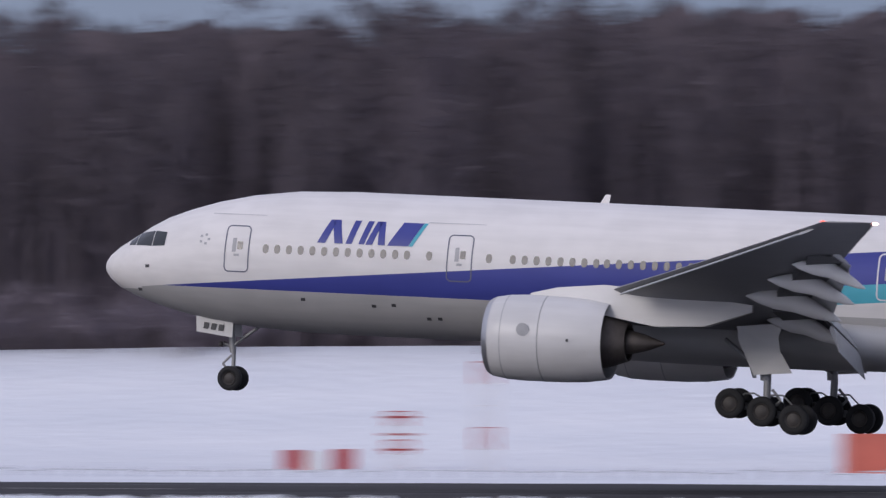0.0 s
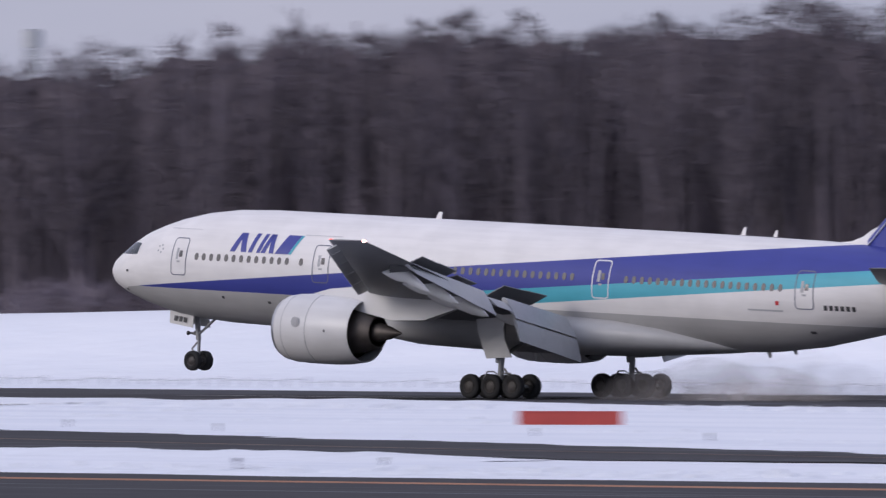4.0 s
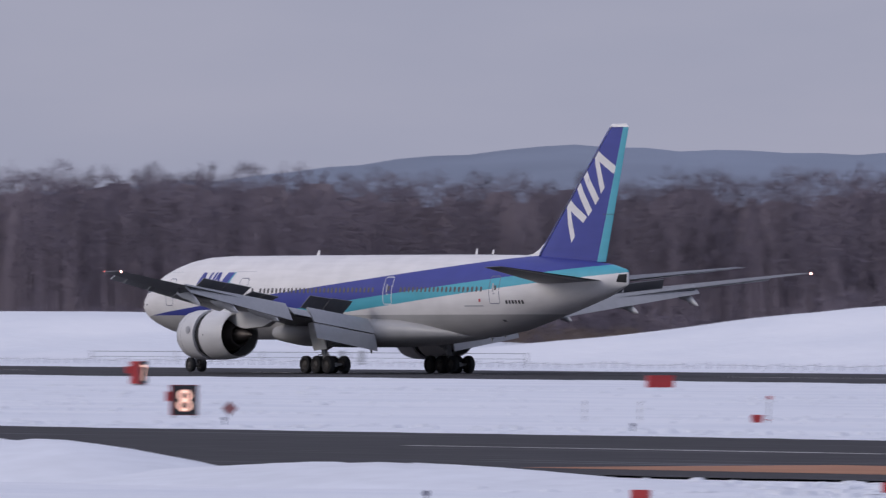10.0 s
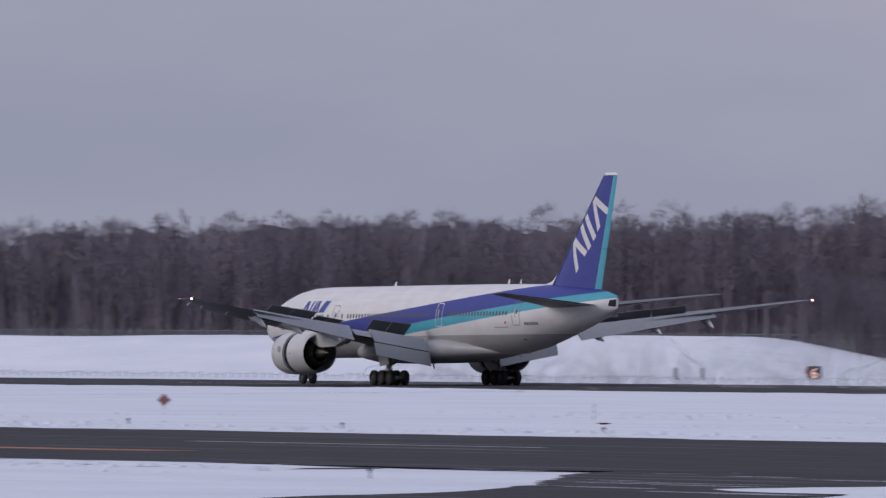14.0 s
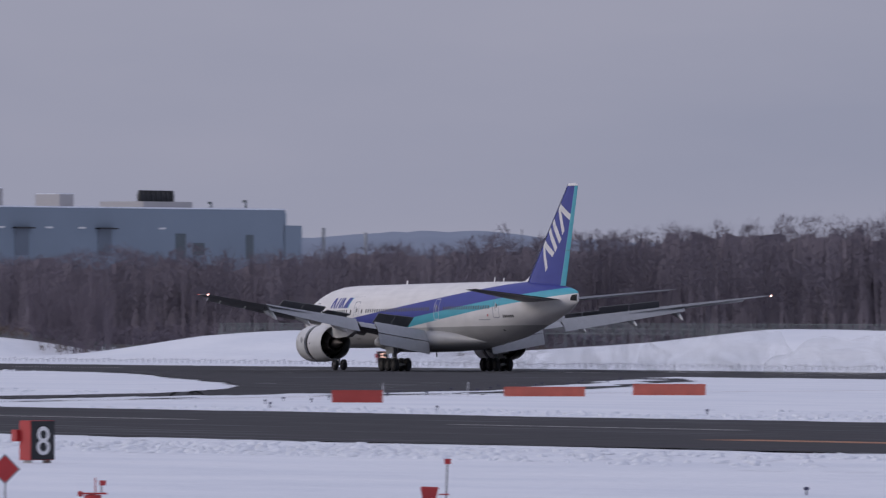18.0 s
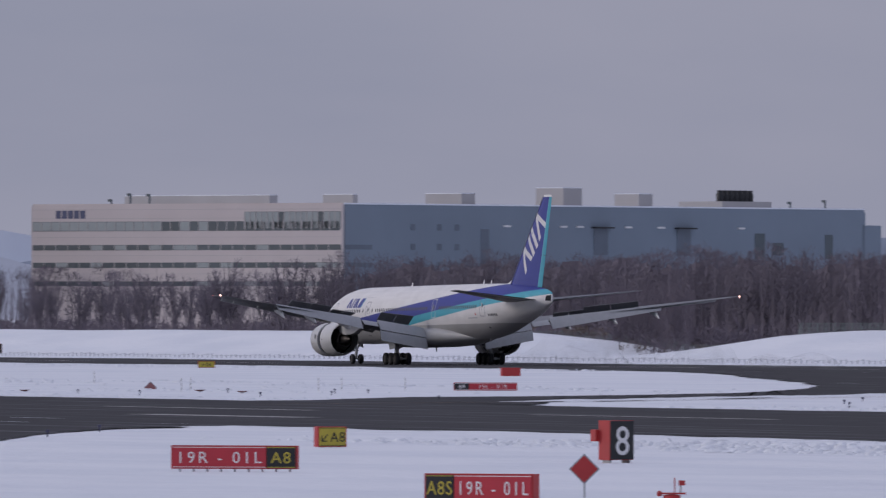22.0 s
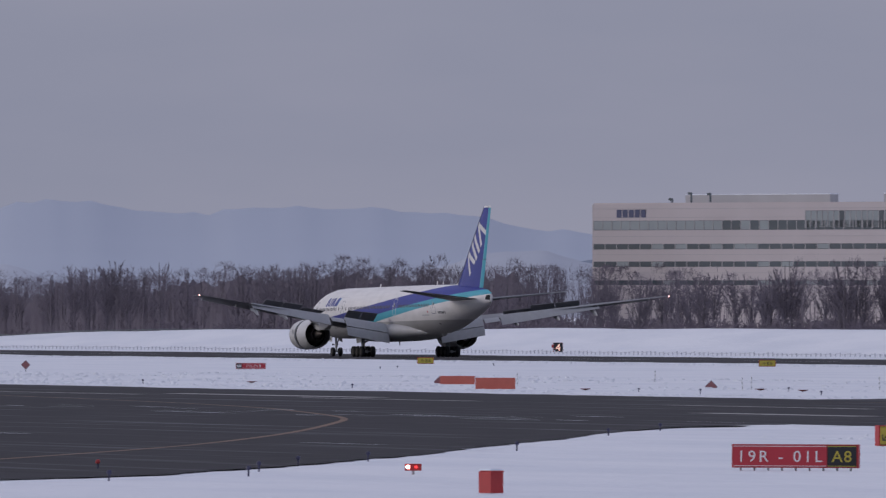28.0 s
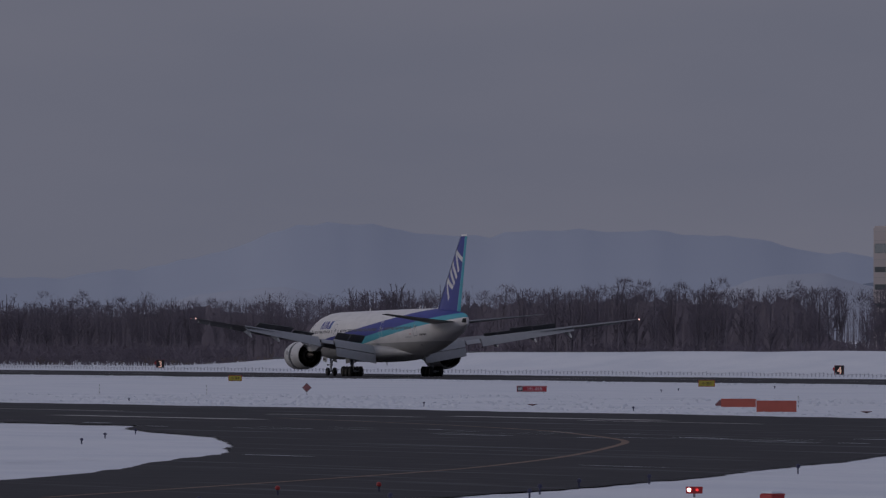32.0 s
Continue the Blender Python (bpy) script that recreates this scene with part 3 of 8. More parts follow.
def snow_ridge(name, line, width, height, seed, label, step=1.6):
    """A low ploughed ridge of lumpy snow along a pavement edge."""
    rng = np.random.default_rng(seed)
    px, py = np.array([p[0] for p in line], float), np.array([p[1] for p in line], float)
    s = np.concatenate([[0], np.cumsum(np.hypot(np.diff(px), np.diff(py)))])
    n = int(s[-1] / step)
    u = np.linspace(0, s[-1], n)
    x, y = np.interp(u, s, px), np.interp(u, s, py)
    hh = np.zeros(n)
    for q, k in ((60, 0.7), (17, 0.5), (5, 0.35), (2, 0.2)):
        m = max(int(s[-1] / q), 3)
        hh += k * np.interp(u, np.linspace(0, s[-1], m), rng.random(m))
    hh = height * np.clip(hh - 0.45, 0.05, None) * np.clip(np.minimum(u, s[-1] - u) / 7, 0, 1)
    off = np.interp(u, np.linspace(0, s[-1], max(int(s[-1] / 11), 3)), rng.standard_normal(max(int(s[-1] / 11), 3))) * width * 0.22
    v = []
    prof = ((-0.5, -0.02), (-0.28, 0.55), (-0.05, 1.0), (0.2, 0.75), (0.5, -0.02))
    for i in range(n):
        for a, b in prof:
            v.append((x[i], y[i] + off[i] + a * width, 0.01 + max(b, 0) * hh[i] * rng.uniform(0.8, 1.1) - (0.06 if b < 0 else 0)))
    f = [(i * 5 + j, (i + 1) * 5 + j, (i + 1) * 5 + j + 1, i * 5 + j + 1) for i in range(n - 1) for j in range(4)]
    me = bpy.data.meshes.new(name)
    me.from_pydata(v, [], f)
    me.polygons.foreach_set("use_smooth", [True] * len(me.polygons))
    me.materials.append(M_SNOWBANK)
    tagged(new(name, me), label, "snow bank", kind="stuff")


RIDGE = "low lumpy ridge of ploughed snow along the pavement edge"
snow_ridge("snow_ridge", [(250, FAR_A - 4), (-660, FAR_A - 4)], 9, 0.36, 31, RIDGE)
snow_ridge("snow_ridge", [(-655, FAR_A - 3), (-1080, FAR_A - 3)], 7, 0.16, 32, RIDGE)
snow_ridge("snow_ridge", [(-1235, FAR_A - 3), (-2400, FAR_A - 3)], 7, 0.16, 33, RIDGE)
snow_ridge("snow_ridge", [(250, FAR_B + 5), (-2400, FAR_B + 5)], 9, 0.22, 34, RIDGE)
snow_ridge("snow_ridge", [(250, NEAR_B + 3), (-735, NEAR_B + 3)], 6, 0.16, 35, RIDGE)
snow_ridge("snow_ridge", [(-805, NEAR_B + 3), (-2000, NEAR_B + 3)], 6, 0.14, 36, RIDGE)
snow_ridge("snow_ridge", [(250, NEAR_A - 3), (-330, NEAR_A - 3)], 5, 0.2, 37, RIDGE)
snow_ridge("snow_ridge", [(-455, NEAR_A - 3), (-625, NEAR_A - 3)], 5, 0.16, 38, RIDGE)
snow_ridge("snow_ridge", [(-655, 513), (-599, 498), (-519, 461), (-435, 414), (-348, 364), (-285, 347)], 6, 0.3, 40, RIDGE)
snow_ridge("snow_ridge", [(-792, 327), (-800, 337), (-814, 348), (-841, 368), (-869, 396), (-924, 431), (-1043, 496)], 5, 0.16, 41, RIDGE)


def snow_clods(x0, x1, y0, y1, count, seed, big=0.1):
    """Countless small clods of snow thrown up by the ploughs."""
    r = np.random.default_rng(seed)
    hub = r.uniform((x1, y0), (x0, y1), (max(count // 14, 4), 2))
    p = hub[r.integers(len(hub), size=count)] + r.normal(0, 1, (count, 2)) * np.array((9.0, 2.0))
    p[:, 1] = np.clip(p[:, 1], y0, y1)
    # none on the slanting taxiways
    q, y = p[:, 0], p[:, 1]
    one = (y > np.interp(q, [-655, -599, -519, -435, -348, -285, -150], [520, 503, 466, 419, 369, 352, 343]) - 2) & (y < np.interp(q, [-545, -480, -415, -366, -319, -284, -150], [521, 478, 441, 413, 388, 370, 352]) + 2)
    two = (y > np.interp(q, [-1230, -1155, -1065, -922, -859, -808, -802], [520, 497, 464, 403, 364, 320, 311]) - 2) & (y < np.interp(q, [-1085, -928, -873, -845, -804, -761, -738], [520, 437, 402, 374, 342, 315, 311]) + 2) & (y > 312)
    p = p[~(one | two & (q < -736))]
    count = len(p)
    h, w = big * r.uniform(0.35, 1.2, count), r.uniform(0.1, 0.42, count)
    v = np.zeros((count, 11, 3))
    for k in range(5):
        a = 2 * math.pi * k / 5 + r.uniform(0, 0.8, count)
        for q, g, i in ((1.0, -0.3, k), (0.6, 0.75, 5 + k)):
            v[:, i] = np.stack([p[:, 0] + np.cos(a) * w * q * r.uniform(0.7, 1.2, count), p[:, 1] + np.sin(a) * w * q * r.uniform(0.7, 1.2, count), h * g * r.uniform(0.8, 1.15, count)], -1)
    v[:, 10] = np.stack([p[:, 0], p[:, 1], h], -1)
    f = [(k, (k + 1) % 5, 5 + (k + 1) % 5, 5 + k) for k in range(5)] + [(5 + k, 5 + (k + 1) % 5, 10) for k in range(5)]
    me = bpy.data.meshes.new("snow_clods")
    me.from_pydata(v.reshape(-1, 3).tolist(), [], [tuple(i + 11 * n for i in q) for n in range(count) for q in f])
    me.polygons.foreach_set("use_smooth", [True] * len(me.polygons))
    me.materials.append(M_SNOWBANK)
    tagged(new("snow_clods", me), "small lumps of ploughed snow scattered along the pavement edge", "snow", kind="stuff")


snow_clods(100, -740, 315, 331, 3200, 51, 0.13)
snow_clods(-805, -1300, 315, 328, 1500, 52)
snow_clods(-250, -330, 222, 241, 700, 53)
snow_clods(-465, -548, 218, 240, 1100, 54, 0.09)
snow_clods(100, -660, 500, 516, 2600, 55, 0.2)
snow_clods(-1235, -2000, 502, 516, 1600, 56, 0.12)
snow_clods(-200, -720, 335, 500, 2200, 57, 0.11)
snow_clods(-860, -1200, 330, 400, 1200, 58, 0.11)


def snow_pile(x, y, rx, ry, h, seed):
    rng = np.random.default_rng(seed)
    g = Geo()
    nr, na = 9, 40
    ph = rng.uniform(0, 6, 5)
    rings = []
    for i in range(nr):
        r = 1 - i / nr
        ring = []
        for j in range(na):
            a = 2 * math.pi * j / na
            q = r * (1 + 0.06 * math.sin(3 * a + ph[0]) + 0.03 * math.sin(7 * a + ph[1]))
            z = h * math.cos(min(r, 1) * math.pi / 2) ** 1.3 * (1 + 0.05 * math.sin(5 * a + ph[2] + 4 * r)) + rng.uniform(-0.015, 0.02) * h
            ring.append((x + math.cos(a) * rx * q, y + math.sin(a) * ry * q, z - (0.1 if i == 0 else 0)))
        rings.append(ring)
    g.ring_loft(rings, caps=True)
    ob = new("snow_pile", g.mesh("snow_pile", M_SNOWBANK, True))
    tagged(ob, "broad rounded pile of ploughed white snow by the runway", "snow pile")


snow_pile(-358, 227, 14, 7, 1.15, 1)
snow_pile(-380, 224, 16, 6, 0.22, 2)
snow_pile(-339, 228, 18, 6.5, 0.62, 3)


# ============ the airliner ============
# Stations count metres aft of the nose; x in the airliner's own space is the station less 31.77, the main gear's place.
plane = thing("airliner", "white and blue twin-engine airliner with flaps down, landing on the runway", "airplane")
S0 = 31.77


def st(s, y, z):
    return (s - S0, y, z)


# fuselage: station, top, bottom, half width
HULL = [(0.3, 5.06, 4.92, 0.08), (0.36, 5.3, 4.7, 0.42), (0.56, 5.56, 4.46, 0.78), (1.0, 5.93, 4.12, 1.25), (1.7, 6.38, 3.80, 1.68), (2.4, 6.85, 3.56, 2.0),
        (3.2, 7.29, 3.31, 2.27), (4.2, 7.67, 3.07, 2.54), (5.4, 8.04, 2.85, 2.71), (7.0, 8.39, 2.66, 2.93), (9.0, 8.63, 2.54, 3.06), (11.5, 8.71, 2.49, 3.1),
        (20, 8.70, 2.48, 3.1), (30, 8.68, 2.48, 3.1), (40, 8.65, 2.48, 3.1), (43, 8.63, 2.50, 3.1), (46, 8.60, 2.64, 3.06), (49, 8.56, 3.02, 2.92), (52, 8.48, 3.65, 2.64),
        (55, 8.32, 4.31, 2.24), (57.4, 8.16, 4.86, 1.78), (59.2, 7.98, 5.28, 1.34), (60.5, 7.84, 5.62, 0.96), (61.6, 7.62, 6.0, 0.56), (62.4, 7.46, 6.26, 0.2), (62.6, 7.4, 6.36, 0.07)]
HS = [h[0] for h in HULL]


def hull_at(s):
    return tuple(float(np.interp(s, HS, [h[i] for h in HULL])) for i in (1, 2, 3))


def hull_side(s, z, out=0.0, side=-1):
    """The point of the hull's flank at a station and a height."""
    t, b, w = hull_at(s)
    c, r = (t + b) / 2, (t - b) / 2
    q = max(-0.999, min(0.999, (z - c) / r))
    return st(s, side * (w * math.sqrt(1 - q * q) + out), z)


def hull_ring(s, k=56):
    t, b, w = hull_at(s)
    c, r = (t + b) / 2, (t - b) / 2
    return [st(s, w * math.cos(2 * math.pi * j / k), c + r * math.sin(2 * math.pi * j / k)) for j in range(k)]


g = Geo()
stations = sorted(set(HS + [0.32, 0.45, 0.75, 1.35, 2.0, 2.8, 3.7, 4.8, 6.2] + list(range(12, 62, 2))))
g.ring_loft([hull_ring(s) for s in stations])
fuselage = part("fuselage", g, M_FUSELAGE, plane, "white fuselage with a blue wedge and grey belly", True)

# belly fairing under the wing
g = Geo()
rings = []
for s, w, top, bot in ((18.5, 1.2, 3.3, 2.6), (20.5, 2.6, 3.7, 2.25), (23, 3.35, 4.1, 1.98), (27, 3.55, 4.3, 1.9), (33, 3.55, 4.3, 1.9), (37, 3.3, 4.2, 2.0), (40, 2.7, 3.9, 2.22), (43, 1.7, 3.4, 2.44), (45, 0.5, 3.0, 2.66)):
    c, r = (top + bot) / 2, (top - bot) / 2
    rings.append([st(s, w * abs(math.cos(a)) ** 0.75 * math.copysign(1, math.cos(a)), c + r * abs(math.sin(a)) ** 0.8 * math.copysign(1, math.sin(a))) for a in (2 * math.pi * j / 32 + 0.01 for j in range(32))])
g.ring_loft(rings)
part("belly_fairing", g, M_BELLYFAIR, plane, "pale grey wing-to-body fairing", True)

# cockpit windows
def hull_patch(s0, s1, z0a, z1a, z0b, z1b, out=0.012, side=-1, n=4):
    """A thin curved panel on the flank, from station s0 to s1 and from the lower to the upper line."""
    g = Geo()
    outer, inner = [], []
    for i in range(n + 1):
        u = i / n
        s = s0 + (s1 - s0) * u
        lo, hi = z0a + (z0b - z0a) * u, z1a + (z1b - z1a) * u
        for j in range(n + 1):
            z = lo + (hi - lo) * j / n
            outer.append(hull_side(s, z, out, side))
    g.v = outer
    g.f = [(i * (n + 1) + j, (i + 1) * (n + 1) + j, (i + 1) * (n + 1) + j + 1, i * (n + 1) + j + 1) for i in range(n) for j in range(n)]
    return g


for side in (-1, 1):
    part("cockpit_window", hull_patch(1.62, 2.02, 5.98, 6.16, 6.0, 6.5, 0.02, side), M_COCKPIT, fuselage, "dark cockpit window pane", True)
    part("cockpit_window", hull_patch(2.06, 2.92, 6.0, 6.52, 6.0, 6.66, 0.02, side), M_COCKPIT, fuselage, "dark cockpit window pane", True)
    part("cockpit_window", hull_patch(2.96, 3.58, 6.0, 6.66, 6.04, 6.62, 0.02, side), M_COCKPIT, fuselage, "dark cockpit window pane", True)


# cabin windows, one small rounded pane each
def window_mesh():
    g = Geo()
    k = 12
    ring = []
    for j in range(k):
        a = 2 * math.pi * j / k
        ring.append((0.135 * abs(math.cos(a)) ** 0.8 * math.copysign(1, math.cos(a)), 0, 0.20 * abs(math.sin(a)) ** 0.8 * math.copysign(1, math.sin(a))))
    g.prism(ring, (0, -1, 0), 0.012)
    return g.mesh("window", M_WINDOW)


WINDOW = window_mesh()
ROWS = ((8.42, 14.8), (15.84, 15.84), (18.53, 18.53), (19.6, 23.1), (23.82, 28.5), (29.12, 34.5), (38.1, 48.4))
for side in (-1, 1):
    for a, b in ROWS:
        for k in range(int(round((b - a) / 0.535)) + 1):
            s = a + k * 0.535
            p = hull_side(s, 6.09, 0.004, side)
            w = part("window", WINDOW, None, fuselage)
            w.matrix_basis = Matrix.Translation(p) @ pose(0, 0, 0, -10 * side * -1 if side < 0 else 10, 0, 0 if side < 0 else 180)


def outline_on_hull(s0, s1, z0, z1, width=0.07, side=-1):
    """A rounded rectangular line that follows the hull."""
    g = Geo()
    pts = []
    r = 0.22
    cs = ((s0 + r, z1 - r, 90), (s0 + r, z0 + r, 180), (s1 - r, z0 + r, 270), (s1 - r, z1 - r, 0))
    for cs_, cz_, a0 in cs:
        for k in range(5):
            a = radians(a0 + 90 * k / 4)
            pts.append((cs_ + r * math.cos(a), cz_ + r * math.sin(a), math.cos(a), math.sin(a)))
    full = []
    for i, p in enumerate(pts):
        q = pts[(i + 1) % len(pts)]
        m = max(1, int(math.hypot(q[0] - p[0], q[1] - p[1]) / 0.25))
        for k in range(m):
            u = k / m
            full.append(tuple(p[i2] + (q[i2] - p[i2]) * u for i2 in range(4)))
    n = len(full)
    for s, z, ds, dz in full:
        g.v.append(hull_side(s, z, 0.014, side))
        g.v.append(hull_side(s - ds * width, z - dz * width, 0.014, side))
    g.f = [(2 * i, 2 * i + 1, 2 * ((i + 1) % n) + 1, 2 * ((i + 1) % n)) for i in range(n)]
    return g


M_DOOR_LINE_PALE = mat("pale_door_outline", (0.72, 0.72, 0.74), 0.5, 0, 0.05, 5)
for side in (-1, 1):
    for s, dark in ((7.08, True), (17.21, True), (36.4, False), (49.77, True)):
        z0, z1 = 5.02, 7.06
        door = part("cabin_door", hull_patch(s - 0.5, s + 0.5, z0 + 0.06, z1 - 0.06, z0 + 0.06, z1 - 0.06, 0.006, side, 6), M_FUSELAGE, fuselage, "passenger door with an outlined edge", True)
        part("outline", outline_on_hull(s - 0.58, s + 0.58, z0, z1, 0.055 if dark else 0.07, side), M_OUTLINE if dark else M_DOOR_LINE_PALE, door)
        part("window", hull_patch(s + 0.02, s + 0.26, 6.02, 6.36, 6.02, 6.36, 0.02, side, 2), M_WINDOW, door)
        part("placard", hull_patch(s - 0.22, s - 0.04, 5.9, 6.5, 5.9, 6.5, 0.018, side, 2), M_GREYMARK, door)
        part("handle", hull_patch(s - 0.12, s + 0.12, 5.72, 5.82, 5.72, 5.82, 0.02, side, 2), M_GREYMARK, door)

# marks on the flank: slanted plain shapes in the airline's colours, a registration bar row, small flag and panels
def skew_shape(corners, out=0.016, side=-1, n=5):
    """A four-cornered patch of the hull from (station, height) corners: lower front, lower aft, upper aft, upper front."""
    g = Geo()
    (a, b, c, d) = corners
    for i in range(n + 1):
        for j in range(n + 1):
            u, w = i / n, j / n
            s = (a[0] * (1 - u) + b[0] * u) * (1 - w) + (d[0] * (1 - u) + c[0] * u) * w
            z = (a[1] * (1 - u) + b[1] * u) * (1 - w) + (d[1] * (1 - u) + c[1] * u) * w
            g.v.append(hull_side(s, z, out, side))
    g.f = [(i * (n + 1) + j, (i + 1) * (n + 1) + j, (i + 1) * (n + 1) + j + 1, i * (n + 1) + j + 1) for i in range(n) for j in range(n)]
    return g


ZL, ZH, SK = 6.46, 7.48, 0.52
def blue_mark(s0, s1, u0, u1):
    return skew_shape(((s0, ZL), (s1, ZL), (u1, ZH), (u0, ZH)))
MARKS = ((10.73, 11.10, 11.2, 11.52), (11.52, 11.9, 11.3, 11.66), (12.02, 12.3, 12.3, 12.58), (12.6, 12.86, 12.9, 13.16), (12.92, 13.22, 13.3, 13.56), (13.48, 13.8, 13.4, 13.68))
for m in MARKS:
    part("slanted_mark", blue_mark(*m), M_BLUE, fuselage, "slanted blue plain shape on the flank", True)
part("slanted_block", blue_mark(13.9, 14.85, 14.5, 15.4), M_BLUE, fuselage, "slanted blue block", True)
part("slanted_block", blue_mark(14.86, 15.04, 15.41, 15.59), M_CYAN, fuselage, "slanted light blue stripe", True)
for k in range(6):
    s = 50.9 + k * 0.33
    part("registration_bar", skew_shape(((s, 5.03), (s + 0.21, 5.03), (s + 0.24, 5.29), (s + 0.03, 5.29)), n=2), M_BLACKMARK, fuselage, "dark registration bar")
part("flag_patch", skew_shape(((47.84, 5.11), (48.34, 5.11), (48.34, 5.47), (47.84, 5.47)), n=2), M_WHITE, fuselage, "small white flag patch")
part("flag_spot", skew_shape(((47.98, 5.18), (48.2, 5.18), (48.2, 5.40), (47.98, 5.40)), 0.022, n=2), M_REDMARK, fuselage, "red spot of the flag")
part("small_lettering_bar", skew_shape(((46.2, 4.84), (48.4, 4.84), (48.4, 4.93), (46.2, 4.93)), n=3), M_GREYMARK, fuselage, "grey bar of small lettering")
for k in range(5):
    a = 2 * math.pi * k / 5
    s, z = 5.5 + 0.2 * math.cos(a), 6.4 + 0.2 * math.sin(a)
    part("emblem_bar", skew_shape(((s - 0.06, z - 0.05), (s + 0.06, z - 0.05), (s + 0.06, z + 0.05), (s - 0.06, z + 0.05)), n=1), M_GREYMARK, fuselage, "small grey emblem shape")
for s, z in ((2.7, 5.05), (2.2, 4.02), (13.2, 3.75), (14.1, 3.82), (15.6, 3.3), (16.1, 3.32), (10.0, 3.9)):
    part("vent", skew_shape(((s, z), (s + 0.2, z), (s + 0.2, z + 0.13), (s, z + 0.13)), n=1), M_BLACKMARK, fuselage)
for s, z in ((39.5, 3.35), (40.1, 3.35), (49.6, 3.75)):
    part("vent", skew_shape(((s, z), (s + 0.3, z), (s + 0.3, z + 0.14), (s, z + 0.14)), 0.02, n=1), M_BLACKMARK, fuselage)
for s, z in ((5.6, 7.55), (15.6, 7.55)):
    part("door_track_smudge", skew_shape(((s, z - 0.05), (s + 2.6, z - 0.03), (s + 2.6, z + 0.0), (s, z + 0.0)), n=4), M_SMUDGE, fuselage)

# aerials on the roof and drain masts below
def blade(s, z0, h, c):
    g = Geo()
    g.prism([st(s, -0.03, z0), st(s + c, -0.03, z0), st(s + c * 1.15, -0.02, z0 + h), st(s + c * 0.62, -0.02, z0 + h)], (0, 1, 0), 0.05)
    return g
for s, h, c in ((22.5, 0.42, 0.42), (43.25, 0.42, 0.3), (45.4, 0.34, 0.25)):
    part("blade_aerial", blade(s, 8.64, h, c), M_WHITE, fuselage, "small white blade aerial")
for s, z0, h in ((29.5, 1.95, -0.5), (45.2, 2.72, -0.4), (46.9, 2.9, -0.32), (58.8, 5.75, -0.3)):
    part("drain_mast", blade(s, z0, h, 0.3), M_FAIRING, fuselage)
# the auxiliary exhaust opens on the flank of the blade-shaped tail cone
g = skew_shape(((61.75, 6.55), (62.52, 6.5), (62.56, 7.12), (61.95, 7.08)), 0.012, n=4)
part("exhaust_outlet", g, M_DARK, fuselage, "dark auxiliary exhaust opening in the tail")


# ---- lifting surfaces ----
def foil(chord_line, thick, k=9):
    """Rings of a wing: each (leading station, chord, y, z, twist degrees)."""
    shape = []
    for i in range(k):
        x = (1 - math.cos(math.pi * i / (k - 1))) / 2
        shape.append((x, 0.5 * (1.48 * math.sqrt(x) - 0.63 * x - 1.76 * x * x + 1.42 * x ** 3 - 0.51 * x ** 4) * 2 * 0.68))
    ring = [(x, t) for x, t in shape] + [(x, -t * 0.8) for x, t in reversed(shape[1:-1])]
    rings = []
    for (le, c, y, z, tw), th in zip(chord_line, thick):
        a = radians(tw)
        out = []
        for x, t in ring:
            dx, dz = (x - 0.3) * c, t * th * c
            out.append(st(le + 0.3 * c + dx * math.cos(a) + dz * math.sin(a), y, z - dx * math.sin(a) + dz * math.cos(a)))
        rings.append(out)
    return rings


def wing_le(y):
    return 21.2 + (abs(y) - 3.0) * 0.708 if abs(y) > 3 else 21.2
def wing_te(y):
    y = abs(y)
    return 34.2 + (y - 3.0) * 0.06 if y < 10 else 34.62 + (y - 10) * 0.405
def wing_z(y):
    y = abs(y)
    return 3.92 + (y - 3.0) * 0.118 + 0.00022 * (y - 3) ** 2


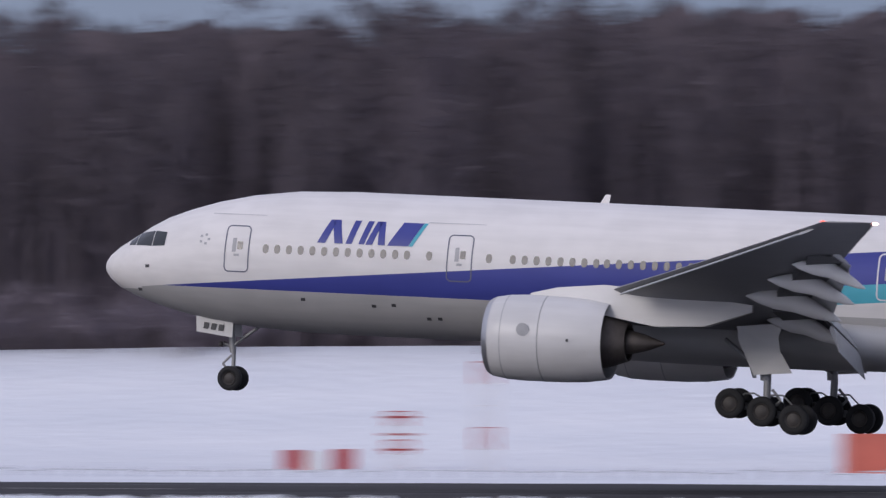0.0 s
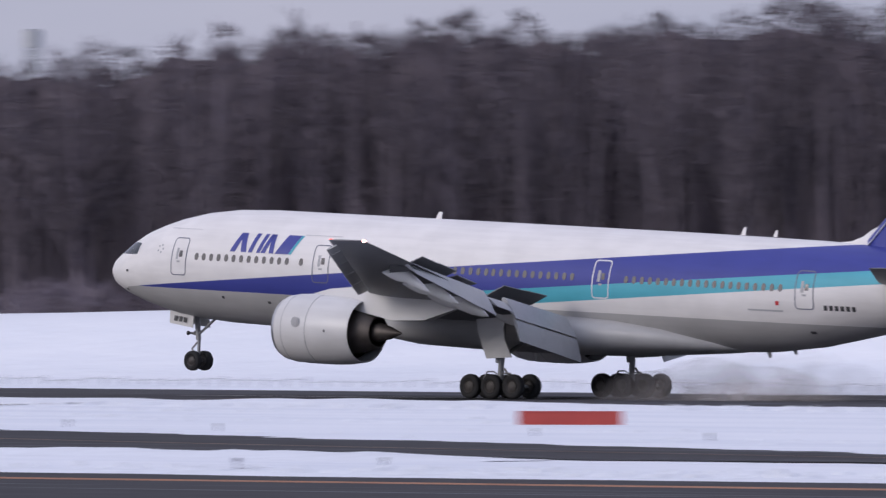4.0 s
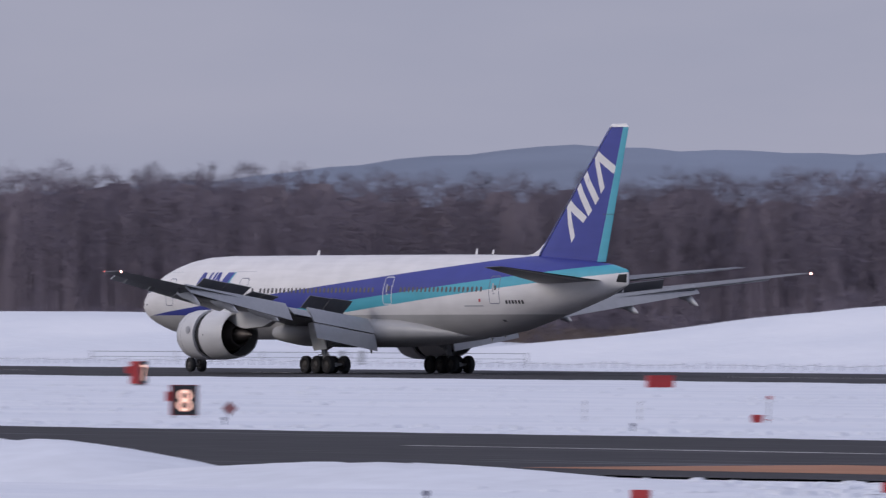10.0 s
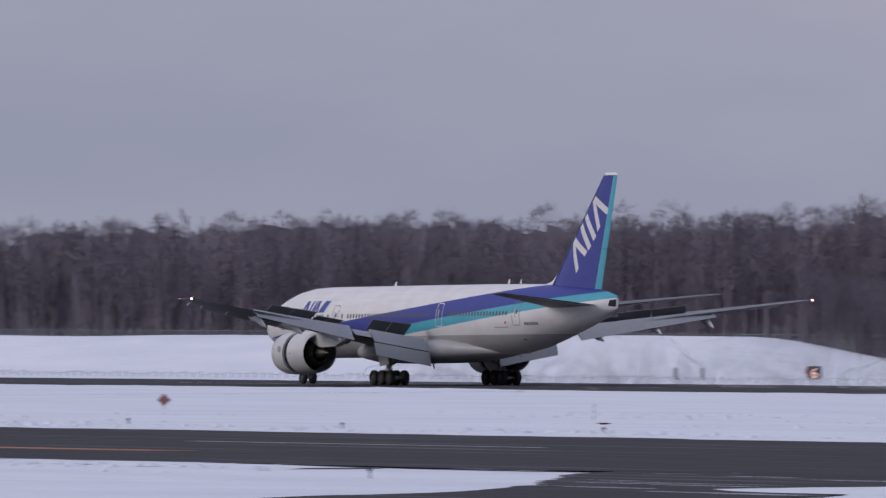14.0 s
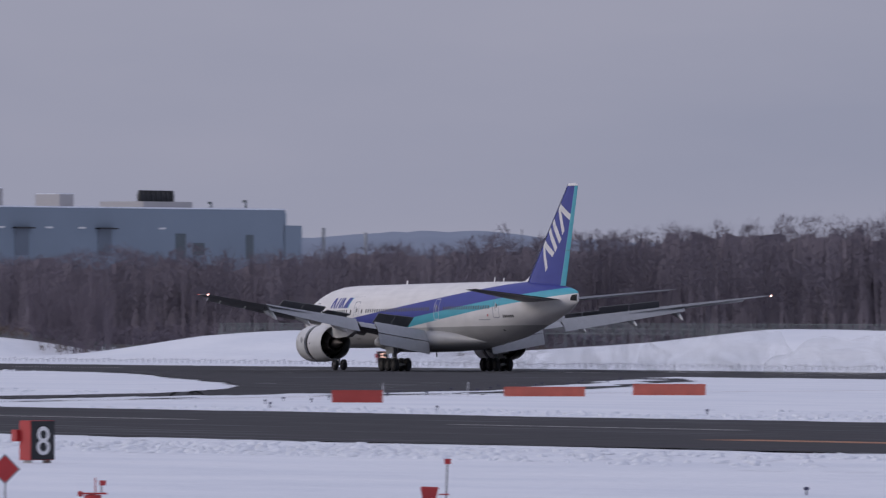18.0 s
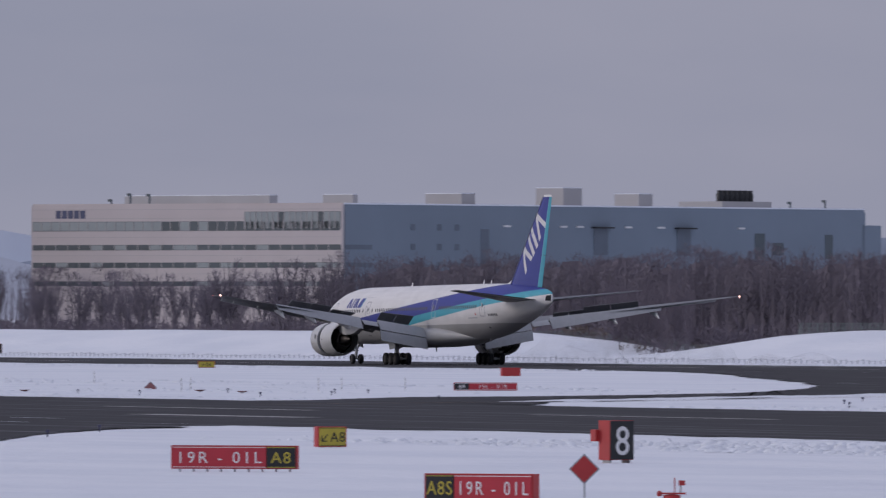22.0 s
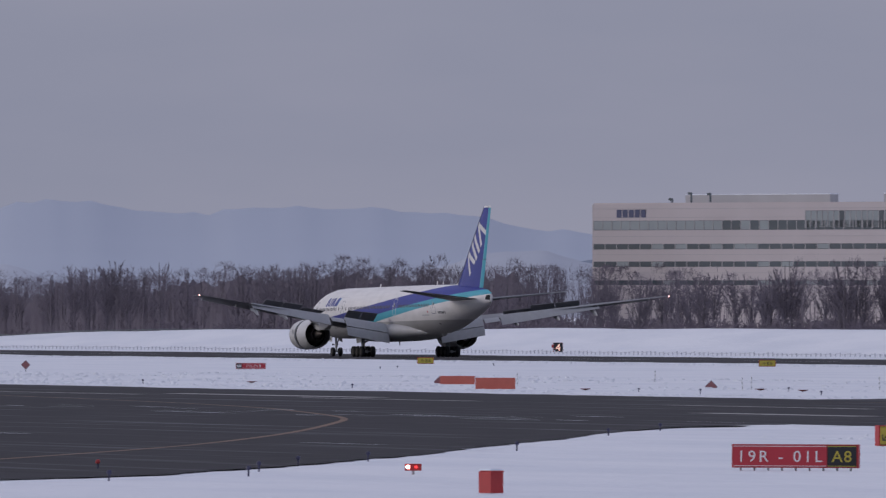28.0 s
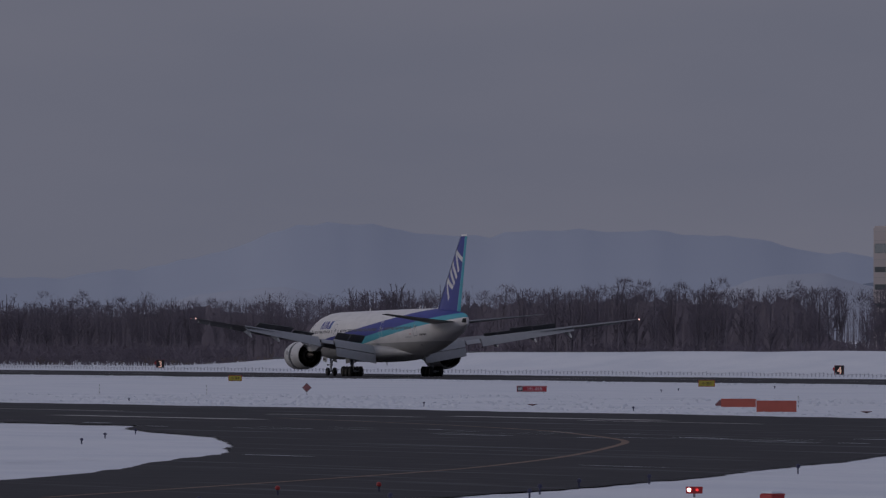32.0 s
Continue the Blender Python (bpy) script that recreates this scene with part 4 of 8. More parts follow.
def build_wing(side):
    root = part("left_wing" if side < 0 else "right_wing", Geo().ring_loft(foil(
        [(wing_le(y), wing_te(y) - wing_le(y), side * y, wing_z(y), 2.5 - y * 0.13) for y in (1.5, 3.0, 6, 10, 15, 20, 25, 28.5, 30.0, 30.45)],
        [0.135, 0.135, 0.12, 0.108, 0.10, 0.098, 0.096, 0.094, 0.085, 0.04])), M_WING, plane, "grey swept wing with slats and flaps out", True)
    # leading edge slats, drooped forward
    for y0, y1 in ((4.4, 8.2), (11.4, 15.2), (15.3, 19.2), (19.3, 23.2), (23.3, 27.0), (27.1, 28.9)):
        rings = []
        for y in (y0, y1):
            le, c = wing_le(y) - 0.35, (wing_te(y) - wing_le(y))
            rings += foil([(le, max(1.0, c * 0.13), side * y, wing_z(y) - 0.20 - c * 0.008, -22)], [0.16], 7)
        part("slat", Geo().ring_loft(rings), M_FLAP, root, "extended leading-edge slat", True)
    # trailing edge flaps: each panel runs from an upper to a lower line, inner end to outer end
    def flap(y0, a0, b0, y1, a1, b1, name, label, thick=0.2):
        rings = []
        for y, a, b in ((y0, a0, b0), (y1, a1, b1)):
            d = Vector((b[0] - a[0], 0, b[1] - a[1]))
            n = Vector((-d.z, 0, d.x)).normalized() * thick
            rings.append([Vector(st(a[0], side * y, a[1])) + d * u + n * w for u, w in ((0, -0.25), (0.05, 0.12), (0.25, 0.28), (0.6, 0.2), (1.0, 0.0), (1.0, -0.1), (0.55, -0.5), (0.2, -0.75), (0.04, -0.6))])
        return part(name, Geo().ring_loft(rings), M_FLAP, root, label, True)
    flap(3.4, (34.25, 4.02), (35.22, 2.92), 8.9, (34.6, 4.86), (35.55, 3.78), "inboard_flap", "inboard flap lowered behind the wing", 0.3)
    flap(3.4, (35.2, 2.86), (35.62, 1.62), 8.9, (35.5, 3.72), (35.9, 2.6), "inboard_flap", "aft inboard flap panel lowered steeply", 0.2)
    flap(9.1, (34.7, 4.62), (35.5, 4.1), 10.9, (34.95, 4.85), (35.9, 4.35), "flaperon", "drooped flaperon")
    flap(11.1, (34.98, 5.16), (36.05, 3.86), 22.4, (38.95, 6.5), (39.8, 5.85), "outboard_flap", "outboard flap lowered behind the wing", 0.22)
    # dark solid strips above the flaps, the gap's shade put into their colour
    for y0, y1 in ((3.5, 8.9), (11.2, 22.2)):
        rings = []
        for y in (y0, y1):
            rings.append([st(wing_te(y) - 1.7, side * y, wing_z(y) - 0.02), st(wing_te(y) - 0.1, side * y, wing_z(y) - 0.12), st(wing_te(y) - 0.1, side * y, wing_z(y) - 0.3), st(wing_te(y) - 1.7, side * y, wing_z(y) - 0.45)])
        part("flap_shade_strip", Geo().ring_loft(rings), M_WING_DARK, root, "dark strip painted as the flap gap's shade")
    # canoe fairings under the wing
    for y, ln, r in ((6.4, 3.4, 0.36), (12.9, 4.2, 0.38), (17.6, 3.8, 0.34), (21.9, 3.2, 0.29)):
        s0 = wing_te(y) - ln * 0.72
        gg = Geo()
        rr = []
        for u, q in ((0, 0.05), (0.12, 0.5), (0.3, 0.9), (0.5, 1.0), (0.72, 0.8), (0.9, 0.42), (1, 0.06)):
            zc = wing_z(y) - 0.42 - 0.25 * u - max(0, u - 0.5) * 1.25
            rr.append([st(s0 + ln * u, side * y + r * q * 0.75 * math.cos(a), zc + r * q * 1.25 * math.sin(a)) for a in (2 * math.pi * j / 12 for j in range(12))])
        part("flap_track_fairing", gg.ring_loft(rr), M_FAIRING, root, "pale flap track fairing", True)
    # lights and static wicks at the tip
    y = 30.3
    if side < 0:
        part("navigation_light", Geo().turned(st(wing_te(y) - 2.3, side * y, wing_z(y) + 0.02), st(wing_te(y) - 2.1, side * y, wing_z(y) + 0.02), [(0, 0.02), (0.05, 0.05), (0.15, 0.05), (0.2, 0.02)], 10), M_NAV_RED, root, "glowing red wingtip light", True)
    part("tail_light", Geo().turned(st(wing_te(y) - 0.12, side * y, wing_z(y) + 0.02), st(wing_te(y) + 0.1, side * y, wing_z(y) + 0.02), [(0, 0.02), (0.05, 0.07), (0.16, 0.07), (0.22, 0.02)], 10), M_NAV_WHITE, root, "bright white wingtip light", True)
    # spoilers: hinged plates, keyed up after touchdown
    made = []
    for y0, y1, c in ((4.4, 6.35, 1.45), (6.4, 8.3, 1.4), (11.9, 13.45, 0.9), (13.5, 15.05, 0.9), (15.1, 17.8, 1.05), (17.85, 20.6, 1.0)):
        p0 = Vector(st(wing_te(y0) - c - 0.35, side * y0, wing_z(y0) + 0.27 - 0.004 * y0))
        p1 = Vector(st(wing_te(y1) - c - 0.35, side * y1, wing_z(y1) + 0.27 - 0.004 * y1))
        ey = (p1 - p0).normalized() * side
        ez = Vector((0, 0, 1))
        ex = ey.cross(ez).normalized()
        ez = ex.cross(ey)
        base = Matrix((ex, ey, ez)).transposed().to_4x4()
        base.translation = (p0 + p1) / 2
        ln = (p1 - p0).length
        gg = Geo().box((c / 2, 0, 0.0), (c, ln - 0.01, 0.05))
        sp = part("spoiler", gg, M_SPOILER, root, "hinged spoiler panel on the wing")
        sp.matrix_basis = base
        made.append((sp, base))
    # engine pylon
    y = 9.6
    rings = []
    for s, zt, zb, w in ((22.4, 4.5, 4.2, 0.1), (23.6, 4.78, 4.1, 0.3), (25.7, 4.98, 3.7, 0.42), (28, 4.85, 3.3, 0.42), (30.2, 4.6, 3.4, 0.36), (32.2, 4.4, 4.1, 0.12)):
        rings.append([st(s, side * y - w, zb), st(s, side * y + w, zb), st(s, side * y + w * 0.8, zt), st(s, side * y - w * 0.8, zt)])
    part("pylon", Geo().ring_loft(rings), M_NACELLE, root, "engine pylon", True)
    return root, made


left_wing, left_spoilers = build_wing(-1)
right_wing, right_spoilers = build_wing(1)


# ---- engines ----
def build_engine(side):
    y, z = side * 9.6, 2.84
    q = 0.925
    a, b = st(20.72, y, z), st(42, y, z)
    eng = new("left_engine" if side < 0 else "right_engine", Geo().turned(a, b, [(q * u, q * w) for u, w in [(0.25, 1.52), (0.05, 1.56), (0.0, 1.63), (0.06, 1.72), (0.3, 1.84), (0.9, 1.94), (1.7, 1.98), (2.75, 1.98), (2.76, 1.80), (1.6, 1.62), (0.25, 1.52)]], 40).mesh("engine", M_NACELLE, True))
    eng.parent = plane
    eng["label"] = "white engine nacelle under the wing"
    part("inlet_lip", Geo().turned(a, b, [(q * u, q * w) for u, w in [(0.28, 1.51), (0.05, 1.555), (-0.012, 1.63), (0.05, 1.73), (0.30, 1.85)]], 40), M_LIP, eng, "bare metal inlet lip", True)
    part("fan_face", Geo().turned(a, b, [(q * u, q * w) for u, w in [(1.3, 0.05), (1.0, 0.3), (1.5, 0.45), (1.5, 1.62)]], 28), M_DARK, eng, "dark engine fan", True)
    part("cascade", Geo().turned(a, b, [(q * u, q * w) for u, w in [(2.6, 1.78), (4.0, 1.76), (4.9, 1.55)]], 36), M_DARK, eng, "dark reverser cascade band", True)
    sleeve = part("reverser_sleeve", Geo().turned((0, 0, 0), (1, 0, 0), [(q * u, q * w) for u, w in [(0.0, 1.83), (0.0, 1.985), (0.9, 1.975), (1.9, 1.92), (2.75, 1.80), (2.95, 1.76), (2.9, 1.70), (1.9, 1.78), (0.0, 1.83)]], 40), M_NACELLE, eng, "sliding rear cowl of the engine", True)
    home = st(20.72 + 2.77 * q, y, z)
    sleeve.matrix_basis = pose(*home)
    for d0, rad in ((0.92, 1.945), (2.72, 1.985)):
        part("cowl_joint", Geo().turned(a, b, [(q * u, q * w) for u, w in [(d0, rad - 0.02), (d0, rad + 0.006), (d0 + 0.035, rad + 0.006), (d0 + 0.035, rad - 0.02)]], 40), M_GREYMARK, eng, "", True)
    part("core_cowl", Geo().turned(a, b, [(q * u, q * w) for u, w in [(4.2, 1.32), (5.4, 1.26), (6.0, 1.1), (6.6, 0.88), (6.6, 0.8), (5.9, 0.84)]], 32), M_HOT, eng, "brownish metal core cowl", True)
    part("exhaust_plug", Geo().turned(a, b, [(q * u, q * w) for u, w in [(5.8, 0.55), (6.7, 0.55), (7.5, 0.36), (8.3, 0.05)]], 24), M_HOT, eng, "exhaust cone", True)
    gg = Geo()
    k = 18
    c = Vector(st(22.62, y - 1.99 * q, z + 0.36))
    gg.prism([(c.x + 0.28 * math.cos(2 * math.pi * j / k), c.y + 0.02, c.z + 0.28 * math.sin(2 * math.pi * j / k)) for j in range(k)], (0, -1, 0), 0.03)
    gg.prism([(c.x + 0.17 * math.cos(2 * math.pi * j / k), c.y - 0.005, c.z + 0.17 * math.sin(2 * math.pi * j / k)) for j in range(k)], (0, -1, 0), 0.02)
    part("cowl_badge", gg, M_GREYMARK, eng, "small round grey badge")
    gg = Geo().box(st(24.6, y - 1.975 * q, z - 0.02), (0.1, 0.03, 0.12))
    part("latch", gg, M_BLACKMARK, eng)
    return eng, sleeve, home


_, left_sleeve, left_home = build_engine(-1)
_, right_sleeve, right_home = build_engine(1)

# ---- tail ----
def flat_foil(rows, normal_y=True):
    """A vertical fin: rows of (leading station, trailing station, height, half thickness)."""
    rings = []
    for le, te, z, h in rows:
        c = te - le
        pts = [(0, 0), (0.03, 0.5), (0.12, 0.85), (0.35, 1.0), (0.7, 0.6), (1.0, 0.06)]
        ring = [st(le + u * c, -h * q, z) for u, q in pts] + [st(le + u * c, h * q, z) for u, q in reversed(pts[1:])]
        rings.append(ring)
    return rings


FIN_LE = lambda z: 51.5 + (z - 8.62) * 0.986 if z > 8.62 else 51.5
FIN_TE = lambda z: 59.8 + (z - 7.95) * 0.296
fin = part("tail_fin", Geo().ring_loft(flat_foil([(FIN_LE(z) + 0.0, FIN_TE(z) - 1.02 + 0.04 * (z - 8), z, h) for z, h in ((7.6, 0.5), (8.7, 0.46), (10, 0.42), (12, 0.36), (14, 0.31), (16, 0.26), (17.62, 0.22))])), M_BLUE, plane, "tall blue tail fin", True)
part("fin_leading_edge", Geo().ring_loft([[st(FIN_LE(z) - 0.06, 0, z), st(FIN_LE(z) + w, -0.25 * q - 0.03, z), st(FIN_LE(z) + w, 0.25 * q + 0.03, z)] for z, w, q in ((8.4, 0.4, 1.6), (12, 0.42, 1.3), (17.72, 0.42, 0.95))]), M_WHITE, fin, "white leading edge strip", True)
part("fin_cap", Geo().ring_loft(flat_foil([(FIN_LE(17.62) - 0.02, FIN_TE(17.62) + 0.03, 17.62, 0.24), (FIN_LE(17.85) + 0.1, FIN_TE(17.72) - 0.3, 17.85, 0.18)])), M_WHITE, fin, "white fin cap", True)
part("rudder", Geo().ring_loft(flat_foil([(FIN_TE(z) - 1.0 + 0.04 * (z - 8), FIN_TE(z), z, h) for z, h in ((8.0, 0.2), (13.0, 0.14), (17.6, 0.11))])), M_CYAN, fin, "light blue rudder", True)
part("rudder_joint", Geo().box(st(FIN_TE(11.4) - 0.55, 0, 11.4), (1.15, 0.34, 0.03)), M_BLACKMARK, fin)
part("dorsal_fillet", Geo().ring_loft([[st(49.6, 0, 8.5), st(52.2, -0.3, 8.4), st(52.2, 0.3, 8.4)], [st(50.6, 0, 8.62), st(52.4, -0.24, 8.8), st(52.4, 0.24, 8.8)], [st(51.3, 0, 8.88), st(52.5, -0.16, 9.2), st(52.5, 0.16, 9.2)], [st(51.95, 0, 9.3), st(52.5, -0.1, 9.5), st(52.5, 0.1, 9.5)]]), M_WHITE, fin, "white fillet before the fin")
# white slanted shapes on the fin
def fin_mark(a, b, c, d):
    """corners as (share of chord direction along the fin line, height)."""
    gg = Geo()
    n = 6
    for i in range(n + 1):
        for j in range(n + 1):
            u, w = i / n, j / n
            s, z = ((a[k] * (1 - u) + b[k] * u) * (1 - w) + (d[k] * (1 - u) + c[k] * u) * w for k in (0, 1))
            le, te = FIN_LE(z), FIN_TE(z) - 1.02 + 0.04 * (z - 8)
            q = float(np.interp((s - le) / (te - le), (0, 0.03, 0.12, 0.35, 0.7, 1), (0, 0.5, 0.85, 1, 0.6, 0.06)))
            gg.v.append(st(s, -q * float(np.interp(z, (7.6, 8.7, 10, 12, 14, 16, 17.8), (0.5, 0.46, 0.42, 0.36, 0.31, 0.26, 0.22))) - 0.014, z))
    gg.f = [(i * (n + 1) + j, (i + 1) * (n + 1) + j, (i + 1) * (n + 1) + j + 1, i * (n + 1) + j + 1) for i in range(n) for j in range(n)]
    return gg
def along_fin(u, v):
    """u metres up along the fin's leading edge, v metres aft of it."""
    return (52.4 + 0.702 * u + 0.712 * v, 9.53 + 0.712 * u - 0.702 * v)


FIN_SHAPES = [((u, 2.65), (u + 0.62, 2.65), (u + 2.0, 0.4), (u + 1.42, 0.4)) for u in (2.4, 7.3)]
FIN_SHAPES += [((u + 2.0, 2.65), (u + 2.62, 2.65), (u + 2.1, 0.4), (u + 1.48, 0.4)) for u in (2.4, 7.3)]
FIN_SHAPES += [((u, 2.75), (u + 0.62, 2.75), (u + 1.1, 0.4), (u + 0.48, 0.4)) for u in (5.15, 6.3)]
for shape in FIN_SHAPES:
    part("slanted_mark", fin_mark(*(along_fin(*p) for p in shape)), M_WHITE, fin, "white slanted plain shape on the fin")

for side in (-1, 1):
    rows = [(53.6 + (y - 1.5) * 0.70, 7.0 - (y - 1.5) * 0.52, side * y, 6.6 + (y - 1.5) * 0.108, -1.5) for y in (0.9, 3, 6, 9, 10.5, 10.75)]
    stab = part("tailplane", Geo().ring_loft(foil(rows, [0.11, 0.1, 0.095, 0.09, 0.08, 0.03])), M_WING, plane, "grey tailplane", True)
    for y0, y1 in ((2.2, 10.3),):
        rr = []
        for y in (y0, y1):
            le, c = 53.6 + (y - 1.5) * 0.70, 7.0 - (y - 1.5) * 0.52
            rr += foil([(le + c * 0.74, c * 0.29, side * y, 6.6 + (y - 1.5) * 0.108 + 0.02, 1)], [0.09], 7)
        part("elevator", Geo().ring_loft(rr), M_FLAP, stab, "pale elevator", True)


# ---- landing gear ----
def wheel_pair(name, parent, centre, radius, width, gap, k=26):
    """Two tyres on an axle, with rims."""
    for sgn in (-1, 1):
        c = Vector(centre) + Vector((0, sgn * gap / 2, 0))
        w, r = width, radius
        tyre = part(name, Geo().turned(c - Vector((0, w / 2, 0)), c + Vector((0, w / 2, 0)), [(0.05, r * 0.55), (0.0, r * 0.72), (0.02, r * 0.86), (w * 0.16, r * 0.97), (w * 0.35, r), (w * 0.65, r), (w * 0.84, r * 0.97), (w - 0.02, r * 0.86), (w, r * 0.72), (w - 0.05, r * 0.55), (0.05, r * 0.55)], k), M_TYRE, parent, "black tyre", True)
        part("rim", Geo().turned(c - Vector((0, w / 2 - 0.02, 0)), c + Vector((0, w / 2, 0)), [(0.0, r * 0.12), (0.03, r * 0.30), (0.07, r * 0.42), (0.0, r * 0.54), (w - 0.05, r * 0.54), (w - 0.1, r * 0.3), (w - 0.04, r * 0.1)], 16, True), M_RIM, tyre, "grey wheel rim", True)


trucks = []
pistons = []
for side in (-1, 1):
    y = side * 5.49
    strut = part("main_gear_strut", Geo().rod(st(31.6, y - side * 0.2, 3.8), st(31.77, y, 1.45), 0.26, 0.24, 14)
                 .rod(st(29.6, y - side * 1.2, 3.1), st(31.72, y, 1.75), 0.09).rod(st(31.8, y - side * 3.0, 3.0), st(31.77, y, 1.7), 0.1), M_STRUT, plane, "main landing gear leg", True)
    gd = Geo()
    yo = y + side * 0.6
    gd.prism([st(30.55, yo, 3.7), st(30.65, yo, 3.1), st(31.4, yo + side * 0.1, 1.66), st(33.1, yo + side * 0.1, 1.8), st(32.52, yo, 2.7), st(32.4, yo, 3.3), st(32.6, yo, 3.9)], (0, 1, 0), 0.07)
    part("gear_door", gd, M_FAIRING, strut, "pale gear leg door")
    part("door_hinge", Geo().rod(st(31.2, yo - side * 0.05, 2.6), st(31.75, y, 2.4), 0.05, k=8).rod(st(32.2, yo - side * 0.05, 2.2), st(31.8, y, 2.0), 0.05, k=8), M_STRUT, strut)
    piston = part("oleo_piston", Geo().rod((0, 0, 1.35), (0, 0, 0.0), 0.16, 0.16, 12).rod((0.22, 0, 0.95), (0.62, 0, 0.5), 0.06).rod((0.62, 0, 0.5), (0.2, 0, 0.05), 0.06)
                  .rod((-0.22, 0.15, 0.55), (-0.6, 0.15, 0.75), 0.04, k=6).rod((-0.6, 0.15, 0.75), (-1.05, 0.15, 0.72), 0.04, k=6).rod((-1.05, 0.15, 0.72), (-1.3, 0.15, 0.3), 0.04, k=6)
                  .rod((0.22, -0.15, 0.7), (0.75, -0.15, 0.72), 0.04, k=6).rod((0.75, -0.15, 0.72), (1.25, -0.15, 0.25), 0.04, k=6), M_STRUT, plane, "sliding gear piston with its hoses", True)
    truck = part("wheel_truck", Geo().rod((-1.5, 0, 0), (1.5, 0, 0), 0.16, 0.16, 12).rod((-1.45, -0.75, 0), (-1.45, 0.75, 0), 0.09).rod((0, -0.75, 0), (0, 0.75, 0), 0.09).rod((1.45, -0.75, 0), (1.45, 0.75, 0), 0.09), M_STRUT, plane, "six-wheel truck of the main gear", True)
    home = st(31.85, y, 0.67)
    truck.matrix_basis = pose(*home)
    piston.matrix_basis = pose(*home)
    for dx in (-1.45, 0, 1.45):
        wheel_pair("wheel", truck, (dx, 0, 0), 0.65, 0.48, 1.38)
    trucks.append((truck, home))
    pistons.append((piston, home))

nose_leg = part("nose_gear_strut", Geo().rod(st(6.02, 0, 3.0), st(6.2, 0, 1.5), 0.15, 0.14, 12).rod(st(7.5, 0, 2.8), st(6.2, 0, 1.8), 0.07)
                .rod(st(5.7, -0.34, 1.85), st(5.7, 0.34, 1.85), 0.06).rod(st(5.75, 0, 1.85), st(6.18, 0, 1.75), 0.07), M_STRUT, plane, "nose landing gear leg", True)
for dy in (-0.3, 0.3):
    part("landing_lamp", Geo().turned(st(5.82, dy, 1.85), st(5.5, dy, 1.85), [(0, 0.03), (0.05, 0.1), (0.14, 0.12), (0.16, 0.09)], 12), M_RIM, nose_leg)
nose_home = st(6.25, 0, 0.54)
nose_piston = part("nose_gear_piston", Geo().rod((-0.02, 0, 1.3), (0, 0, 0.0), 0.09, 0.09, 10).rod((-0.12, 0, 1.0), (-0.5, 0, 0.62), 0.05).rod((-0.5, 0, 0.62), (-0.1, 0, 0.2), 0.05)
                   .rod((0, -0.5, 0), (0, 0.5, 0), 0.07), M_STRUT, plane, "sliding nose gear piston and axle", True)
nose_piston.matrix_basis = pose(*nose_home)
wheel_pair("wheel", nose_piston, (0, 0, 0), 0.54, 0.42, 0.95)
for side in (-1, 1):
    gd = Geo()
    gd.prism([st(4.65, side * 0.62, 3.05), st(6.34, side * 0.62, 2.83), st(6.36, side * 0.72, 2.16), st(4.72, side * 0.72, 2.36)], (0, 1, 0), 0.05)
    door = part("nose_gear_door", gd, M_FAIRING, nose_leg, "pale nose gear door with dark number bars")
    for k in range(3):
        s = 5.02 + 0.34 * k
        yy = side * 0.69 + (0.04 if side > 0 else -0.015)
        drop = -0.1 * 0.34 * k
        bar = Geo().prism([st(s, yy, 2.5 + drop), st(s + 0.22, yy, 2.48 + drop), st(s + 0.26, yy, 2.76 + drop), st(s + 0.04, yy, 2.78 + drop)], (0, side, 0), 0.02)
        part("number_bar", bar, M_BLACKMARK, door)


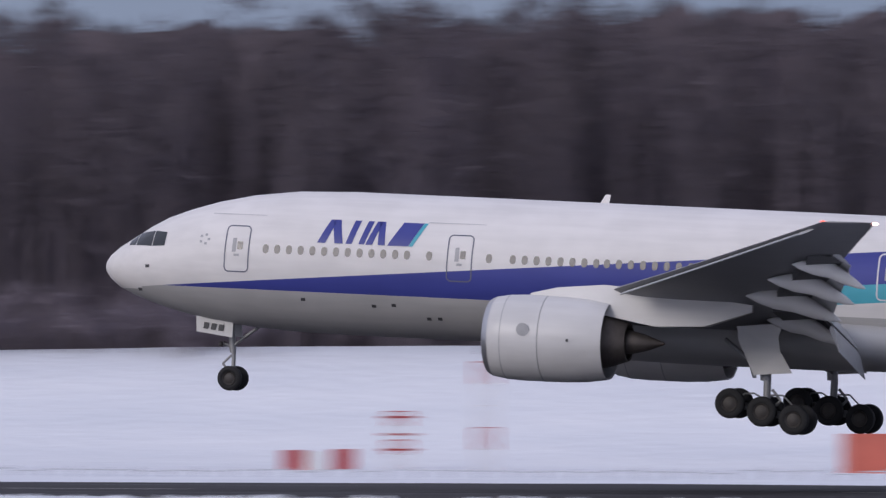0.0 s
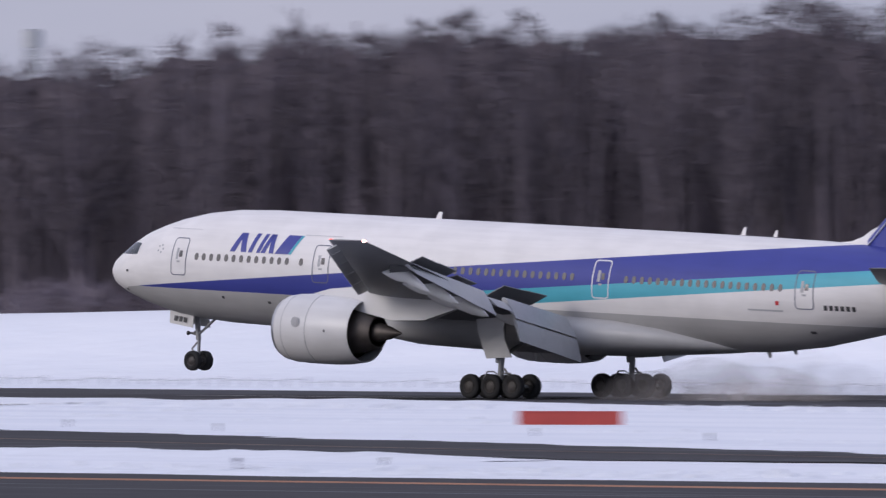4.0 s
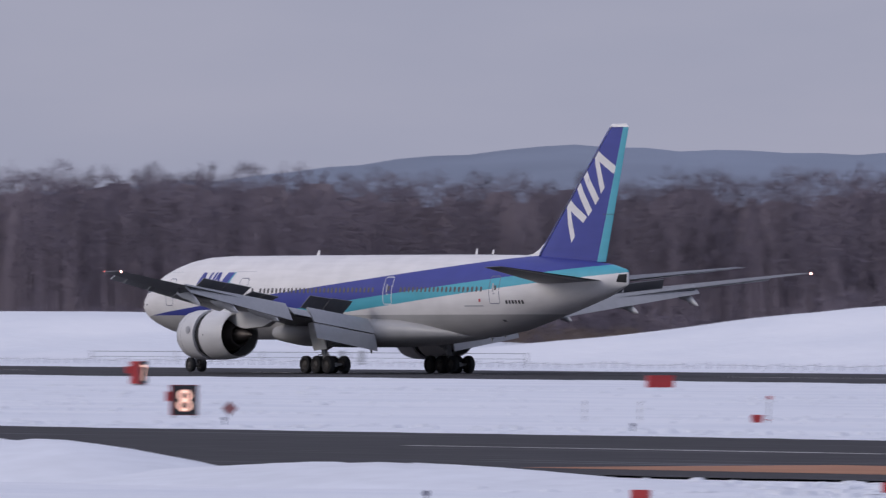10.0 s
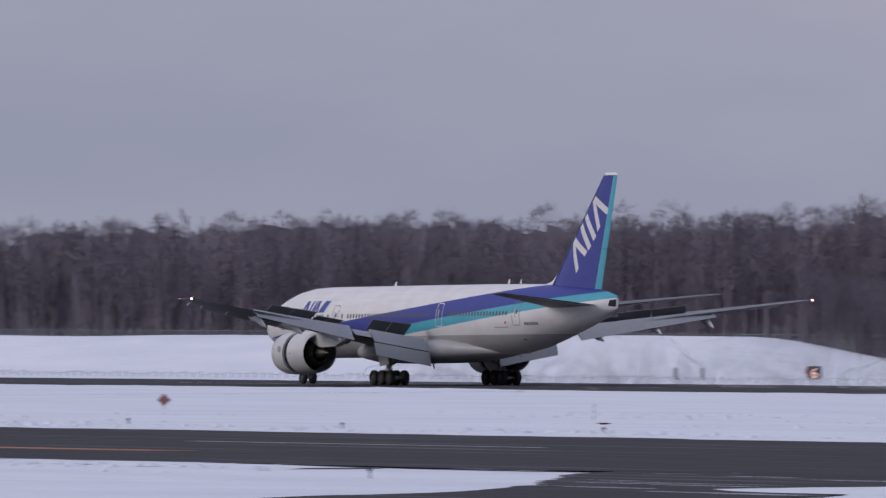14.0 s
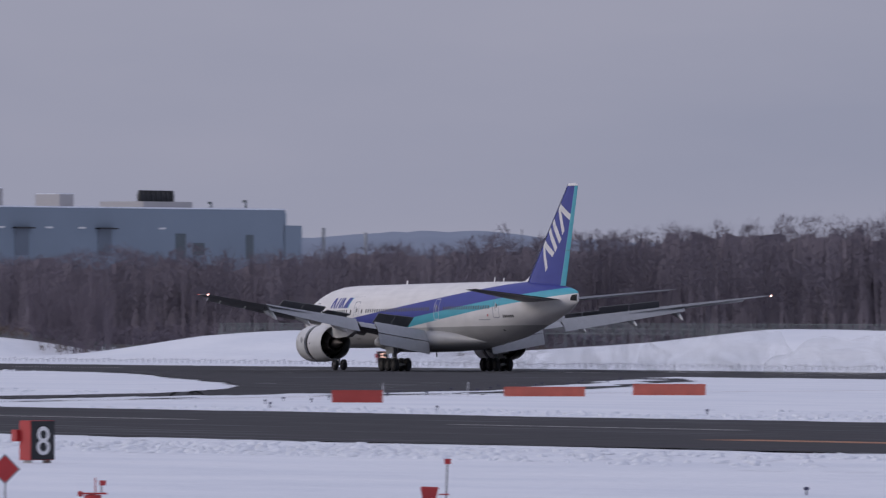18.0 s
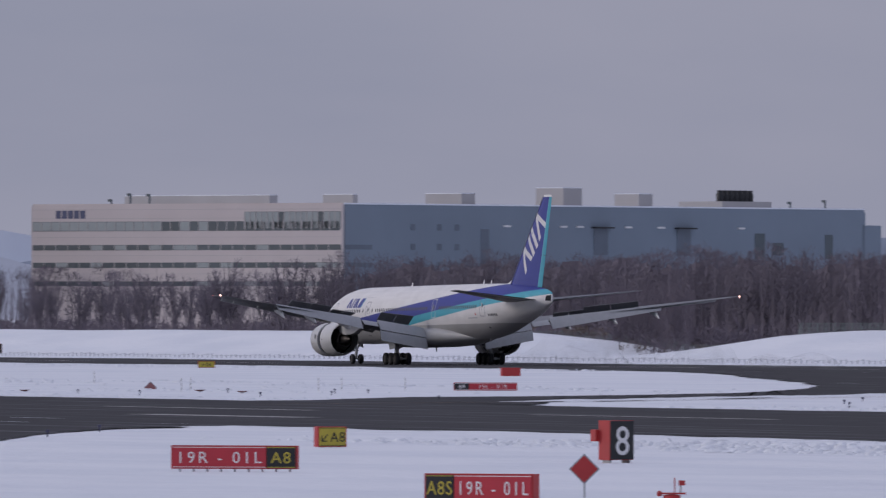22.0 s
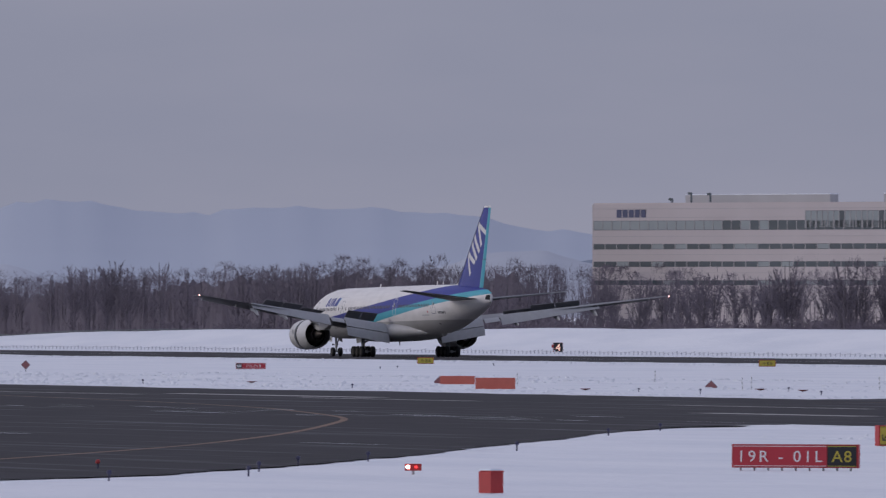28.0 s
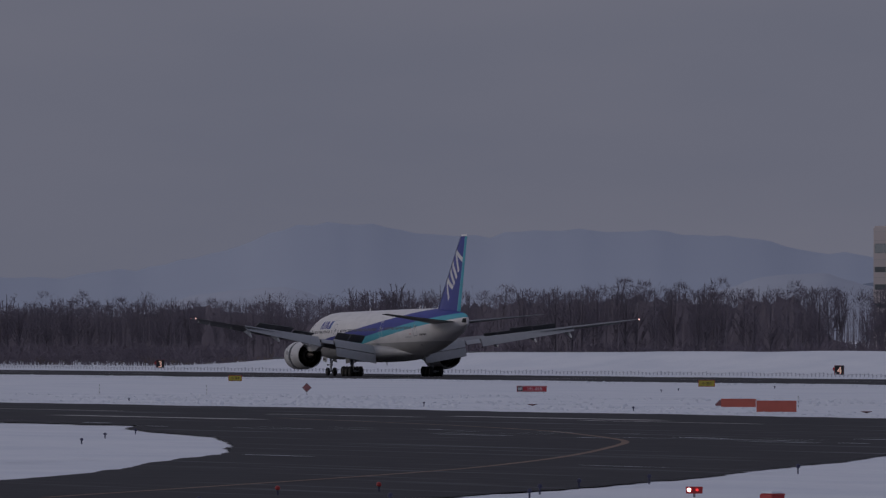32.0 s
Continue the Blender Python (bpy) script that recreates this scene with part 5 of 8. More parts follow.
# ============ woods ============
def tree_template(seed, height, spread, limbs=19, sprays=14, twig_w=0.075):
    """Vertices and triangles of one bare winter tree: tapered trunk, limbs, many fine twigs."""
    rng = np.random.default_rng(seed)
    V, F, K = [], [], []

    def limb(a, b, r0, r1, kind):
        a, b = np.array(a), np.array(b)
        d = b - a
        d = d / (np.linalg.norm(d) + 1e-9)
        u = np.cross(d, (0.31, 0.77, 0.55))
        u /= np.linalg.norm(u) + 1e-9
        w = np.cross(d, u)
        n = len(V)
        for p, r in ((a, r0), (b, r1)):
            for k in range(3):
                q = 2 * math.pi * k / 3
                V.append(p + (u * math.cos(q) + w * math.sin(q)) * r)
        for k in range(3):
            k2 = (k + 1) % 3
            F.extend([(n + k, n + k2, n + 3 + k2), (n + k, n + 3 + k2, n + 3 + k)])
            K.extend([kind, kind])

    def twig(a, b, w):
        a, b = np.array(a), np.array(b)
        n = len(V)
        s = np.array((rng.normal(), rng.normal(), 0.3 * rng.normal()))
        s *= w / (np.linalg.norm(s) + 1e-9)
        V.extend([a - s, a + s, b])
        F.append((n, n + 1, n + 2))
        K.append(0)

    bend = rng.normal(0, 0.02, 2) * height
    top = np.array((bend[0], bend[1], height * 0.92))
    mid = np.array((bend[0] * 0.3, bend[1] * 0.3, height * 0.45))
    r = 0.013 * height
    limb((0, 0, -0.4), mid, r, r * 0.7, 1)
    limb(mid, top, r * 0.7, 0.03, 1)
    for k in range(limbs):
        a, e = rng.uniform(0, 6.283), math.asin(rng.uniform(-0.55, 1.0))
        reach = rng.uniform(0.72, 1.0)
        end = np.array((bend[0] + math.cos(a) * math.cos(e) * spread * reach, bend[1] + math.sin(a) * math.cos(e) * spread * reach, height * (0.67 + 0.3 * math.sin(e) * reach)))
        u = rng.uniform(0.3, 0.62) * end[2] / height / 0.92
        base = mid * (u / 0.5) if u < 0.5 else mid + (top - mid) * ((u - 0.5) / 0.5)
        limb(base, end, r * 0.36, 0.03, 0)
        for j in range(sprays):
            w = rng.uniform(0.25, 1.0)
            p = base + (end - base) * w
            out = (end - base) / (np.linalg.norm(end - base) + 1e-9)
            q = p + (0.6 * out + np.array((rng.normal() * 0.55, rng.normal() * 0.55, rng.normal() * 0.45 + 0.3))) * (0.25 + spread * 0.16)
            twig(p, q, twig_w)
            for _ in range(2 if sprays > 9 else 1):
                p2 = p + (q - p) * rng.uniform(0.3, 0.9)
                twig(p2, p2 + np.array((rng.normal() * 0.5, rng.normal() * 0.5, rng.normal() * 0.4 + 0.2)) * (0.25 + spread * 0.13), twig_w * 0.7)
    return np.array(V), np.array(F), np.array(K)


TEMPLATES = [tree_template(100 + k, 10.0, sp, 16, 11, 0.062) for k, sp in enumerate((1.6, 2.0, 2.3, 1.5, 1.9, 2.1, 1.7))]
YOUNG = [tree_template(260 + k, 10.0, sp, 9, 7, 0.06) for k, sp in enumerate((1.5, 1.8, 2.0, 1.6))]
TUFTS = [tree_template(240 + k, 2.6, 1.5, 4, 3, 0.17) for k in range(5)]
SHRUBS = [tree_template(200 + k, 2.6, 1.3, 6, 5, 0.085) for k in range(4)]


def woods(name, places, templates, twig_mat, trunk_mat, label, seed):
    """One object of many trees, each a turned and scaled template."""
    rng = np.random.default_rng(seed)
    vs, fs, ks, n = [], [], [], 0
    for x, y, z, sc, wd in places:
        V, F, K = templates[rng.integers(len(templates))]
        a = rng.uniform(0, 6.283)
        c, s = math.cos(a), math.sin(a)
        P = np.stack([(V[:, 0] * c - V[:, 1] * s) * wd + x, (V[:, 0] * s + V[:, 1] * c) * wd + y, V[:, 2] * sc + z], -1)
        vs.append(P)
        fs.append(F + n)
        ks.append(K)
        n += len(V)
    v, f, k = np.concatenate(vs), np.concatenate(fs), np.concatenate(ks)
    me = bpy.data.meshes.new(name)
    me.vertices.add(len(v))
    me.vertices.foreach_set("co", v.astype(np.float32).ravel())
    me.loops.add(len(f) * 3)
    me.loops.foreach_set("vertex_index", f.astype(np.int32).ravel())
    me.polygons.add(len(f))
    me.polygons.foreach_set("loop_start", np.arange(0, len(f) * 3, 3, dtype=np.int32))
    me.polygons.foreach_set("material_index", k.astype(np.int32))
    me.materials.append(twig_mat)
    me.materials.append(trunk_mat)
    me.update(calc_edges=True)
    tagged(new(name, me), label, "woods", kind="stuff")


# tops of the woods, along their length: height above the field
CREST = [(100, 27.2), (-225, 26.8), (-250, 27.5), (-275, 26.6), (-308, 25.3), (-318, 23.4), (-330, 22.2), (-340, 21.8), (-350, 20.8), (-365, 21.2), (-385, 22), (-400, 23.8), (-447, 23.4), (-530, 25.9), (-552, 26.2), (-575, 25.7), (-600, 25.7), (-625, 24.2), (-645, 22.6), (-690, 19.2), (-760, 18.8), (-855, 18.6), (-950, 18.4), (-1040, 18), (-1115, 19.5), (-1220, 19.6), (-1290, 18.8), (-1400, 18.9), (-1500, 18.0), (-1580, 15.7), (-1700, 15), (-1800, 14.8), (-1825, 12.6), (-1965, 12.2), (-1990, 14.8), (-2017, 14.7), (-2102, 14.5), (-2162, 13.7), (-2193, 12.2), (-2225, 11.5), (-2258, 11.5), (-2292, 12.8), (-2326, 13.7), (-2420, 11.6), (-3400, 12.1)]
CX = np.array([p[0] for p in reversed(CREST)])
CH = np.array([p[1] for p in reversed(CREST)])
rng = np.random.default_rng(77)


def forest_places(x0, x1, step, y0, y1, rows):
    out = []
    for x in np.arange(x1, x0, step):
        for k in range(rows):
            y = y0 + (y1 - y0) * ((k + rng.random()) / rows)
            xx = x + rng.uniform(-step, step)
            z = float(ground_height(np.array(xx), np.array(y)))
            h = (float(np.interp(xx, CX, CH)) - z) * (rng.uniform(0.89, 0.97) if rng.random() < 0.85 else rng.uniform(0.97, 1.03))
            out.append((xx, y, z - 0.2, h / 10.0, h / 10.0 * rng.uniform(0.9, 1.25)))
    return out


WOODS = "dense bare winter woods of dark brown leafless trees behind the slope"
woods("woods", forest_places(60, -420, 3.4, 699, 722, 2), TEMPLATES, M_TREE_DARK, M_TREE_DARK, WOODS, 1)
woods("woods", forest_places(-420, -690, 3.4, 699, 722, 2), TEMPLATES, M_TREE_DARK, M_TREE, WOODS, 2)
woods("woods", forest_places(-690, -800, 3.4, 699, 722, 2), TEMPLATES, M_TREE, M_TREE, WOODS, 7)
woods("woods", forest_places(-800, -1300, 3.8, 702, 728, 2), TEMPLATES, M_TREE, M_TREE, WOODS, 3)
woods("woods", forest_places(-1300, -1810, 4.4, 700, 728, 2), TEMPLATES, M_TREE_HAZED, M_BARK, WOODS, 4)
woods("woods", forest_places(-1810, -1985, 7.5, 690, 765, 3), TEMPLATES, M_TREE_HAZED, M_BARK, "thin bare winter trees before the factory", 6)
woods("woods", forest_places(-1985, -2700, 5.0, 686, 740, 2), TEMPLATES, M_TREE_HAZED, M_BARK, WOODS, 5)


# a few broad old trees that stand above the rest
tall = []
for x, h, n in ((-1166, 21.2, 5), (-1118, 20.6, 4), (-1233, 20.2, 4), (-1262, 19.6, 3)):
    for _ in range(n):
        xx, y = x + rng.uniform(-9, 9), rng.uniform(722, 742)
        tall.append((xx, y, 3.0, (h - 3.0) * rng.uniform(0.9, 1.0) / 10, rng.uniform(1.5, 2.0)))
woods("tall_trees", tall, TEMPLATES, M_TREE, M_TREE, "broad bare old trees rising above the woods", 8)


def undergrowth(x0, x1, step, seed):
    """Low thicket along the edge of the woods, thinner in the gullies."""
    r = np.random.default_rng(seed)
    out = []
    for x in np.arange(x1, x0, step):
        gully = float(np.interp(x, SX, SH)) < 1.5
        for k in range(2 if gully else 4):
            xx, y = x + r.uniform(-step, step), r.uniform(690, 728)
            if gully and r.random() < 0.4:
                continue
            q = r.uniform(0.8, 1.9)
            out.append((xx, y, float(ground_height(np.array(xx), np.array(y))) - 0.3, q, q * 1.15))
    woods("undergrowth", out, SHRUBS, M_TREE, M_TREE, "dense bare undergrowth along the edge of the woods", seed)


undergrowth(60, -800, 1.5, 61)
undergrowth(-800, -1700, 1.9, 62)
undergrowth(-1700, -2700, 2.4, 63)


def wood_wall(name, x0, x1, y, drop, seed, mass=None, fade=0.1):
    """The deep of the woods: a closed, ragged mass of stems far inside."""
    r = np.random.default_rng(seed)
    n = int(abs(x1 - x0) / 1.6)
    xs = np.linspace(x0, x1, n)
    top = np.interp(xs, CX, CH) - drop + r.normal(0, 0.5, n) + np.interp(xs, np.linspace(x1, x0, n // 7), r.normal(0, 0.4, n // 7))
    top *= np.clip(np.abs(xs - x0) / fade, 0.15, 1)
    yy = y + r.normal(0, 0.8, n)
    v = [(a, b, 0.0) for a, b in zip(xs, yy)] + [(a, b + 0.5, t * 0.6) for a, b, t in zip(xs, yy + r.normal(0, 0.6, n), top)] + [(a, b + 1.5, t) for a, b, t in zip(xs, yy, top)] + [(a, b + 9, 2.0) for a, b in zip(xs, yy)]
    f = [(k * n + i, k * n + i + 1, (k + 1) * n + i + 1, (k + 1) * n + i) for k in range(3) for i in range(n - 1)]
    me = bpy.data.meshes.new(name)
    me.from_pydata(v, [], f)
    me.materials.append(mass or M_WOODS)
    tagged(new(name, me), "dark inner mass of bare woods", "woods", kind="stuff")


def stems(x0, x1, per_metre, y0, y1, seed, twig_mat):
    """Countless slender stems with upright twigs that fill the woods."""
    r = np.random.default_rng(seed)
    n = int(abs(x1 - x0) * per_metre)
    x, y = r.uniform(x1, x0, n), r.uniform(y0, y1, n)
    z = ground_height(x, y) - 0.2
    h = (np.interp(x, CX, CH) - z) * r.uniform(0.64, 0.93, n)
    w = r.uniform(0.05, 0.12, n)
    lean = r.normal(0, 0.035, (n, 2)) * h[:, None]
    base, top = np.stack([x, y, z], -1), np.stack([x + lean[:, 0], y + lean[:, 1], z + h], -1)
    off = np.stack([w, 0.3 * w, 0 * w], -1)
    tris = [np.stack([base - off, base + off, top], 1)]
    for k in range(13):
        u = r.uniform(0.35, 0.98, n)[:, None]
        a = base + (top - base) * u
        ln = r.uniform(0.6, 1.8, n)[:, None] * (1.25 - u * 0.6)
        d = np.stack([r.normal(0, 0.42, n), r.normal(0, 0.42, n), r.uniform(0.5, 1.0, n)], -1)
        s2 = np.stack([r.uniform(0.02, 0.05, n), r.uniform(-0.03, 0.03, n), 0 * w], -1)
        tris.append(np.stack([a - s2, a + s2, a + d * ln], 1))
    v = np.concatenate(tris).reshape(-1, 3)
    me = bpy.data.meshes.new("stems")
    me.vertices.add(len(v))
    me.vertices.foreach_set("co", v.astype(np.float32).ravel())
    me.loops.add(len(v))
    me.loops.foreach_set("vertex_index", np.arange(len(v), dtype=np.int32))
    me.polygons.add(len(v) // 3)
    me.polygons.foreach_set("loop_start", np.arange(0, len(v), 3, dtype=np.int32))
    me.materials.append(twig_mat)
    me.update(calc_edges=True)
    tagged(new("stems", me), "countless slender bare stems filling the woods", "woods", kind="stuff")


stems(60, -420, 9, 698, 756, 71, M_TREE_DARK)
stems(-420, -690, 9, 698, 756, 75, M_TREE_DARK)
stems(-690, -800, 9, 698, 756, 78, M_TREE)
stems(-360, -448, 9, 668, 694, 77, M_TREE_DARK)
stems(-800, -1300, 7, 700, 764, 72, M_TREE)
stems(-1300, -1815, 7, 700, 764, 76, M_TREE_HAZED)
stems(-1815, -1985, 1.2, 692, 764, 73, M_TREE_HAZED)
stems(-1985, -2700, 5, 690, 772, 74, M_TREE_HAZED)
def treetops(x0, x1, step, y0, y1, seed, twig_mat, down=1.15, wide=0.03):
    """The outermost twigs of countless rounded crowns, one beside the other along the top of the woods."""
    r = np.random.default_rng(seed)
    n, m = int(abs(x1 - x0) / step), 150
    cx, cy = r.uniform(x1, x0, n), r.uniform(y0, y1, n)
    rad = r.uniform(1.2, 2.5, n)
    lift = np.where(r.random(n) < 0.14, r.uniform(0.3, 1.1, n), -np.abs(r.normal(0, 1.1, n)))
    cz = np.interp(cx, CX, CH) + lift - down - rad
    d = r.normal(0, 1, (n, m, 3))
    d /= np.linalg.norm(d, axis=2, keepdims=True)
    d[:, :, 2] = np.where(d[:, :, 2] < -0.5, -d[:, :, 2], d[:, :, 2])
    q = r.uniform(0.25, 0.85, (n, m, 1)) ** 0.7
    a = np.stack([cx, cy, cz], -1)[:, None] + d * q * rad[:, None, None]
    b = a + (d * 0.55 + r.normal(0, 0.35, (n, m, 3)) + np.array((0, 0, 0.25))) * r.uniform(0.35, 0.8, (n, m, 1))
    s = r.normal(0, 1, (n, m, 3)) * np.array((1, 1, 0.4)) * wide
    v = np.stack([a - s, a + s, b], 2).reshape(-1, 3)
    me = bpy.data.meshes.new("treetops")
    me.vertices.add(len(v))
    me.vertices.foreach_set("co", v.astype(np.float32).ravel())
    me.loops.add(len(v))
    me.loops.foreach_set("vertex_index", np.arange(len(v), dtype=np.int32))
    me.polygons.add(len(v) // 3)
    me.polygons.foreach_set("loop_start", np.arange(0, len(v), 3, dtype=np.int32))
    me.materials.append(twig_mat)
    me.update(calc_edges=True)
    tagged(new("treetops", me), "feathery rounded tops of bare winter trees", "woods", kind="stuff")


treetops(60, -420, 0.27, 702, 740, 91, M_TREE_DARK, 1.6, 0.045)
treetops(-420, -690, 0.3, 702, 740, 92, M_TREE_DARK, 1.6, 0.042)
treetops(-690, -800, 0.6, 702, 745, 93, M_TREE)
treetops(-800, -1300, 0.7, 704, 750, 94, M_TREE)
treetops(-1300, -1810, 0.9, 704, 750, 95, M_TREE_HAZED)
treetops(-1810, -1985, 3.5, 700, 750, 96, M_TREE_HAZED)
treetops(-1985, -2700, 1.2, 700, 760, 97, M_TREE_HAZED)
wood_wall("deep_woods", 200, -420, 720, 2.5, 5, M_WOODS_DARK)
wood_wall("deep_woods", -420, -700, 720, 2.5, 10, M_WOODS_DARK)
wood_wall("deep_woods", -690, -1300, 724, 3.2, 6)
wood_wall("deep_woods", -1300, -1815, 724, 2.7, 7, M_WOODS_HAZED)
wood_wall("deep_woods", -1815, -1985, 770, 9.5, 8, M_WOODS_HAZED)
wood_wall("deep_woods", -1985, -2900, 730, 3.6, 9, M_WOODS_HAZED, 22)

# thin young trees standing before the snowy banks of the gullies
young = []
for x0, x1, n in ((-360, -440, 420), (-636, -672, 110), (-790, -834, 150), (-1112, -1178, 340), (-1452, -1474, 140), (-1576, -1602, 120)):
    for _ in range(n):
        x, y = rng.uniform(x1, x0), rng.uniform(642, 682) if x0 > -1000 else rng.uniform(676, 696)
        k = rng.uniform(0.5, 1.05)
        x *= y / 674
        young.append((x, y, float(ground_height(np.array(x), np.array(y))) - 0.1, k, k * 0.75))
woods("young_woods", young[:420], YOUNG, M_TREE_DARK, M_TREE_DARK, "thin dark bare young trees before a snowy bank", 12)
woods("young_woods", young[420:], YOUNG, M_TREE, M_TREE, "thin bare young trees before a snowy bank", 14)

# low thicket that comes down to the foot of the slope where it runs out
thicket = []
for x0, x1, y0, n in ((-2120, -2460, 664, 1000), (-1580, -1600, 674, 40), (-1454, -1472, 674, 40)):
    for _ in range(n):
        y = rng.uniform(y0, 694)
        x = rng.uniform(x1, x0) * y / 674
        k = rng.uniform(0.7, 1.7)
        thicket.append((x, y, float(ground_height(np.array(x), np.array(y))) - 0.2, k, k * 1.15))
woods("thicket", thicket, SHRUBS, M_TREE, M_TREE, "low bare thicket at the foot of the woods", 13)

# brush on the slope and in the gullies
spots = []
for x0, x1, y0, y1, n in ((-366, -440, 676, 706, 260), (-640, -672, 680, 705, 26), (-958, -1010, 680, 700, 170), (-1112, -1160, 672, 705, 90), (-1440, -1500, 672, 702, 60), (-1560, -1625, 672, 702, 60), (-2080, -2300, 660, 700, 80)):
    for _ in range(n):
        y = rng.uniform(y0, y1)
        x = rng.uniform(x1, x0) * y / 672
        k = rng.uniform(0.3, 0.85)
        spots.append((x, y, float(ground_height(np.array(x), np.array(y))) - 0.1, k, k * 1.3))
woods("brush", spots, SHRUBS, M_BRUSH, M_BRUSH, "dry brown brush on the snowy slope", 9)
tufts = []
for _ in range(4200):
    y = rng.uniform(674, 700)
    x = rng.uniform(-873, -772) * y / 672
    k = rng.uniform(0.1, 0.36)
    tufts.append((x, y, float(ground_height(np.array(x), np.array(y))) - 0.1, k, k * 1.5))
woods("dry_tufts", tufts, TUFTS, M_BRUSH, M_BRUSH, "dry brown tufts dotting a snowy bank", 10)

# ============ hills far behind ============
def ridge(name, dist, pts, material, label, seed, rough):
    """A far hill: a long closed body whose crest follows elevations seen from the field, over azimuths."""
    r = np.random.default_rng(seed)
    az = np.linspace(pts[0][0], pts[-1][0], 160)
    el = np.interp(az, [p[0] for p in pts], [p[1] for p in pts])
    wob = sum(k * np.interp(az, np.linspace(az[0], az[-1], m), r.normal(0, 1, m)) for m, k in ((22, 1.0), (60, 0.5), (160, 0.35)))
    top = CAM_HEIGHT + dist * np.tan(np.radians(el)) + wob * rough
    v = []
    for d, q in ((dist - 500, 0.0), (dist - 200, 0.55), (dist, 1.0), (dist + 250, 0.0)):
        for a, t in zip(az, top):
            v.append((-d * math.sin(radians(a)), d * math.cos(radians(a)), 4 + (t - 4) * q))
    n = len(az)
    f = [(k * n + i, k * n + i + 1, (k + 1) * n + i + 1, (k + 1) * n + i) for k in range(3) for i in range(n - 1)]
    me = bpy.data.meshes.new(name)
    me.from_pydata(v, [], f)
    me.polygons.foreach_set("use_smooth", [True] * len(me.polygons))
    me.materials.append(material)
    return structure(name, me, None, label)


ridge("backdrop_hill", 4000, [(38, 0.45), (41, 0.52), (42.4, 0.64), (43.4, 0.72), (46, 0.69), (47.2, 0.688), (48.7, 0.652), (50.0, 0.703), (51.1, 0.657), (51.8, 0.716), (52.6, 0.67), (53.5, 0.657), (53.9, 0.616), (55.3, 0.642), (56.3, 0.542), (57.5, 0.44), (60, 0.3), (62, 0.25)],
      M_HAZE_NEAR, "low wooded hills, coloured blue for distance haze", 1, 0.7)
ridge("backdrop_hill", 4300, [(61, 0.2), (64.5, 0.30), (65.5, 0.357), (66.1, 0.318), (67, 0.27), (68.5, 0.25), (70, 0.2)], M_HAZE_NEAR, "low wooded hills, coloured blue for distance haze", 2, 0.5)
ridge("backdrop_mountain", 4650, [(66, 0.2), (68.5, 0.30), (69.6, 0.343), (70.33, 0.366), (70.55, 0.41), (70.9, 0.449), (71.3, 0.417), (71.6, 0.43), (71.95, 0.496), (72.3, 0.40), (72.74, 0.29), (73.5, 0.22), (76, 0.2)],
      M_HAZE_FAR, "far mountain range, coloured pale blue for haze", 3, 1.2)
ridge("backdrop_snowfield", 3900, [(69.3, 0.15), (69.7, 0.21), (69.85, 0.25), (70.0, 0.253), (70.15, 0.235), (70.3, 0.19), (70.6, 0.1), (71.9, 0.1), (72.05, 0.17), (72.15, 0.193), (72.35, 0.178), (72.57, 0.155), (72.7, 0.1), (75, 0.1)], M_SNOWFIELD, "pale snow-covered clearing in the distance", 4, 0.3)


# ============ airfield signs and markers ============
def facing(x, y, yaw=0.0):
    """Turn about the vertical so that a front side at local -y looks towards the viewing terrace, plus a yaw."""
    return math.degrees(math.atan2(-x, y)) + yaw


def panel_sign(x, y, width, height, foot, cells, label, yaw=0, legs=9, depth=0.28, side=None):
    """A guidance sign: a box of cells (share, face, words, lettering) on short legs."""
    e = thing("airfield_sign", label, "airport sign", (x, y, 0), facing(x, y, yaw))
    x0 = -width / 2
    z0 = foot
    part("housing", Geo().box((0, depth / 2 + 0.015, z0 + height / 2), (width + 0.08, depth, height + 0.08)), side or M_RED, e, "painted metal housing")
    for share, face, words, ink in cells:
        w = width * share
        cell = part("panel", Geo().box((x0 + w / 2, 0, z0 + height / 2), (w - 0.03, 0.03, height)), face, e)
        for dz in (0.03, height - 0.03):
            part("border", Geo().box((x0 + w / 2, -0.018, z0 + dz), (w - 0.05, 0.012, 0.022)), ink, cell)
        if words is None:
            for k in range(4):
                part("lettering_bar", Geo().box((x0 + w * (0.2 + 0.2 * k), -0.022, z0 + height / 2), (w * 0.12, 0.01, height * 0.5)), ink, cell)
        else:
            me = text_mesh("lettering", words, height * 0.76, ink, 0.006, "CENTER", 1.3 if " - " in words else 1.12)
            wide = max(v.co.x for v in me.vertices) - min(v.co.x for v in me.vertices)
            k = min(w * 0.88 / wide, 1.05)
            for v in me.vertices:
                v.co.x *= k
            for glyph in letters_of(me):
                part("letter", glyph, None, cell).matrix_basis = pose(x0 + w / 2, -0.024, z0 + height * 0.23)
        x0 += w
    for k in range(legs):
        part("leg", Geo().box((-width / 2 + width * (k + 0.5) / legs, depth / 2, foot / 2 - 0.1), (0.06, 0.06, foot + 0.2)), M_GALV, e)
    return e


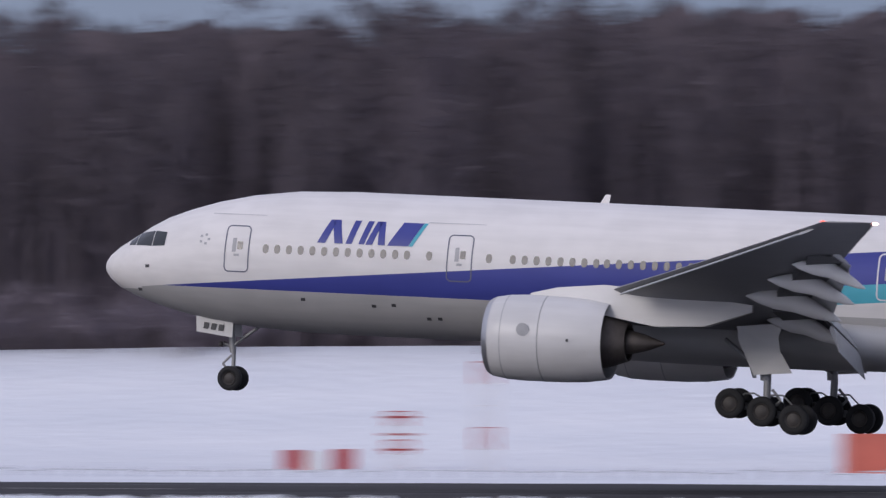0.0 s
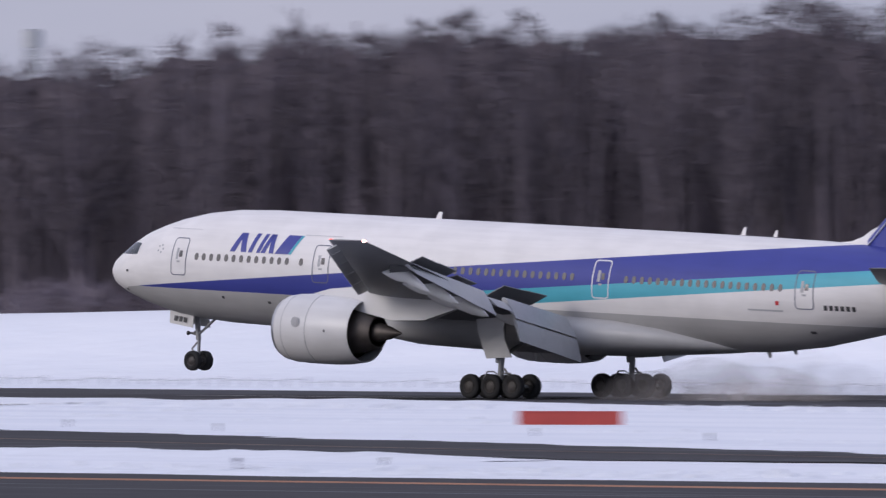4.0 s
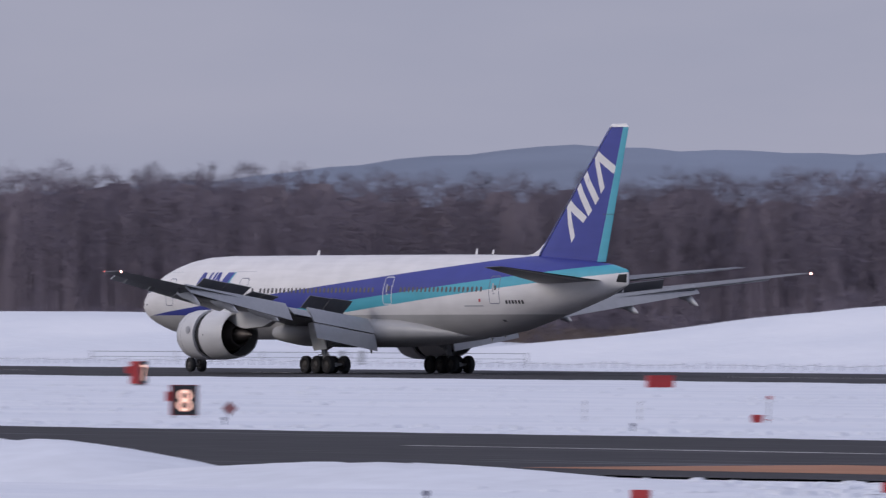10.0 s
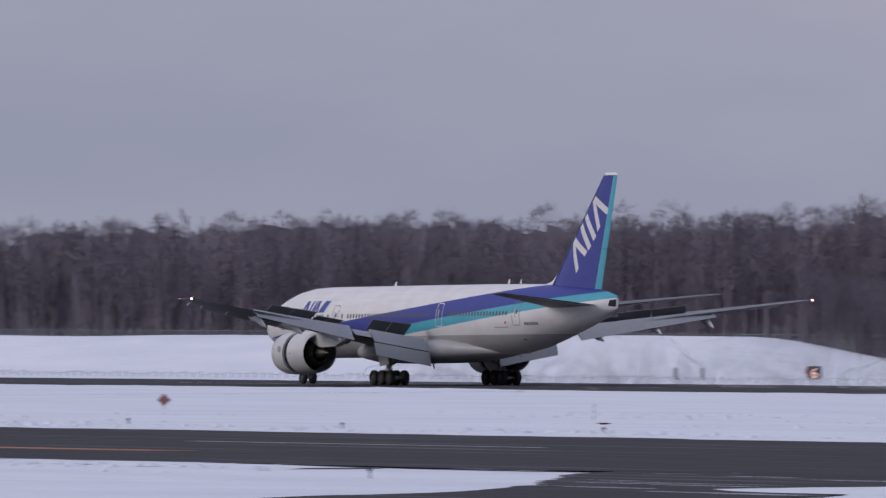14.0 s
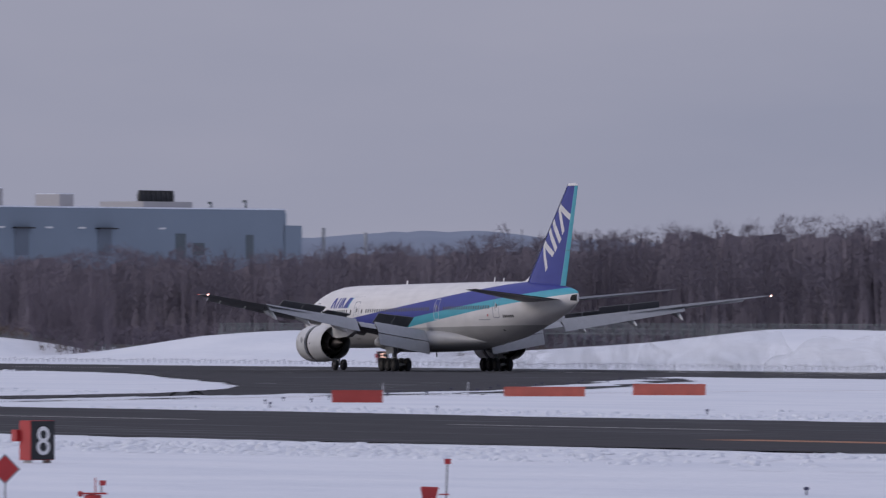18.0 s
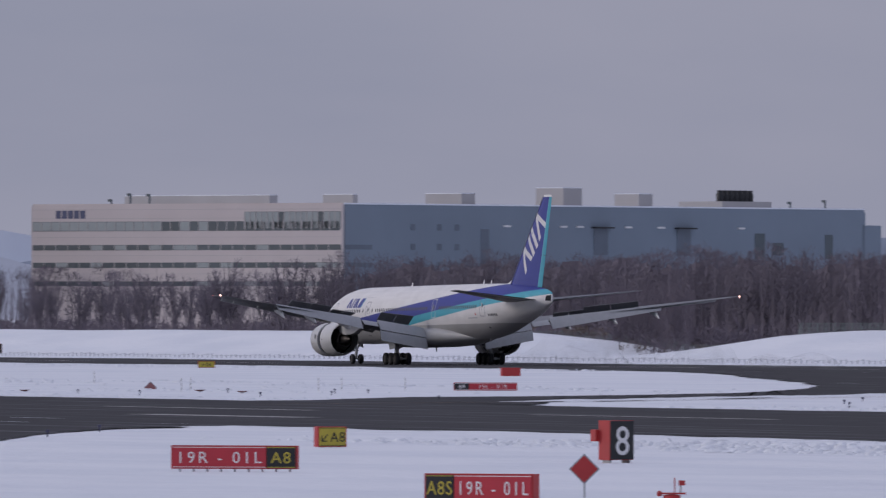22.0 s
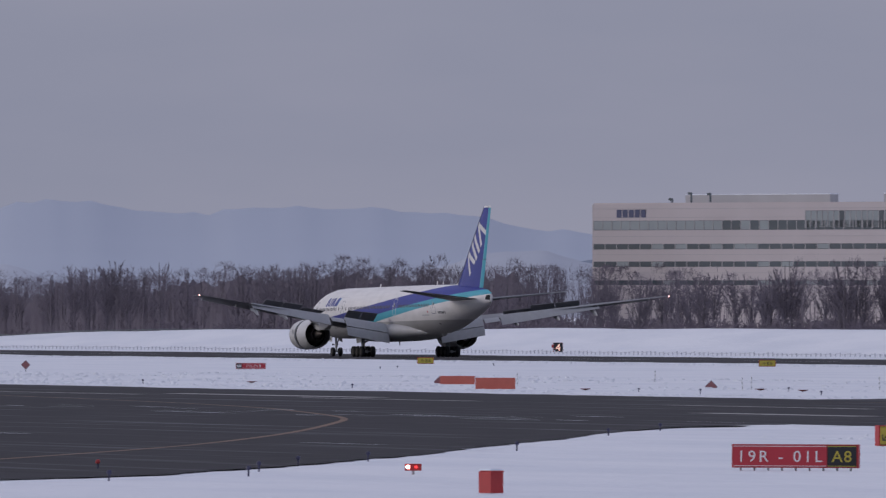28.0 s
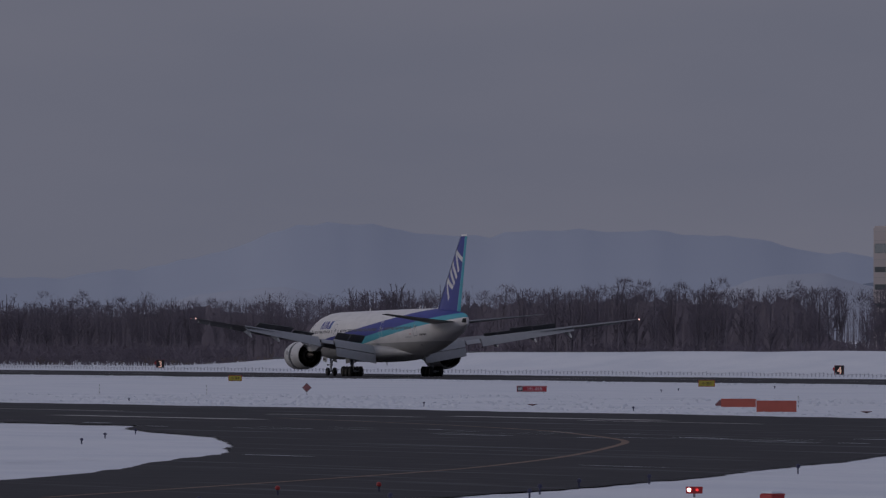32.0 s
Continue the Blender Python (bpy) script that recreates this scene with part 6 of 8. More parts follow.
panel_sign(-447, 173.5, 4.55, 0.76, 0.13, ((0.76, M_SIGN_RED, "19R - 01L", M_TEXT_WHITE), (0.24, M_SIGN_BLACK, "A8", M_SIGN_YELLOW)), "red and black holding sign reading 19R-01L A8, on short legs", -14)
panel_sign(-369, 151, 3.45, 0.76, 0.1, ((0.27, M_SIGN_BLACK, "A8S", M_SIGN_YELLOW), (0.73, M_SIGN_RED, "19R - 01L", M_TEXT_WHITE)), "black and red holding sign reading A8S 19R-01L, in snow", -24, 7, 0.45)
panel_sign(-527, 209, 1.2, 0.78, 0.05, ((1.0, M_SIGN_YELLOW, "↙A8", M_SIGN_BLACK),), "yellow direction sign with a black arrow and A8", 20, 3, 0.5)
panel_sign(-909, 372.5, 4.55, 0.5, 0.05, ((0.24, M_SIGN_BLACK, "B8", M_TEXT_WHITE), (0.76, M_SIGN_RED, "19L - 01R", M_TEXT_WHITE)), "black and red sign reading B8 19L-01R, half sunk in snow", 0, 7)
panel_sign(-1227, 420, 2.8, 0.5, 0.08, ((0.2, M_SIGN_BLACK, None, M_TEXT_WHITE), (0.8, M_SIGN_RED, "19L-01R", M_TEXT_WHITE)), "small red sign reading 19L-01R, standing in snow", 0, 5)
panel_sign(-426, 389.7, 4.3, 0.45, 0.05, ((0.24, M_SIGN_BLACK, None, M_SIGN_YELLOW), (0.76, M_SIGN_RED, None, M_TEXT_WHITE)), "long black and red sign with worn bars, sunk in snow", 0, 6)
panel_sign(-1352, 482.5, 1.7, 0.62, 0.06, ((1.0, M_SIGN_YELLOW, "←B4", M_SIGN_BLACK),), "small yellow direction sign reading B4 by the far runway", 0, 3)
panel_sign(-1287, 496.5, 1.65, 0.6, 0.06, ((1.0, M_SIGN_YELLOW, "←B6", M_SIGN_BLACK),), "small yellow direction sign reading B6 by the far runway", 0, 3)
panel_sign(-1507, 479, 1.5, 0.58, 0.06, ((1.0, M_SIGN_YELLOW, "←B4", M_SIGN_BLACK),), "small yellow direction sign reading B4 by the far runway", 0, 3)


def distance_marker(x, y, figure, ink, label, yaw=0, w=1.25, h=1.42, foot=0.1, group="distance markers"):
    """A box-shaped board with one large figure."""
    e = thing("distance_marker", label, "runway marker", (x, y, 0), facing(x, y, yaw), group)
    part("cabinet", Geo().box((0, 0.32, foot + h / 2), (w, 0.6, h)), M_RED, e, "red metal cabinet")
    face = part("face", Geo().box((0, -0.002, foot + h / 2), (w - 0.04, 0.03, h - 0.04)), M_SIGN_BLACK, e, "black face plate")
    me = text_mesh("figure", figure, h * 1.05, ink, 0.012, "CENTER")
    t = part("figure", me, None, face)
    t.matrix_basis = pose(0, -0.03, foot + h * 0.13)
    part("control_box", Geo().box((-w / 2 - 0.02, 0.75, foot + h * 0.62), (0.3, 0.28, 0.45)), M_RED, e)
    for k in (-1, 1):
        part("leg", Geo().box((k * w * 0.4, 0.3, foot / 2 - 0.1), (0.07, 0.4, foot + 0.2)), M_GALV, e)


distance_marker(-527, 344, "8", M_GLOW_AMBER, "black distance board with a glowing figure 8 in the snow", 6)
distance_marker(-470, 198.2, "8", M_TEXT_WHITE, "red box with a black face and a white figure 8", 44, 1.25, 1.5, 0.1)
distance_marker(-719.5, 466.5, "7", M_GLOW_AMBER, "red distance board with a glowing figure seen edge-on", 66)
for x, fig in ((-485.7, "8"), (-793.2, "7"), (-1394.5, "5"), (-1711.8, "4"), (-2021, "3"), (-1098.6, "6")):
    distance_marker(x, 630, fig, M_GLOW_AMBER, "dark distance board with a glowing figure %s beyond the runway" % fig, 4, 1.3, 1.3)


def painted_cover(x, y, w, h, material, label, yaw=0, depth=0.5, cap=False, legs=True):
    """A painted metal cover or the back of a long sign: box with ribs, lip and feet."""
    e = thing("painted_cover", label, "equipment cover", (x, y, 0), facing(x, y, yaw))
    g = Geo()
    g.ring_loft([[(-w / 2, -depth / 2, 0.0), (w / 2, -depth / 2, 0.0), (w / 2, depth / 2, 0.0), (-w / 2, depth / 2, 0.0)], [(-w / 2, -depth / 2, h - 0.04), (w / 2, -depth / 2, h - 0.04), (w / 2, depth / 2, h - 0.04), (-w / 2, depth / 2, h - 0.04)],
                 [(-w / 2 + 0.04, -depth / 2 + 0.04, h), (w / 2 - 0.04, -depth / 2 + 0.04, h), (w / 2 - 0.04, depth / 2 - 0.04, h), (-w / 2 + 0.04, depth / 2 - 0.04, h)]])
    part("body", g, material, e)
    n = max(1, int(w / 1.1))
    for k in range(1, n):
        part("rib", Geo().box((-w / 2 + w * k / n, -depth / 2 - 0.012, h * 0.5), (0.05, 0.02, h * 0.92)), material, e)
    part("top_lip", Geo().box((0, -depth / 2 - 0.015, h - 0.03), (w + 0.02, 0.02, 0.05)), material, e)
    if cap:
        part("snow_cap", Geo().ring_loft([[(-w / 2, -depth / 2, h), (w / 2, -depth / 2, h), (w / 2, depth / 2, h), (-w / 2, depth / 2, h)], [(-w / 2 + 0.06, -depth / 2 + 0.06, h + 0.06), (w / 2 - 0.06, -depth / 2 + 0.06, h + 0.06), (w / 2 - 0.06, depth / 2 - 0.06, h + 0.06), (-w / 2 + 0.06, depth / 2 - 0.06, h + 0.06)]]), M_SNOW, e, "thin cap of snow")
    return e


for x, y, w, h, lab in ((-245, 404, 4.4, 0.85, "long red sign back standing in the snow"), (-361.6, 444.7, 4.4, 0.58, "long red sign back sunk in the snow"), (-367.7, 339.5, 4.05, 0.9, "long orange sign back standing in the snow"),
                        (-784, 352.4, 3.25, 0.79, "long red sign back by the taxiway"), (-840.6, 392, 5.6, 0.66, "long orange sign back by the taxiway"), (-851, 406.5, 5.1, 0.79, "long orange sign back by the taxiway"),
                        (-918, 333, 2.9, 0.82, "orange sign back by the runway edge"), (-979, 352, 2.7, 0.64, "orange sign back half sunk in snow")):
    painted_cover(x, y, w, h, M_BOARD_RED if "red" in lab else M_ORANGE, lab, 0, 0.3)
for x, y, w, h, cap, lab in ((-436, 374, 1.0, 0.7, False, "red metal equipment box in the snow"), (-690, 486, 1.6, 0.76, False, "red metal equipment box beside the far runway"), (-1119, 461, 1.7, 0.76, False, "red metal equipment box beside the far runway"),
                             (-598.3, 363, 0.5, 0.5, False, "small red metal box in the snow"), (-440, 367.6, 0.5, 0.3, False, "small red metal box in the snow"),
                             (-154, 415, 1.0, 1.1, False, "red metal equipment box in the snow"), (-233.7, 651.7, 1.0, 1.1, False, "red metal box beyond the runway")):
    painted_cover(x, y, w, h, M_RED, lab, 12, 0.7, cap)
painted_cover(-393.5, 142.6, 0.54, 0.7, M_RED, "dark red metal box with snow on its lid", 44, 0.54, True)
painted_cover(-203.5, 649.5, 4.7, 2.0, M_ORANGE, "large orange equipment cabin beyond the runway", 8, 2.2)
e = painted_cover(-236, 650.5, 1.0, 1.05, M_RED, "red and white equipment box beyond the runway", 8, 0.8)
part("white_end", Geo().box((0.98, 0, 0.5), (0.95, 0.75, 0.95)), M_FRAME_WHITE, e, "white end of the box")


def approach_unit(x, y, w, label):
    """A glide light unit: a long low red box on two legs, with a lens slot."""
    e = thing("glide_light", label, "runway light", (x, y, 0), facing(x, y, 25), "glide lights")
    part("body", Geo().box((0, 0, 0.36), (w, 0.5, 0.26)), M_RED, e)
    part("visor", Geo().box((0, -0.3, 0.47), (w + 0.06, 0.2, 0.03)), M_RED, e)
    part("lens", Geo().box((0, -0.26, 0.36), (w * 0.8, 0.02, 0.12)), M_SIGN_BLACK, e)
    for k in (-1, 1):
        part("leg", Geo().box((k * w * 0.35, 0, 0.1), (0.06, 0.06, 0.3)), M_GALV, e)


for x, y in ((-267.5, 471), (-267, 480), (-266.8, 488.5), (-260, 458), (-242, 430.5), (-236.5, 420)):
    approach_unit(x, y, 0.95, "low red glide slope light unit in the snow")


def diamond_board(x, y, size, lift, label):
    e = thing("diamond_board", label, "marker board", (x, y, 0), facing(x, y, -6), "diamond boards")
    r = size / math.sqrt(2) * 1.0
    c = lift + r
    part("board", Geo().prism([(0, 0, c - r), (r, 0, c), (0, 0, c + r), (-r, 0, c)], (0, -1, 0), 0.03), M_GALV, e, "grey metal board edge")
    q = r * 0.88
    part("face", Geo().prism([(0, -0.032, c - q), (q, -0.032, c), (0, -0.032, c + q), (-q, -0.032, c)], (0, -1, 0), 0.008), M_RED if y < 200 else M_FADED, e, "dark red face" if lift > 0 else "faded greyish red face")
    part("post", Geo().rod((0, 0.03, -0.2), (0, 0.03, c), 0.03, k=8), M_GALV, e)


for x, y, s, lift in ((-530, 348.5, 0.52, 0.02), (-760.6, 388.6, 0.6, 0.15), (-380, 159, 0.67, 0.42), (-1176, 380.7, 0.64, 0.2), (-422.7, 368.2, 0.62, -0.3), (-932, 355.1, 0.7, -0.42), (-999.7, 357.9, 0.6, -0.36)):
    diamond_board(x, y, s, lift, "dark red diamond board on a post in snow" if lift > 0 else "dark red diamond board half sunk in snow")


def edge_lamp(x, y, h, material, label):
    e = thing("edge_lamp", label, "runway light", (x, y, 0), 0, "edge lamps")
    part("stem", Geo().rod((0, 0, -0.1), (0, 0, h * 0.6), 0.035, k=8), M_POST_DARK, e)
    part("lamp_head", Geo().turned((0, 0, h * 0.55), (0, 0, h), [(0, 0.03), (h * 0.08, 0.085), (h * 0.28, 0.09), (h * 0.4, 0.07), (h * 0.46, 0.01)], 10), material, e, "", True)


for x, y, h in ((-435.8, 149.1, 0.36), (-449, 154, 0.36), (-465, 161, 0.36), (-480, 169, 0.36), (-512.4, 186.8, 0.4), (-574.3, 213.8, 0.34), (-600, 226, 0.34), (-425, 140.5, 0.36), (-416, 131, 0.36), (-720, 223, 0.3), (-690, 212, 0.3), (-655, 200, 0.3), (-428, 227, 0.38), (-273, 208, 0.36), (-274.5, 218, 0.34), (-380, 186.3, 0.25), (-340, 205, 0.36), (-305, 207, 0.36), (-892.4, 345.9, 0.3), (-849.9, 331.8, 0.3), (-861, 341.4, 0.3), (-885.4, 351.3, 0.3), (-879, 351.3, 0.3), (-887, 332.5, 0.26), (-1234, 435.7, 0.24), (-1258, 446, 0.24), (-1310, 475, 0.24)):
    edge_lamp(x, y, h, M_POST_DARK, "short dark blue taxiway lamp in the snow")
for k in range(46):
    x = 60 - k * 31
    if -1230 < x < -735 and k % 2:
        continue
    edge_lamp(x, 329 + 2.5 * math.sin(k * 1.7), 0.32, M_POST_DARK, "short dark runway edge lamp in the snow")
for k in range(24):
    u = k / 23
    edge_lamp(-775 - 265 * u, 342 + 152 * u + 2 * math.sin(k * 2.1), 0.26, M_POST_DARK, "short dark taxiway lamp in the snow")
for x, y in ((-371, 423), (-356.4, 415.6), (-335.5, 410.4), (-320, 402), (-280, 334.8), (-410, 447), (-250, 333), (-215, 332)):
    edge_lamp(x, y, 0.3, M_GALV, "short grey lamp dusted with snow")
for x, y in ((-445, 143), (-455, 150)):
    edge_lamp(x, y, 0.36, M_RED, "short red taxiway lamp in the snow")


def stop_lamp(x, y, label):
    """A low flat red lamp unit with two lit lenses."""
    e = thing("guard_lamp", label, "runway light", (x, y, 0), facing(x, y, 0))
    part("body", Geo().box((0, 0.1, 0.24), (0.58, 0.25, 0.24)), M_RED, e)
    part("lens", Geo().turned((-0.18, -0.02, 0.25), (-0.18, -0.06, 0.25), [(0, 0.07), (0.03, 0.065), (0.04, 0.01)], 12), M_GLOW_LENS, e, "bright lit lens")
    part("lens", Geo().turned((0.1, -0.02, 0.25), (0.1, -0.06, 0.25), [(0, 0.05), (0.03, 0.045), (0.04, 0.01)], 12), M_GLOW_RED, e, "red lit lens")
    part("stem", Geo().rod((0, 0.1, -0.1), (0, 0.1, 0.14), 0.04, k=8), M_GALV, e)


M_GLOW_LENS = glow("lit_lens", (1.0, 0.75, 0.68), 9)
stop_lamp(-439.5, 156.4, "red runway guard lamp with lit lenses in the snow")


def beacon_post(x, y, label):
    """A thin post with a small red lamp on top, beside a red wedge-shaped housing."""
    e = thing("lamp_post", label, "runway light", (x, y, 0), facing(x, y, 0), "approach lamp posts")
    part("post", Geo().rod((0, 0, -0.2), (0.05, 0, 1.05), 0.03, k=8), M_STRUT, e)
    part("lamp_box", Geo().box((0.06, -0.02, 1.13), (0.2, 0.2, 0.16)), M_RED, e, "red lamp housing")
    part("foot_box", Geo().ring_loft([[(-0.72, -0.18, 0.0), (-0.3, -0.18, 0.0), (-0.3, 0.18, 0.0), (-0.72, 0.18, 0.0)], [(-0.78, -0.2, 0.3), (-0.22, -0.2, 0.3), (-0.22, 0.2, 0.3), (-0.78, 0.2, 0.3)], [(-0.74, -0.18, 0.36), (-0.24, -0.18, 0.34), (-0.24, 0.18, 0.34), (-0.74, 0.18, 0.36)]]), M_RED, e, "red wedge-shaped housing")
    part("cable_clamp", Geo().box((-0.05, -0.05, 0.12), (0.3, 0.06, 0.04)), M_RED, e)


def tray_lamp(x, y, label):
    """A flat red tray on a drum, with a stem lamp and a thin whip."""
    e = thing("approach_lamp", label, "runway light", (x, y, 0), facing(x, y, 0), "tray lamps")
    part("drum", Geo().turned((0, 0, -0.15), (0, 0, 0.2), [(0, 0.26), (0.3, 0.26), (0.32, 0.1)], 16, True), M_RED, e, "", True)
    part("tray", Geo().box((0, 0, 0.2), (0.85, 0.4, 0.05)), M_RED, e)
    part("stem", Geo().rod((0.26, 0, 0.2), (0.26, 0, 0.5), 0.025, k=8), M_STRUT, e)
    part("lamp_box", Geo().box((0.3, -0.02, 0.52), (0.2, 0.18, 0.15)), M_RED, e, "red lamp housing")
    part("whip", Geo().rod((0.08, 0, 0.2), (0.08, 0, 0.68), 0.02, k=6), M_RED, e)
    part("side_lamp", Geo().turned((-0.38, 0, 0.1), (-0.38, 0, 0.3), [(0, 0.02), (0.03, 0.08), (0.14, 0.08), (0.18, 0.02)], 10), M_RED, e, "", True)


def box_lamp(x, y, label):
    """A red lamp box on a short stem over a wide red housing with a dark window."""
    e = thing("box_lamp", label, "runway light", (x, y, 0), facing(x, y, -15), "box lamps")
    part("stem", Geo().rod((0, 0, -0.2), (0, 0, 0.75), 0.04, k=8), M_STRUT, e)
    part("lamp_box", Geo().box((0, -0.02, 0.86), (0.42, 0.3, 0.26)), M_RED, e, "red lamp housing")
    body = part("housing", Geo().ring_loft([[(-0.45, -0.22, 0.0), (0.35, -0.22, 0.0), (0.35, 0.22, 0.0), (-0.45, 0.22, 0.0)], [(-0.5, -0.22, 0.36), (0.66, -0.22, 0.36), (0.66, 0.22, 0.36), (-0.5, 0.22, 0.36)], [(-0.42, -0.2, 0.42), (0.6, -0.2, 0.42), (0.6, 0.2, 0.42), (-0.42, 0.2, 0.42)]]), M_RED, e, "red wedge-shaped housing")
    part("dark_window", Geo().box((0.38, -0.23, 0.28), (0.44, 0.02, 0.17)), M_SIGN_BLACK, body)


def leaning_post(x, y, label):
    """A white post with a red foot and a red box on top, with a leaning stay."""
    e = thing("marker_post", label, "runway marker", (x, y, 0), facing(x, y, -10))
    part("post", Geo().rod((0, 0, 0.5), (-0.1, 0, 1.15), 0.08, k=8), M_FRAME_WHITE, e, "white upper post")
    part("foot", Geo().rod((0.03, 0, -0.2), (0, 0, 0.5), 0.09, k=8), M_RED, e, "red lower post")
    part("stay", Geo().rod((0.3, 0, -0.2), (0.02, 0, 0.5), 0.05, k=8), M_RED, e)
    part("box", Geo().ring_loft([[(-0.3, -0.15, 1.12), (0.06, -0.15, 1.12), (0.06, 0.15, 1.12), (-0.3, 0.15, 1.12)], [(-0.32, -0.15, 1.3), (0.12, -0.15, 1.36), (0.12, 0.15, 1.36), (-0.32, 0.15, 1.3)]]), M_ORANGE, e, "orange-red box")


for x, y in ((-267, 187.5), (-274.5, 200.5)):
    box_lamp(x, y, "red lamp box over a wide red housing")
leaning_post(-262, 200, "leaning red and white post with an orange box")
for x, y in ((-375.5, 160),):
    tray_lamp(x, y, "flat red lamp tray with a small stem lamp")
for x, y in ((-376, 172), (-494.8, 354.5)):
    beacon_post(x, y, "thin post with a red lamp and foot box in snow")


def snow_stake(x, y, h):
    e = thing("snow_stake", "thin dark and white snow stake", "stake", (x, y, 0), 0, "snow stakes")
    part("pole", Geo().rod((0, 0, -0.2), (0, 0, h), 0.035, k=6), M_FRAME_WHITE, e)
    for k in range(3):
        part("band", Geo().rod((0, 0, h * (0.12 + 0.33 * k)), (0, 0, h * (0.27 + 0.33 * k)), 0.04, k=6), M_GREYMARK, e)


for x, y in ((-463, 393), (-461, 396.4), (-500, 348), (-498.5, 350), (-665, 367), (-1180, 362), (-1160, 366), (-830, 375), (-838, 385), (-1010, 380), (-960, 350), (-899, 344.9), (-912, 350.6), (-904.7, 357.7), (-911, 362), (-911, 367)):
    snow_stake(x, y, 0.98)


def dish_lamp(x, y):
    e = thing("inset_lamp", "low dark maroon dish-shaped lamp in the snow", "runway light", (x, y, 0), 0, "inset lamps")
    part("dish", Geo().turned((0, 0, 0.02), (0, 0, 0.4), [(0, 0.1), (0.05, 0.25), (0.09, 0.40), (0.115, 0.38), (0.1, 0.05)], 16), M_MAROON, e, "", True)
    part("stem", Geo().rod((0, 0, -0.1), (0, 0, 0.1), 0.05, k=8), M_GALV, e)


for x, y in ((-902.7, 334.3), (-996, 341), (-455, 352), (-636.5, 351.9), (-899, 346.3), (-886, 344.5)):
    dish_lamp(x, y)


# ============ masts ============
def lattice(parent, w, h, bands, r=0.045, x=0, y=0, z0=0):
    """A four-legged lattice mast in coloured bands: each band is a part."""
    n = len(bands)
    for k, m in enumerate(bands):
        za, zb = z0 + h * k / n, z0 + h * (k + 1) / n
        for sx, sy in ((-1, -1), (1, -1), (1, 1), (-1, 1)):
            part("leg", Geo().rod((x + sx * w / 2, y + sy * w / 2, za), (x + sx * w / 2, y + sy * w / 2, zb), r, k=5), m, parent)
        g = Geo()
        m2 = max(1, int((zb - za) / (w * 0.8)))
        for j in range(m2):
            a, b = za + (zb - za) * j / m2, za + (zb - za) * (j + 1) / m2
            for (sx, sy), (tx, ty) in (((-1, -1), (1, -1)), ((1, -1), (1, 1)), ((1, 1), (-1, 1)), ((-1, 1), (-1, -1))):
                g.rod((x + sx * w / 2, y + sy * w / 2, a), (x + tx * w / 2, y + ty * w / 2, b), r * 0.6, k=4)
                g.rod((x + sx * w / 2, y + sy * w / 2, b), (x + tx * w / 2, y + ty * w / 2, b), r * 0.6, k=4)
        tagged(part("bracing", g, m, parent), kind="stuff")


M_BAND_RED = mat("mast_red", (0.43, 0.065, 0.06), 0.55, 0, 0.15, 2)
M_BAND_WHITE = mat("mast_white", (0.72, 0.71, 0.72), 0.55, 0, 0.12, 2)
e = thing("antenna_mast", "tall red and white lattice antenna mast with three aerial boxes", "antenna mast", (-212, 431, 0), facing(-212, 431, 10))
lattice(e, 0.5, 17.6, [M_BAND_WHITE, M_BAND_WHITE, M_BAND_RED, M_BAND_WHITE, M_BAND_RED, M_BAND_WHITE, M_BAND_RED], 0.06)
part("top_spike", Geo().box((0, 0, 17.9), (0.3, 0.3, 0.6)), M_BAND_WHITE, e)
for z in (13.5, 8.0, 3.5):
    box = part("aerial_box", Geo().box((0.95, -0.3, z), (1.0, 1.3, 1.0)), M_BAND_WHITE, e, "white aerial reflector box")
    for dz in (-0.66, 0.66):
        part("red_bar", Geo().box((0.75, -0.35, z + dz), (1.5, 1.4, 0.16)), M_BAND_RED, box)
    part("horn", Geo().rod((-0.1, -0.4, z), (0.5, -0.4, z), 0.12, 0.42, 10), M_BAND_RED, box)
part("platform", Geo().box((0, 0, 12.2), (1.3, 1.1, 0.25)).box((0, 0, 12.6), (1.25, 1.05, 0.06)), M_GALV, e)

e = thing("equipment_shelter", "white equipment shelter painted with red checker squares, snow around it", "shelter", (-217, 431, 0), facing(-217, 431, 4))
part("body", Geo().box((0, 1.2, 1.2), (7.0, 2.4, 2.4)), M_BAND_WHITE, e, "white shelter walls")
for i in range(8):
    for j in range(3):
        if (i + j) % 2 == 0:
            part("red_square", Geo().box((-3.06 + i * 0.875, -0.012, 0.41 + j * 0.8), (0.875, 0.02, 0.8)), M_BAND_RED, e)
for i in (-2.6, 0.4, 3.0):
    part("roof_vent", Geo().turned((i, 1.2, 2.4), (i, 1.2, 2.9), [(0, 0.2), (0.2, 0.2), (0.22, 0.32), (0.34, 0.3), (0.4, 0.02)], 12), M_GREYMARK, e)
part("roof_edge", Geo().box((0, 1.2, 2.43), (7.1, 2.5, 0.06)), M_FRAME_WHITE, e)

e = thing("monitor_pole", "slim red and white pole with small boxes", "pole", (-205.5, 431, 0), facing(-205.5, 431))
lattice(e, 0.28, 5.6, [M_BAND_WHITE, M_BAND_RED, M_BAND_WHITE, M_BAND_RED], 0.045)
for z in (1.6, 3.2):
    part("box", Geo().box((0, -0.3, z), (0.6, 0.3, 0.35)), M_BAND_WHITE, e)

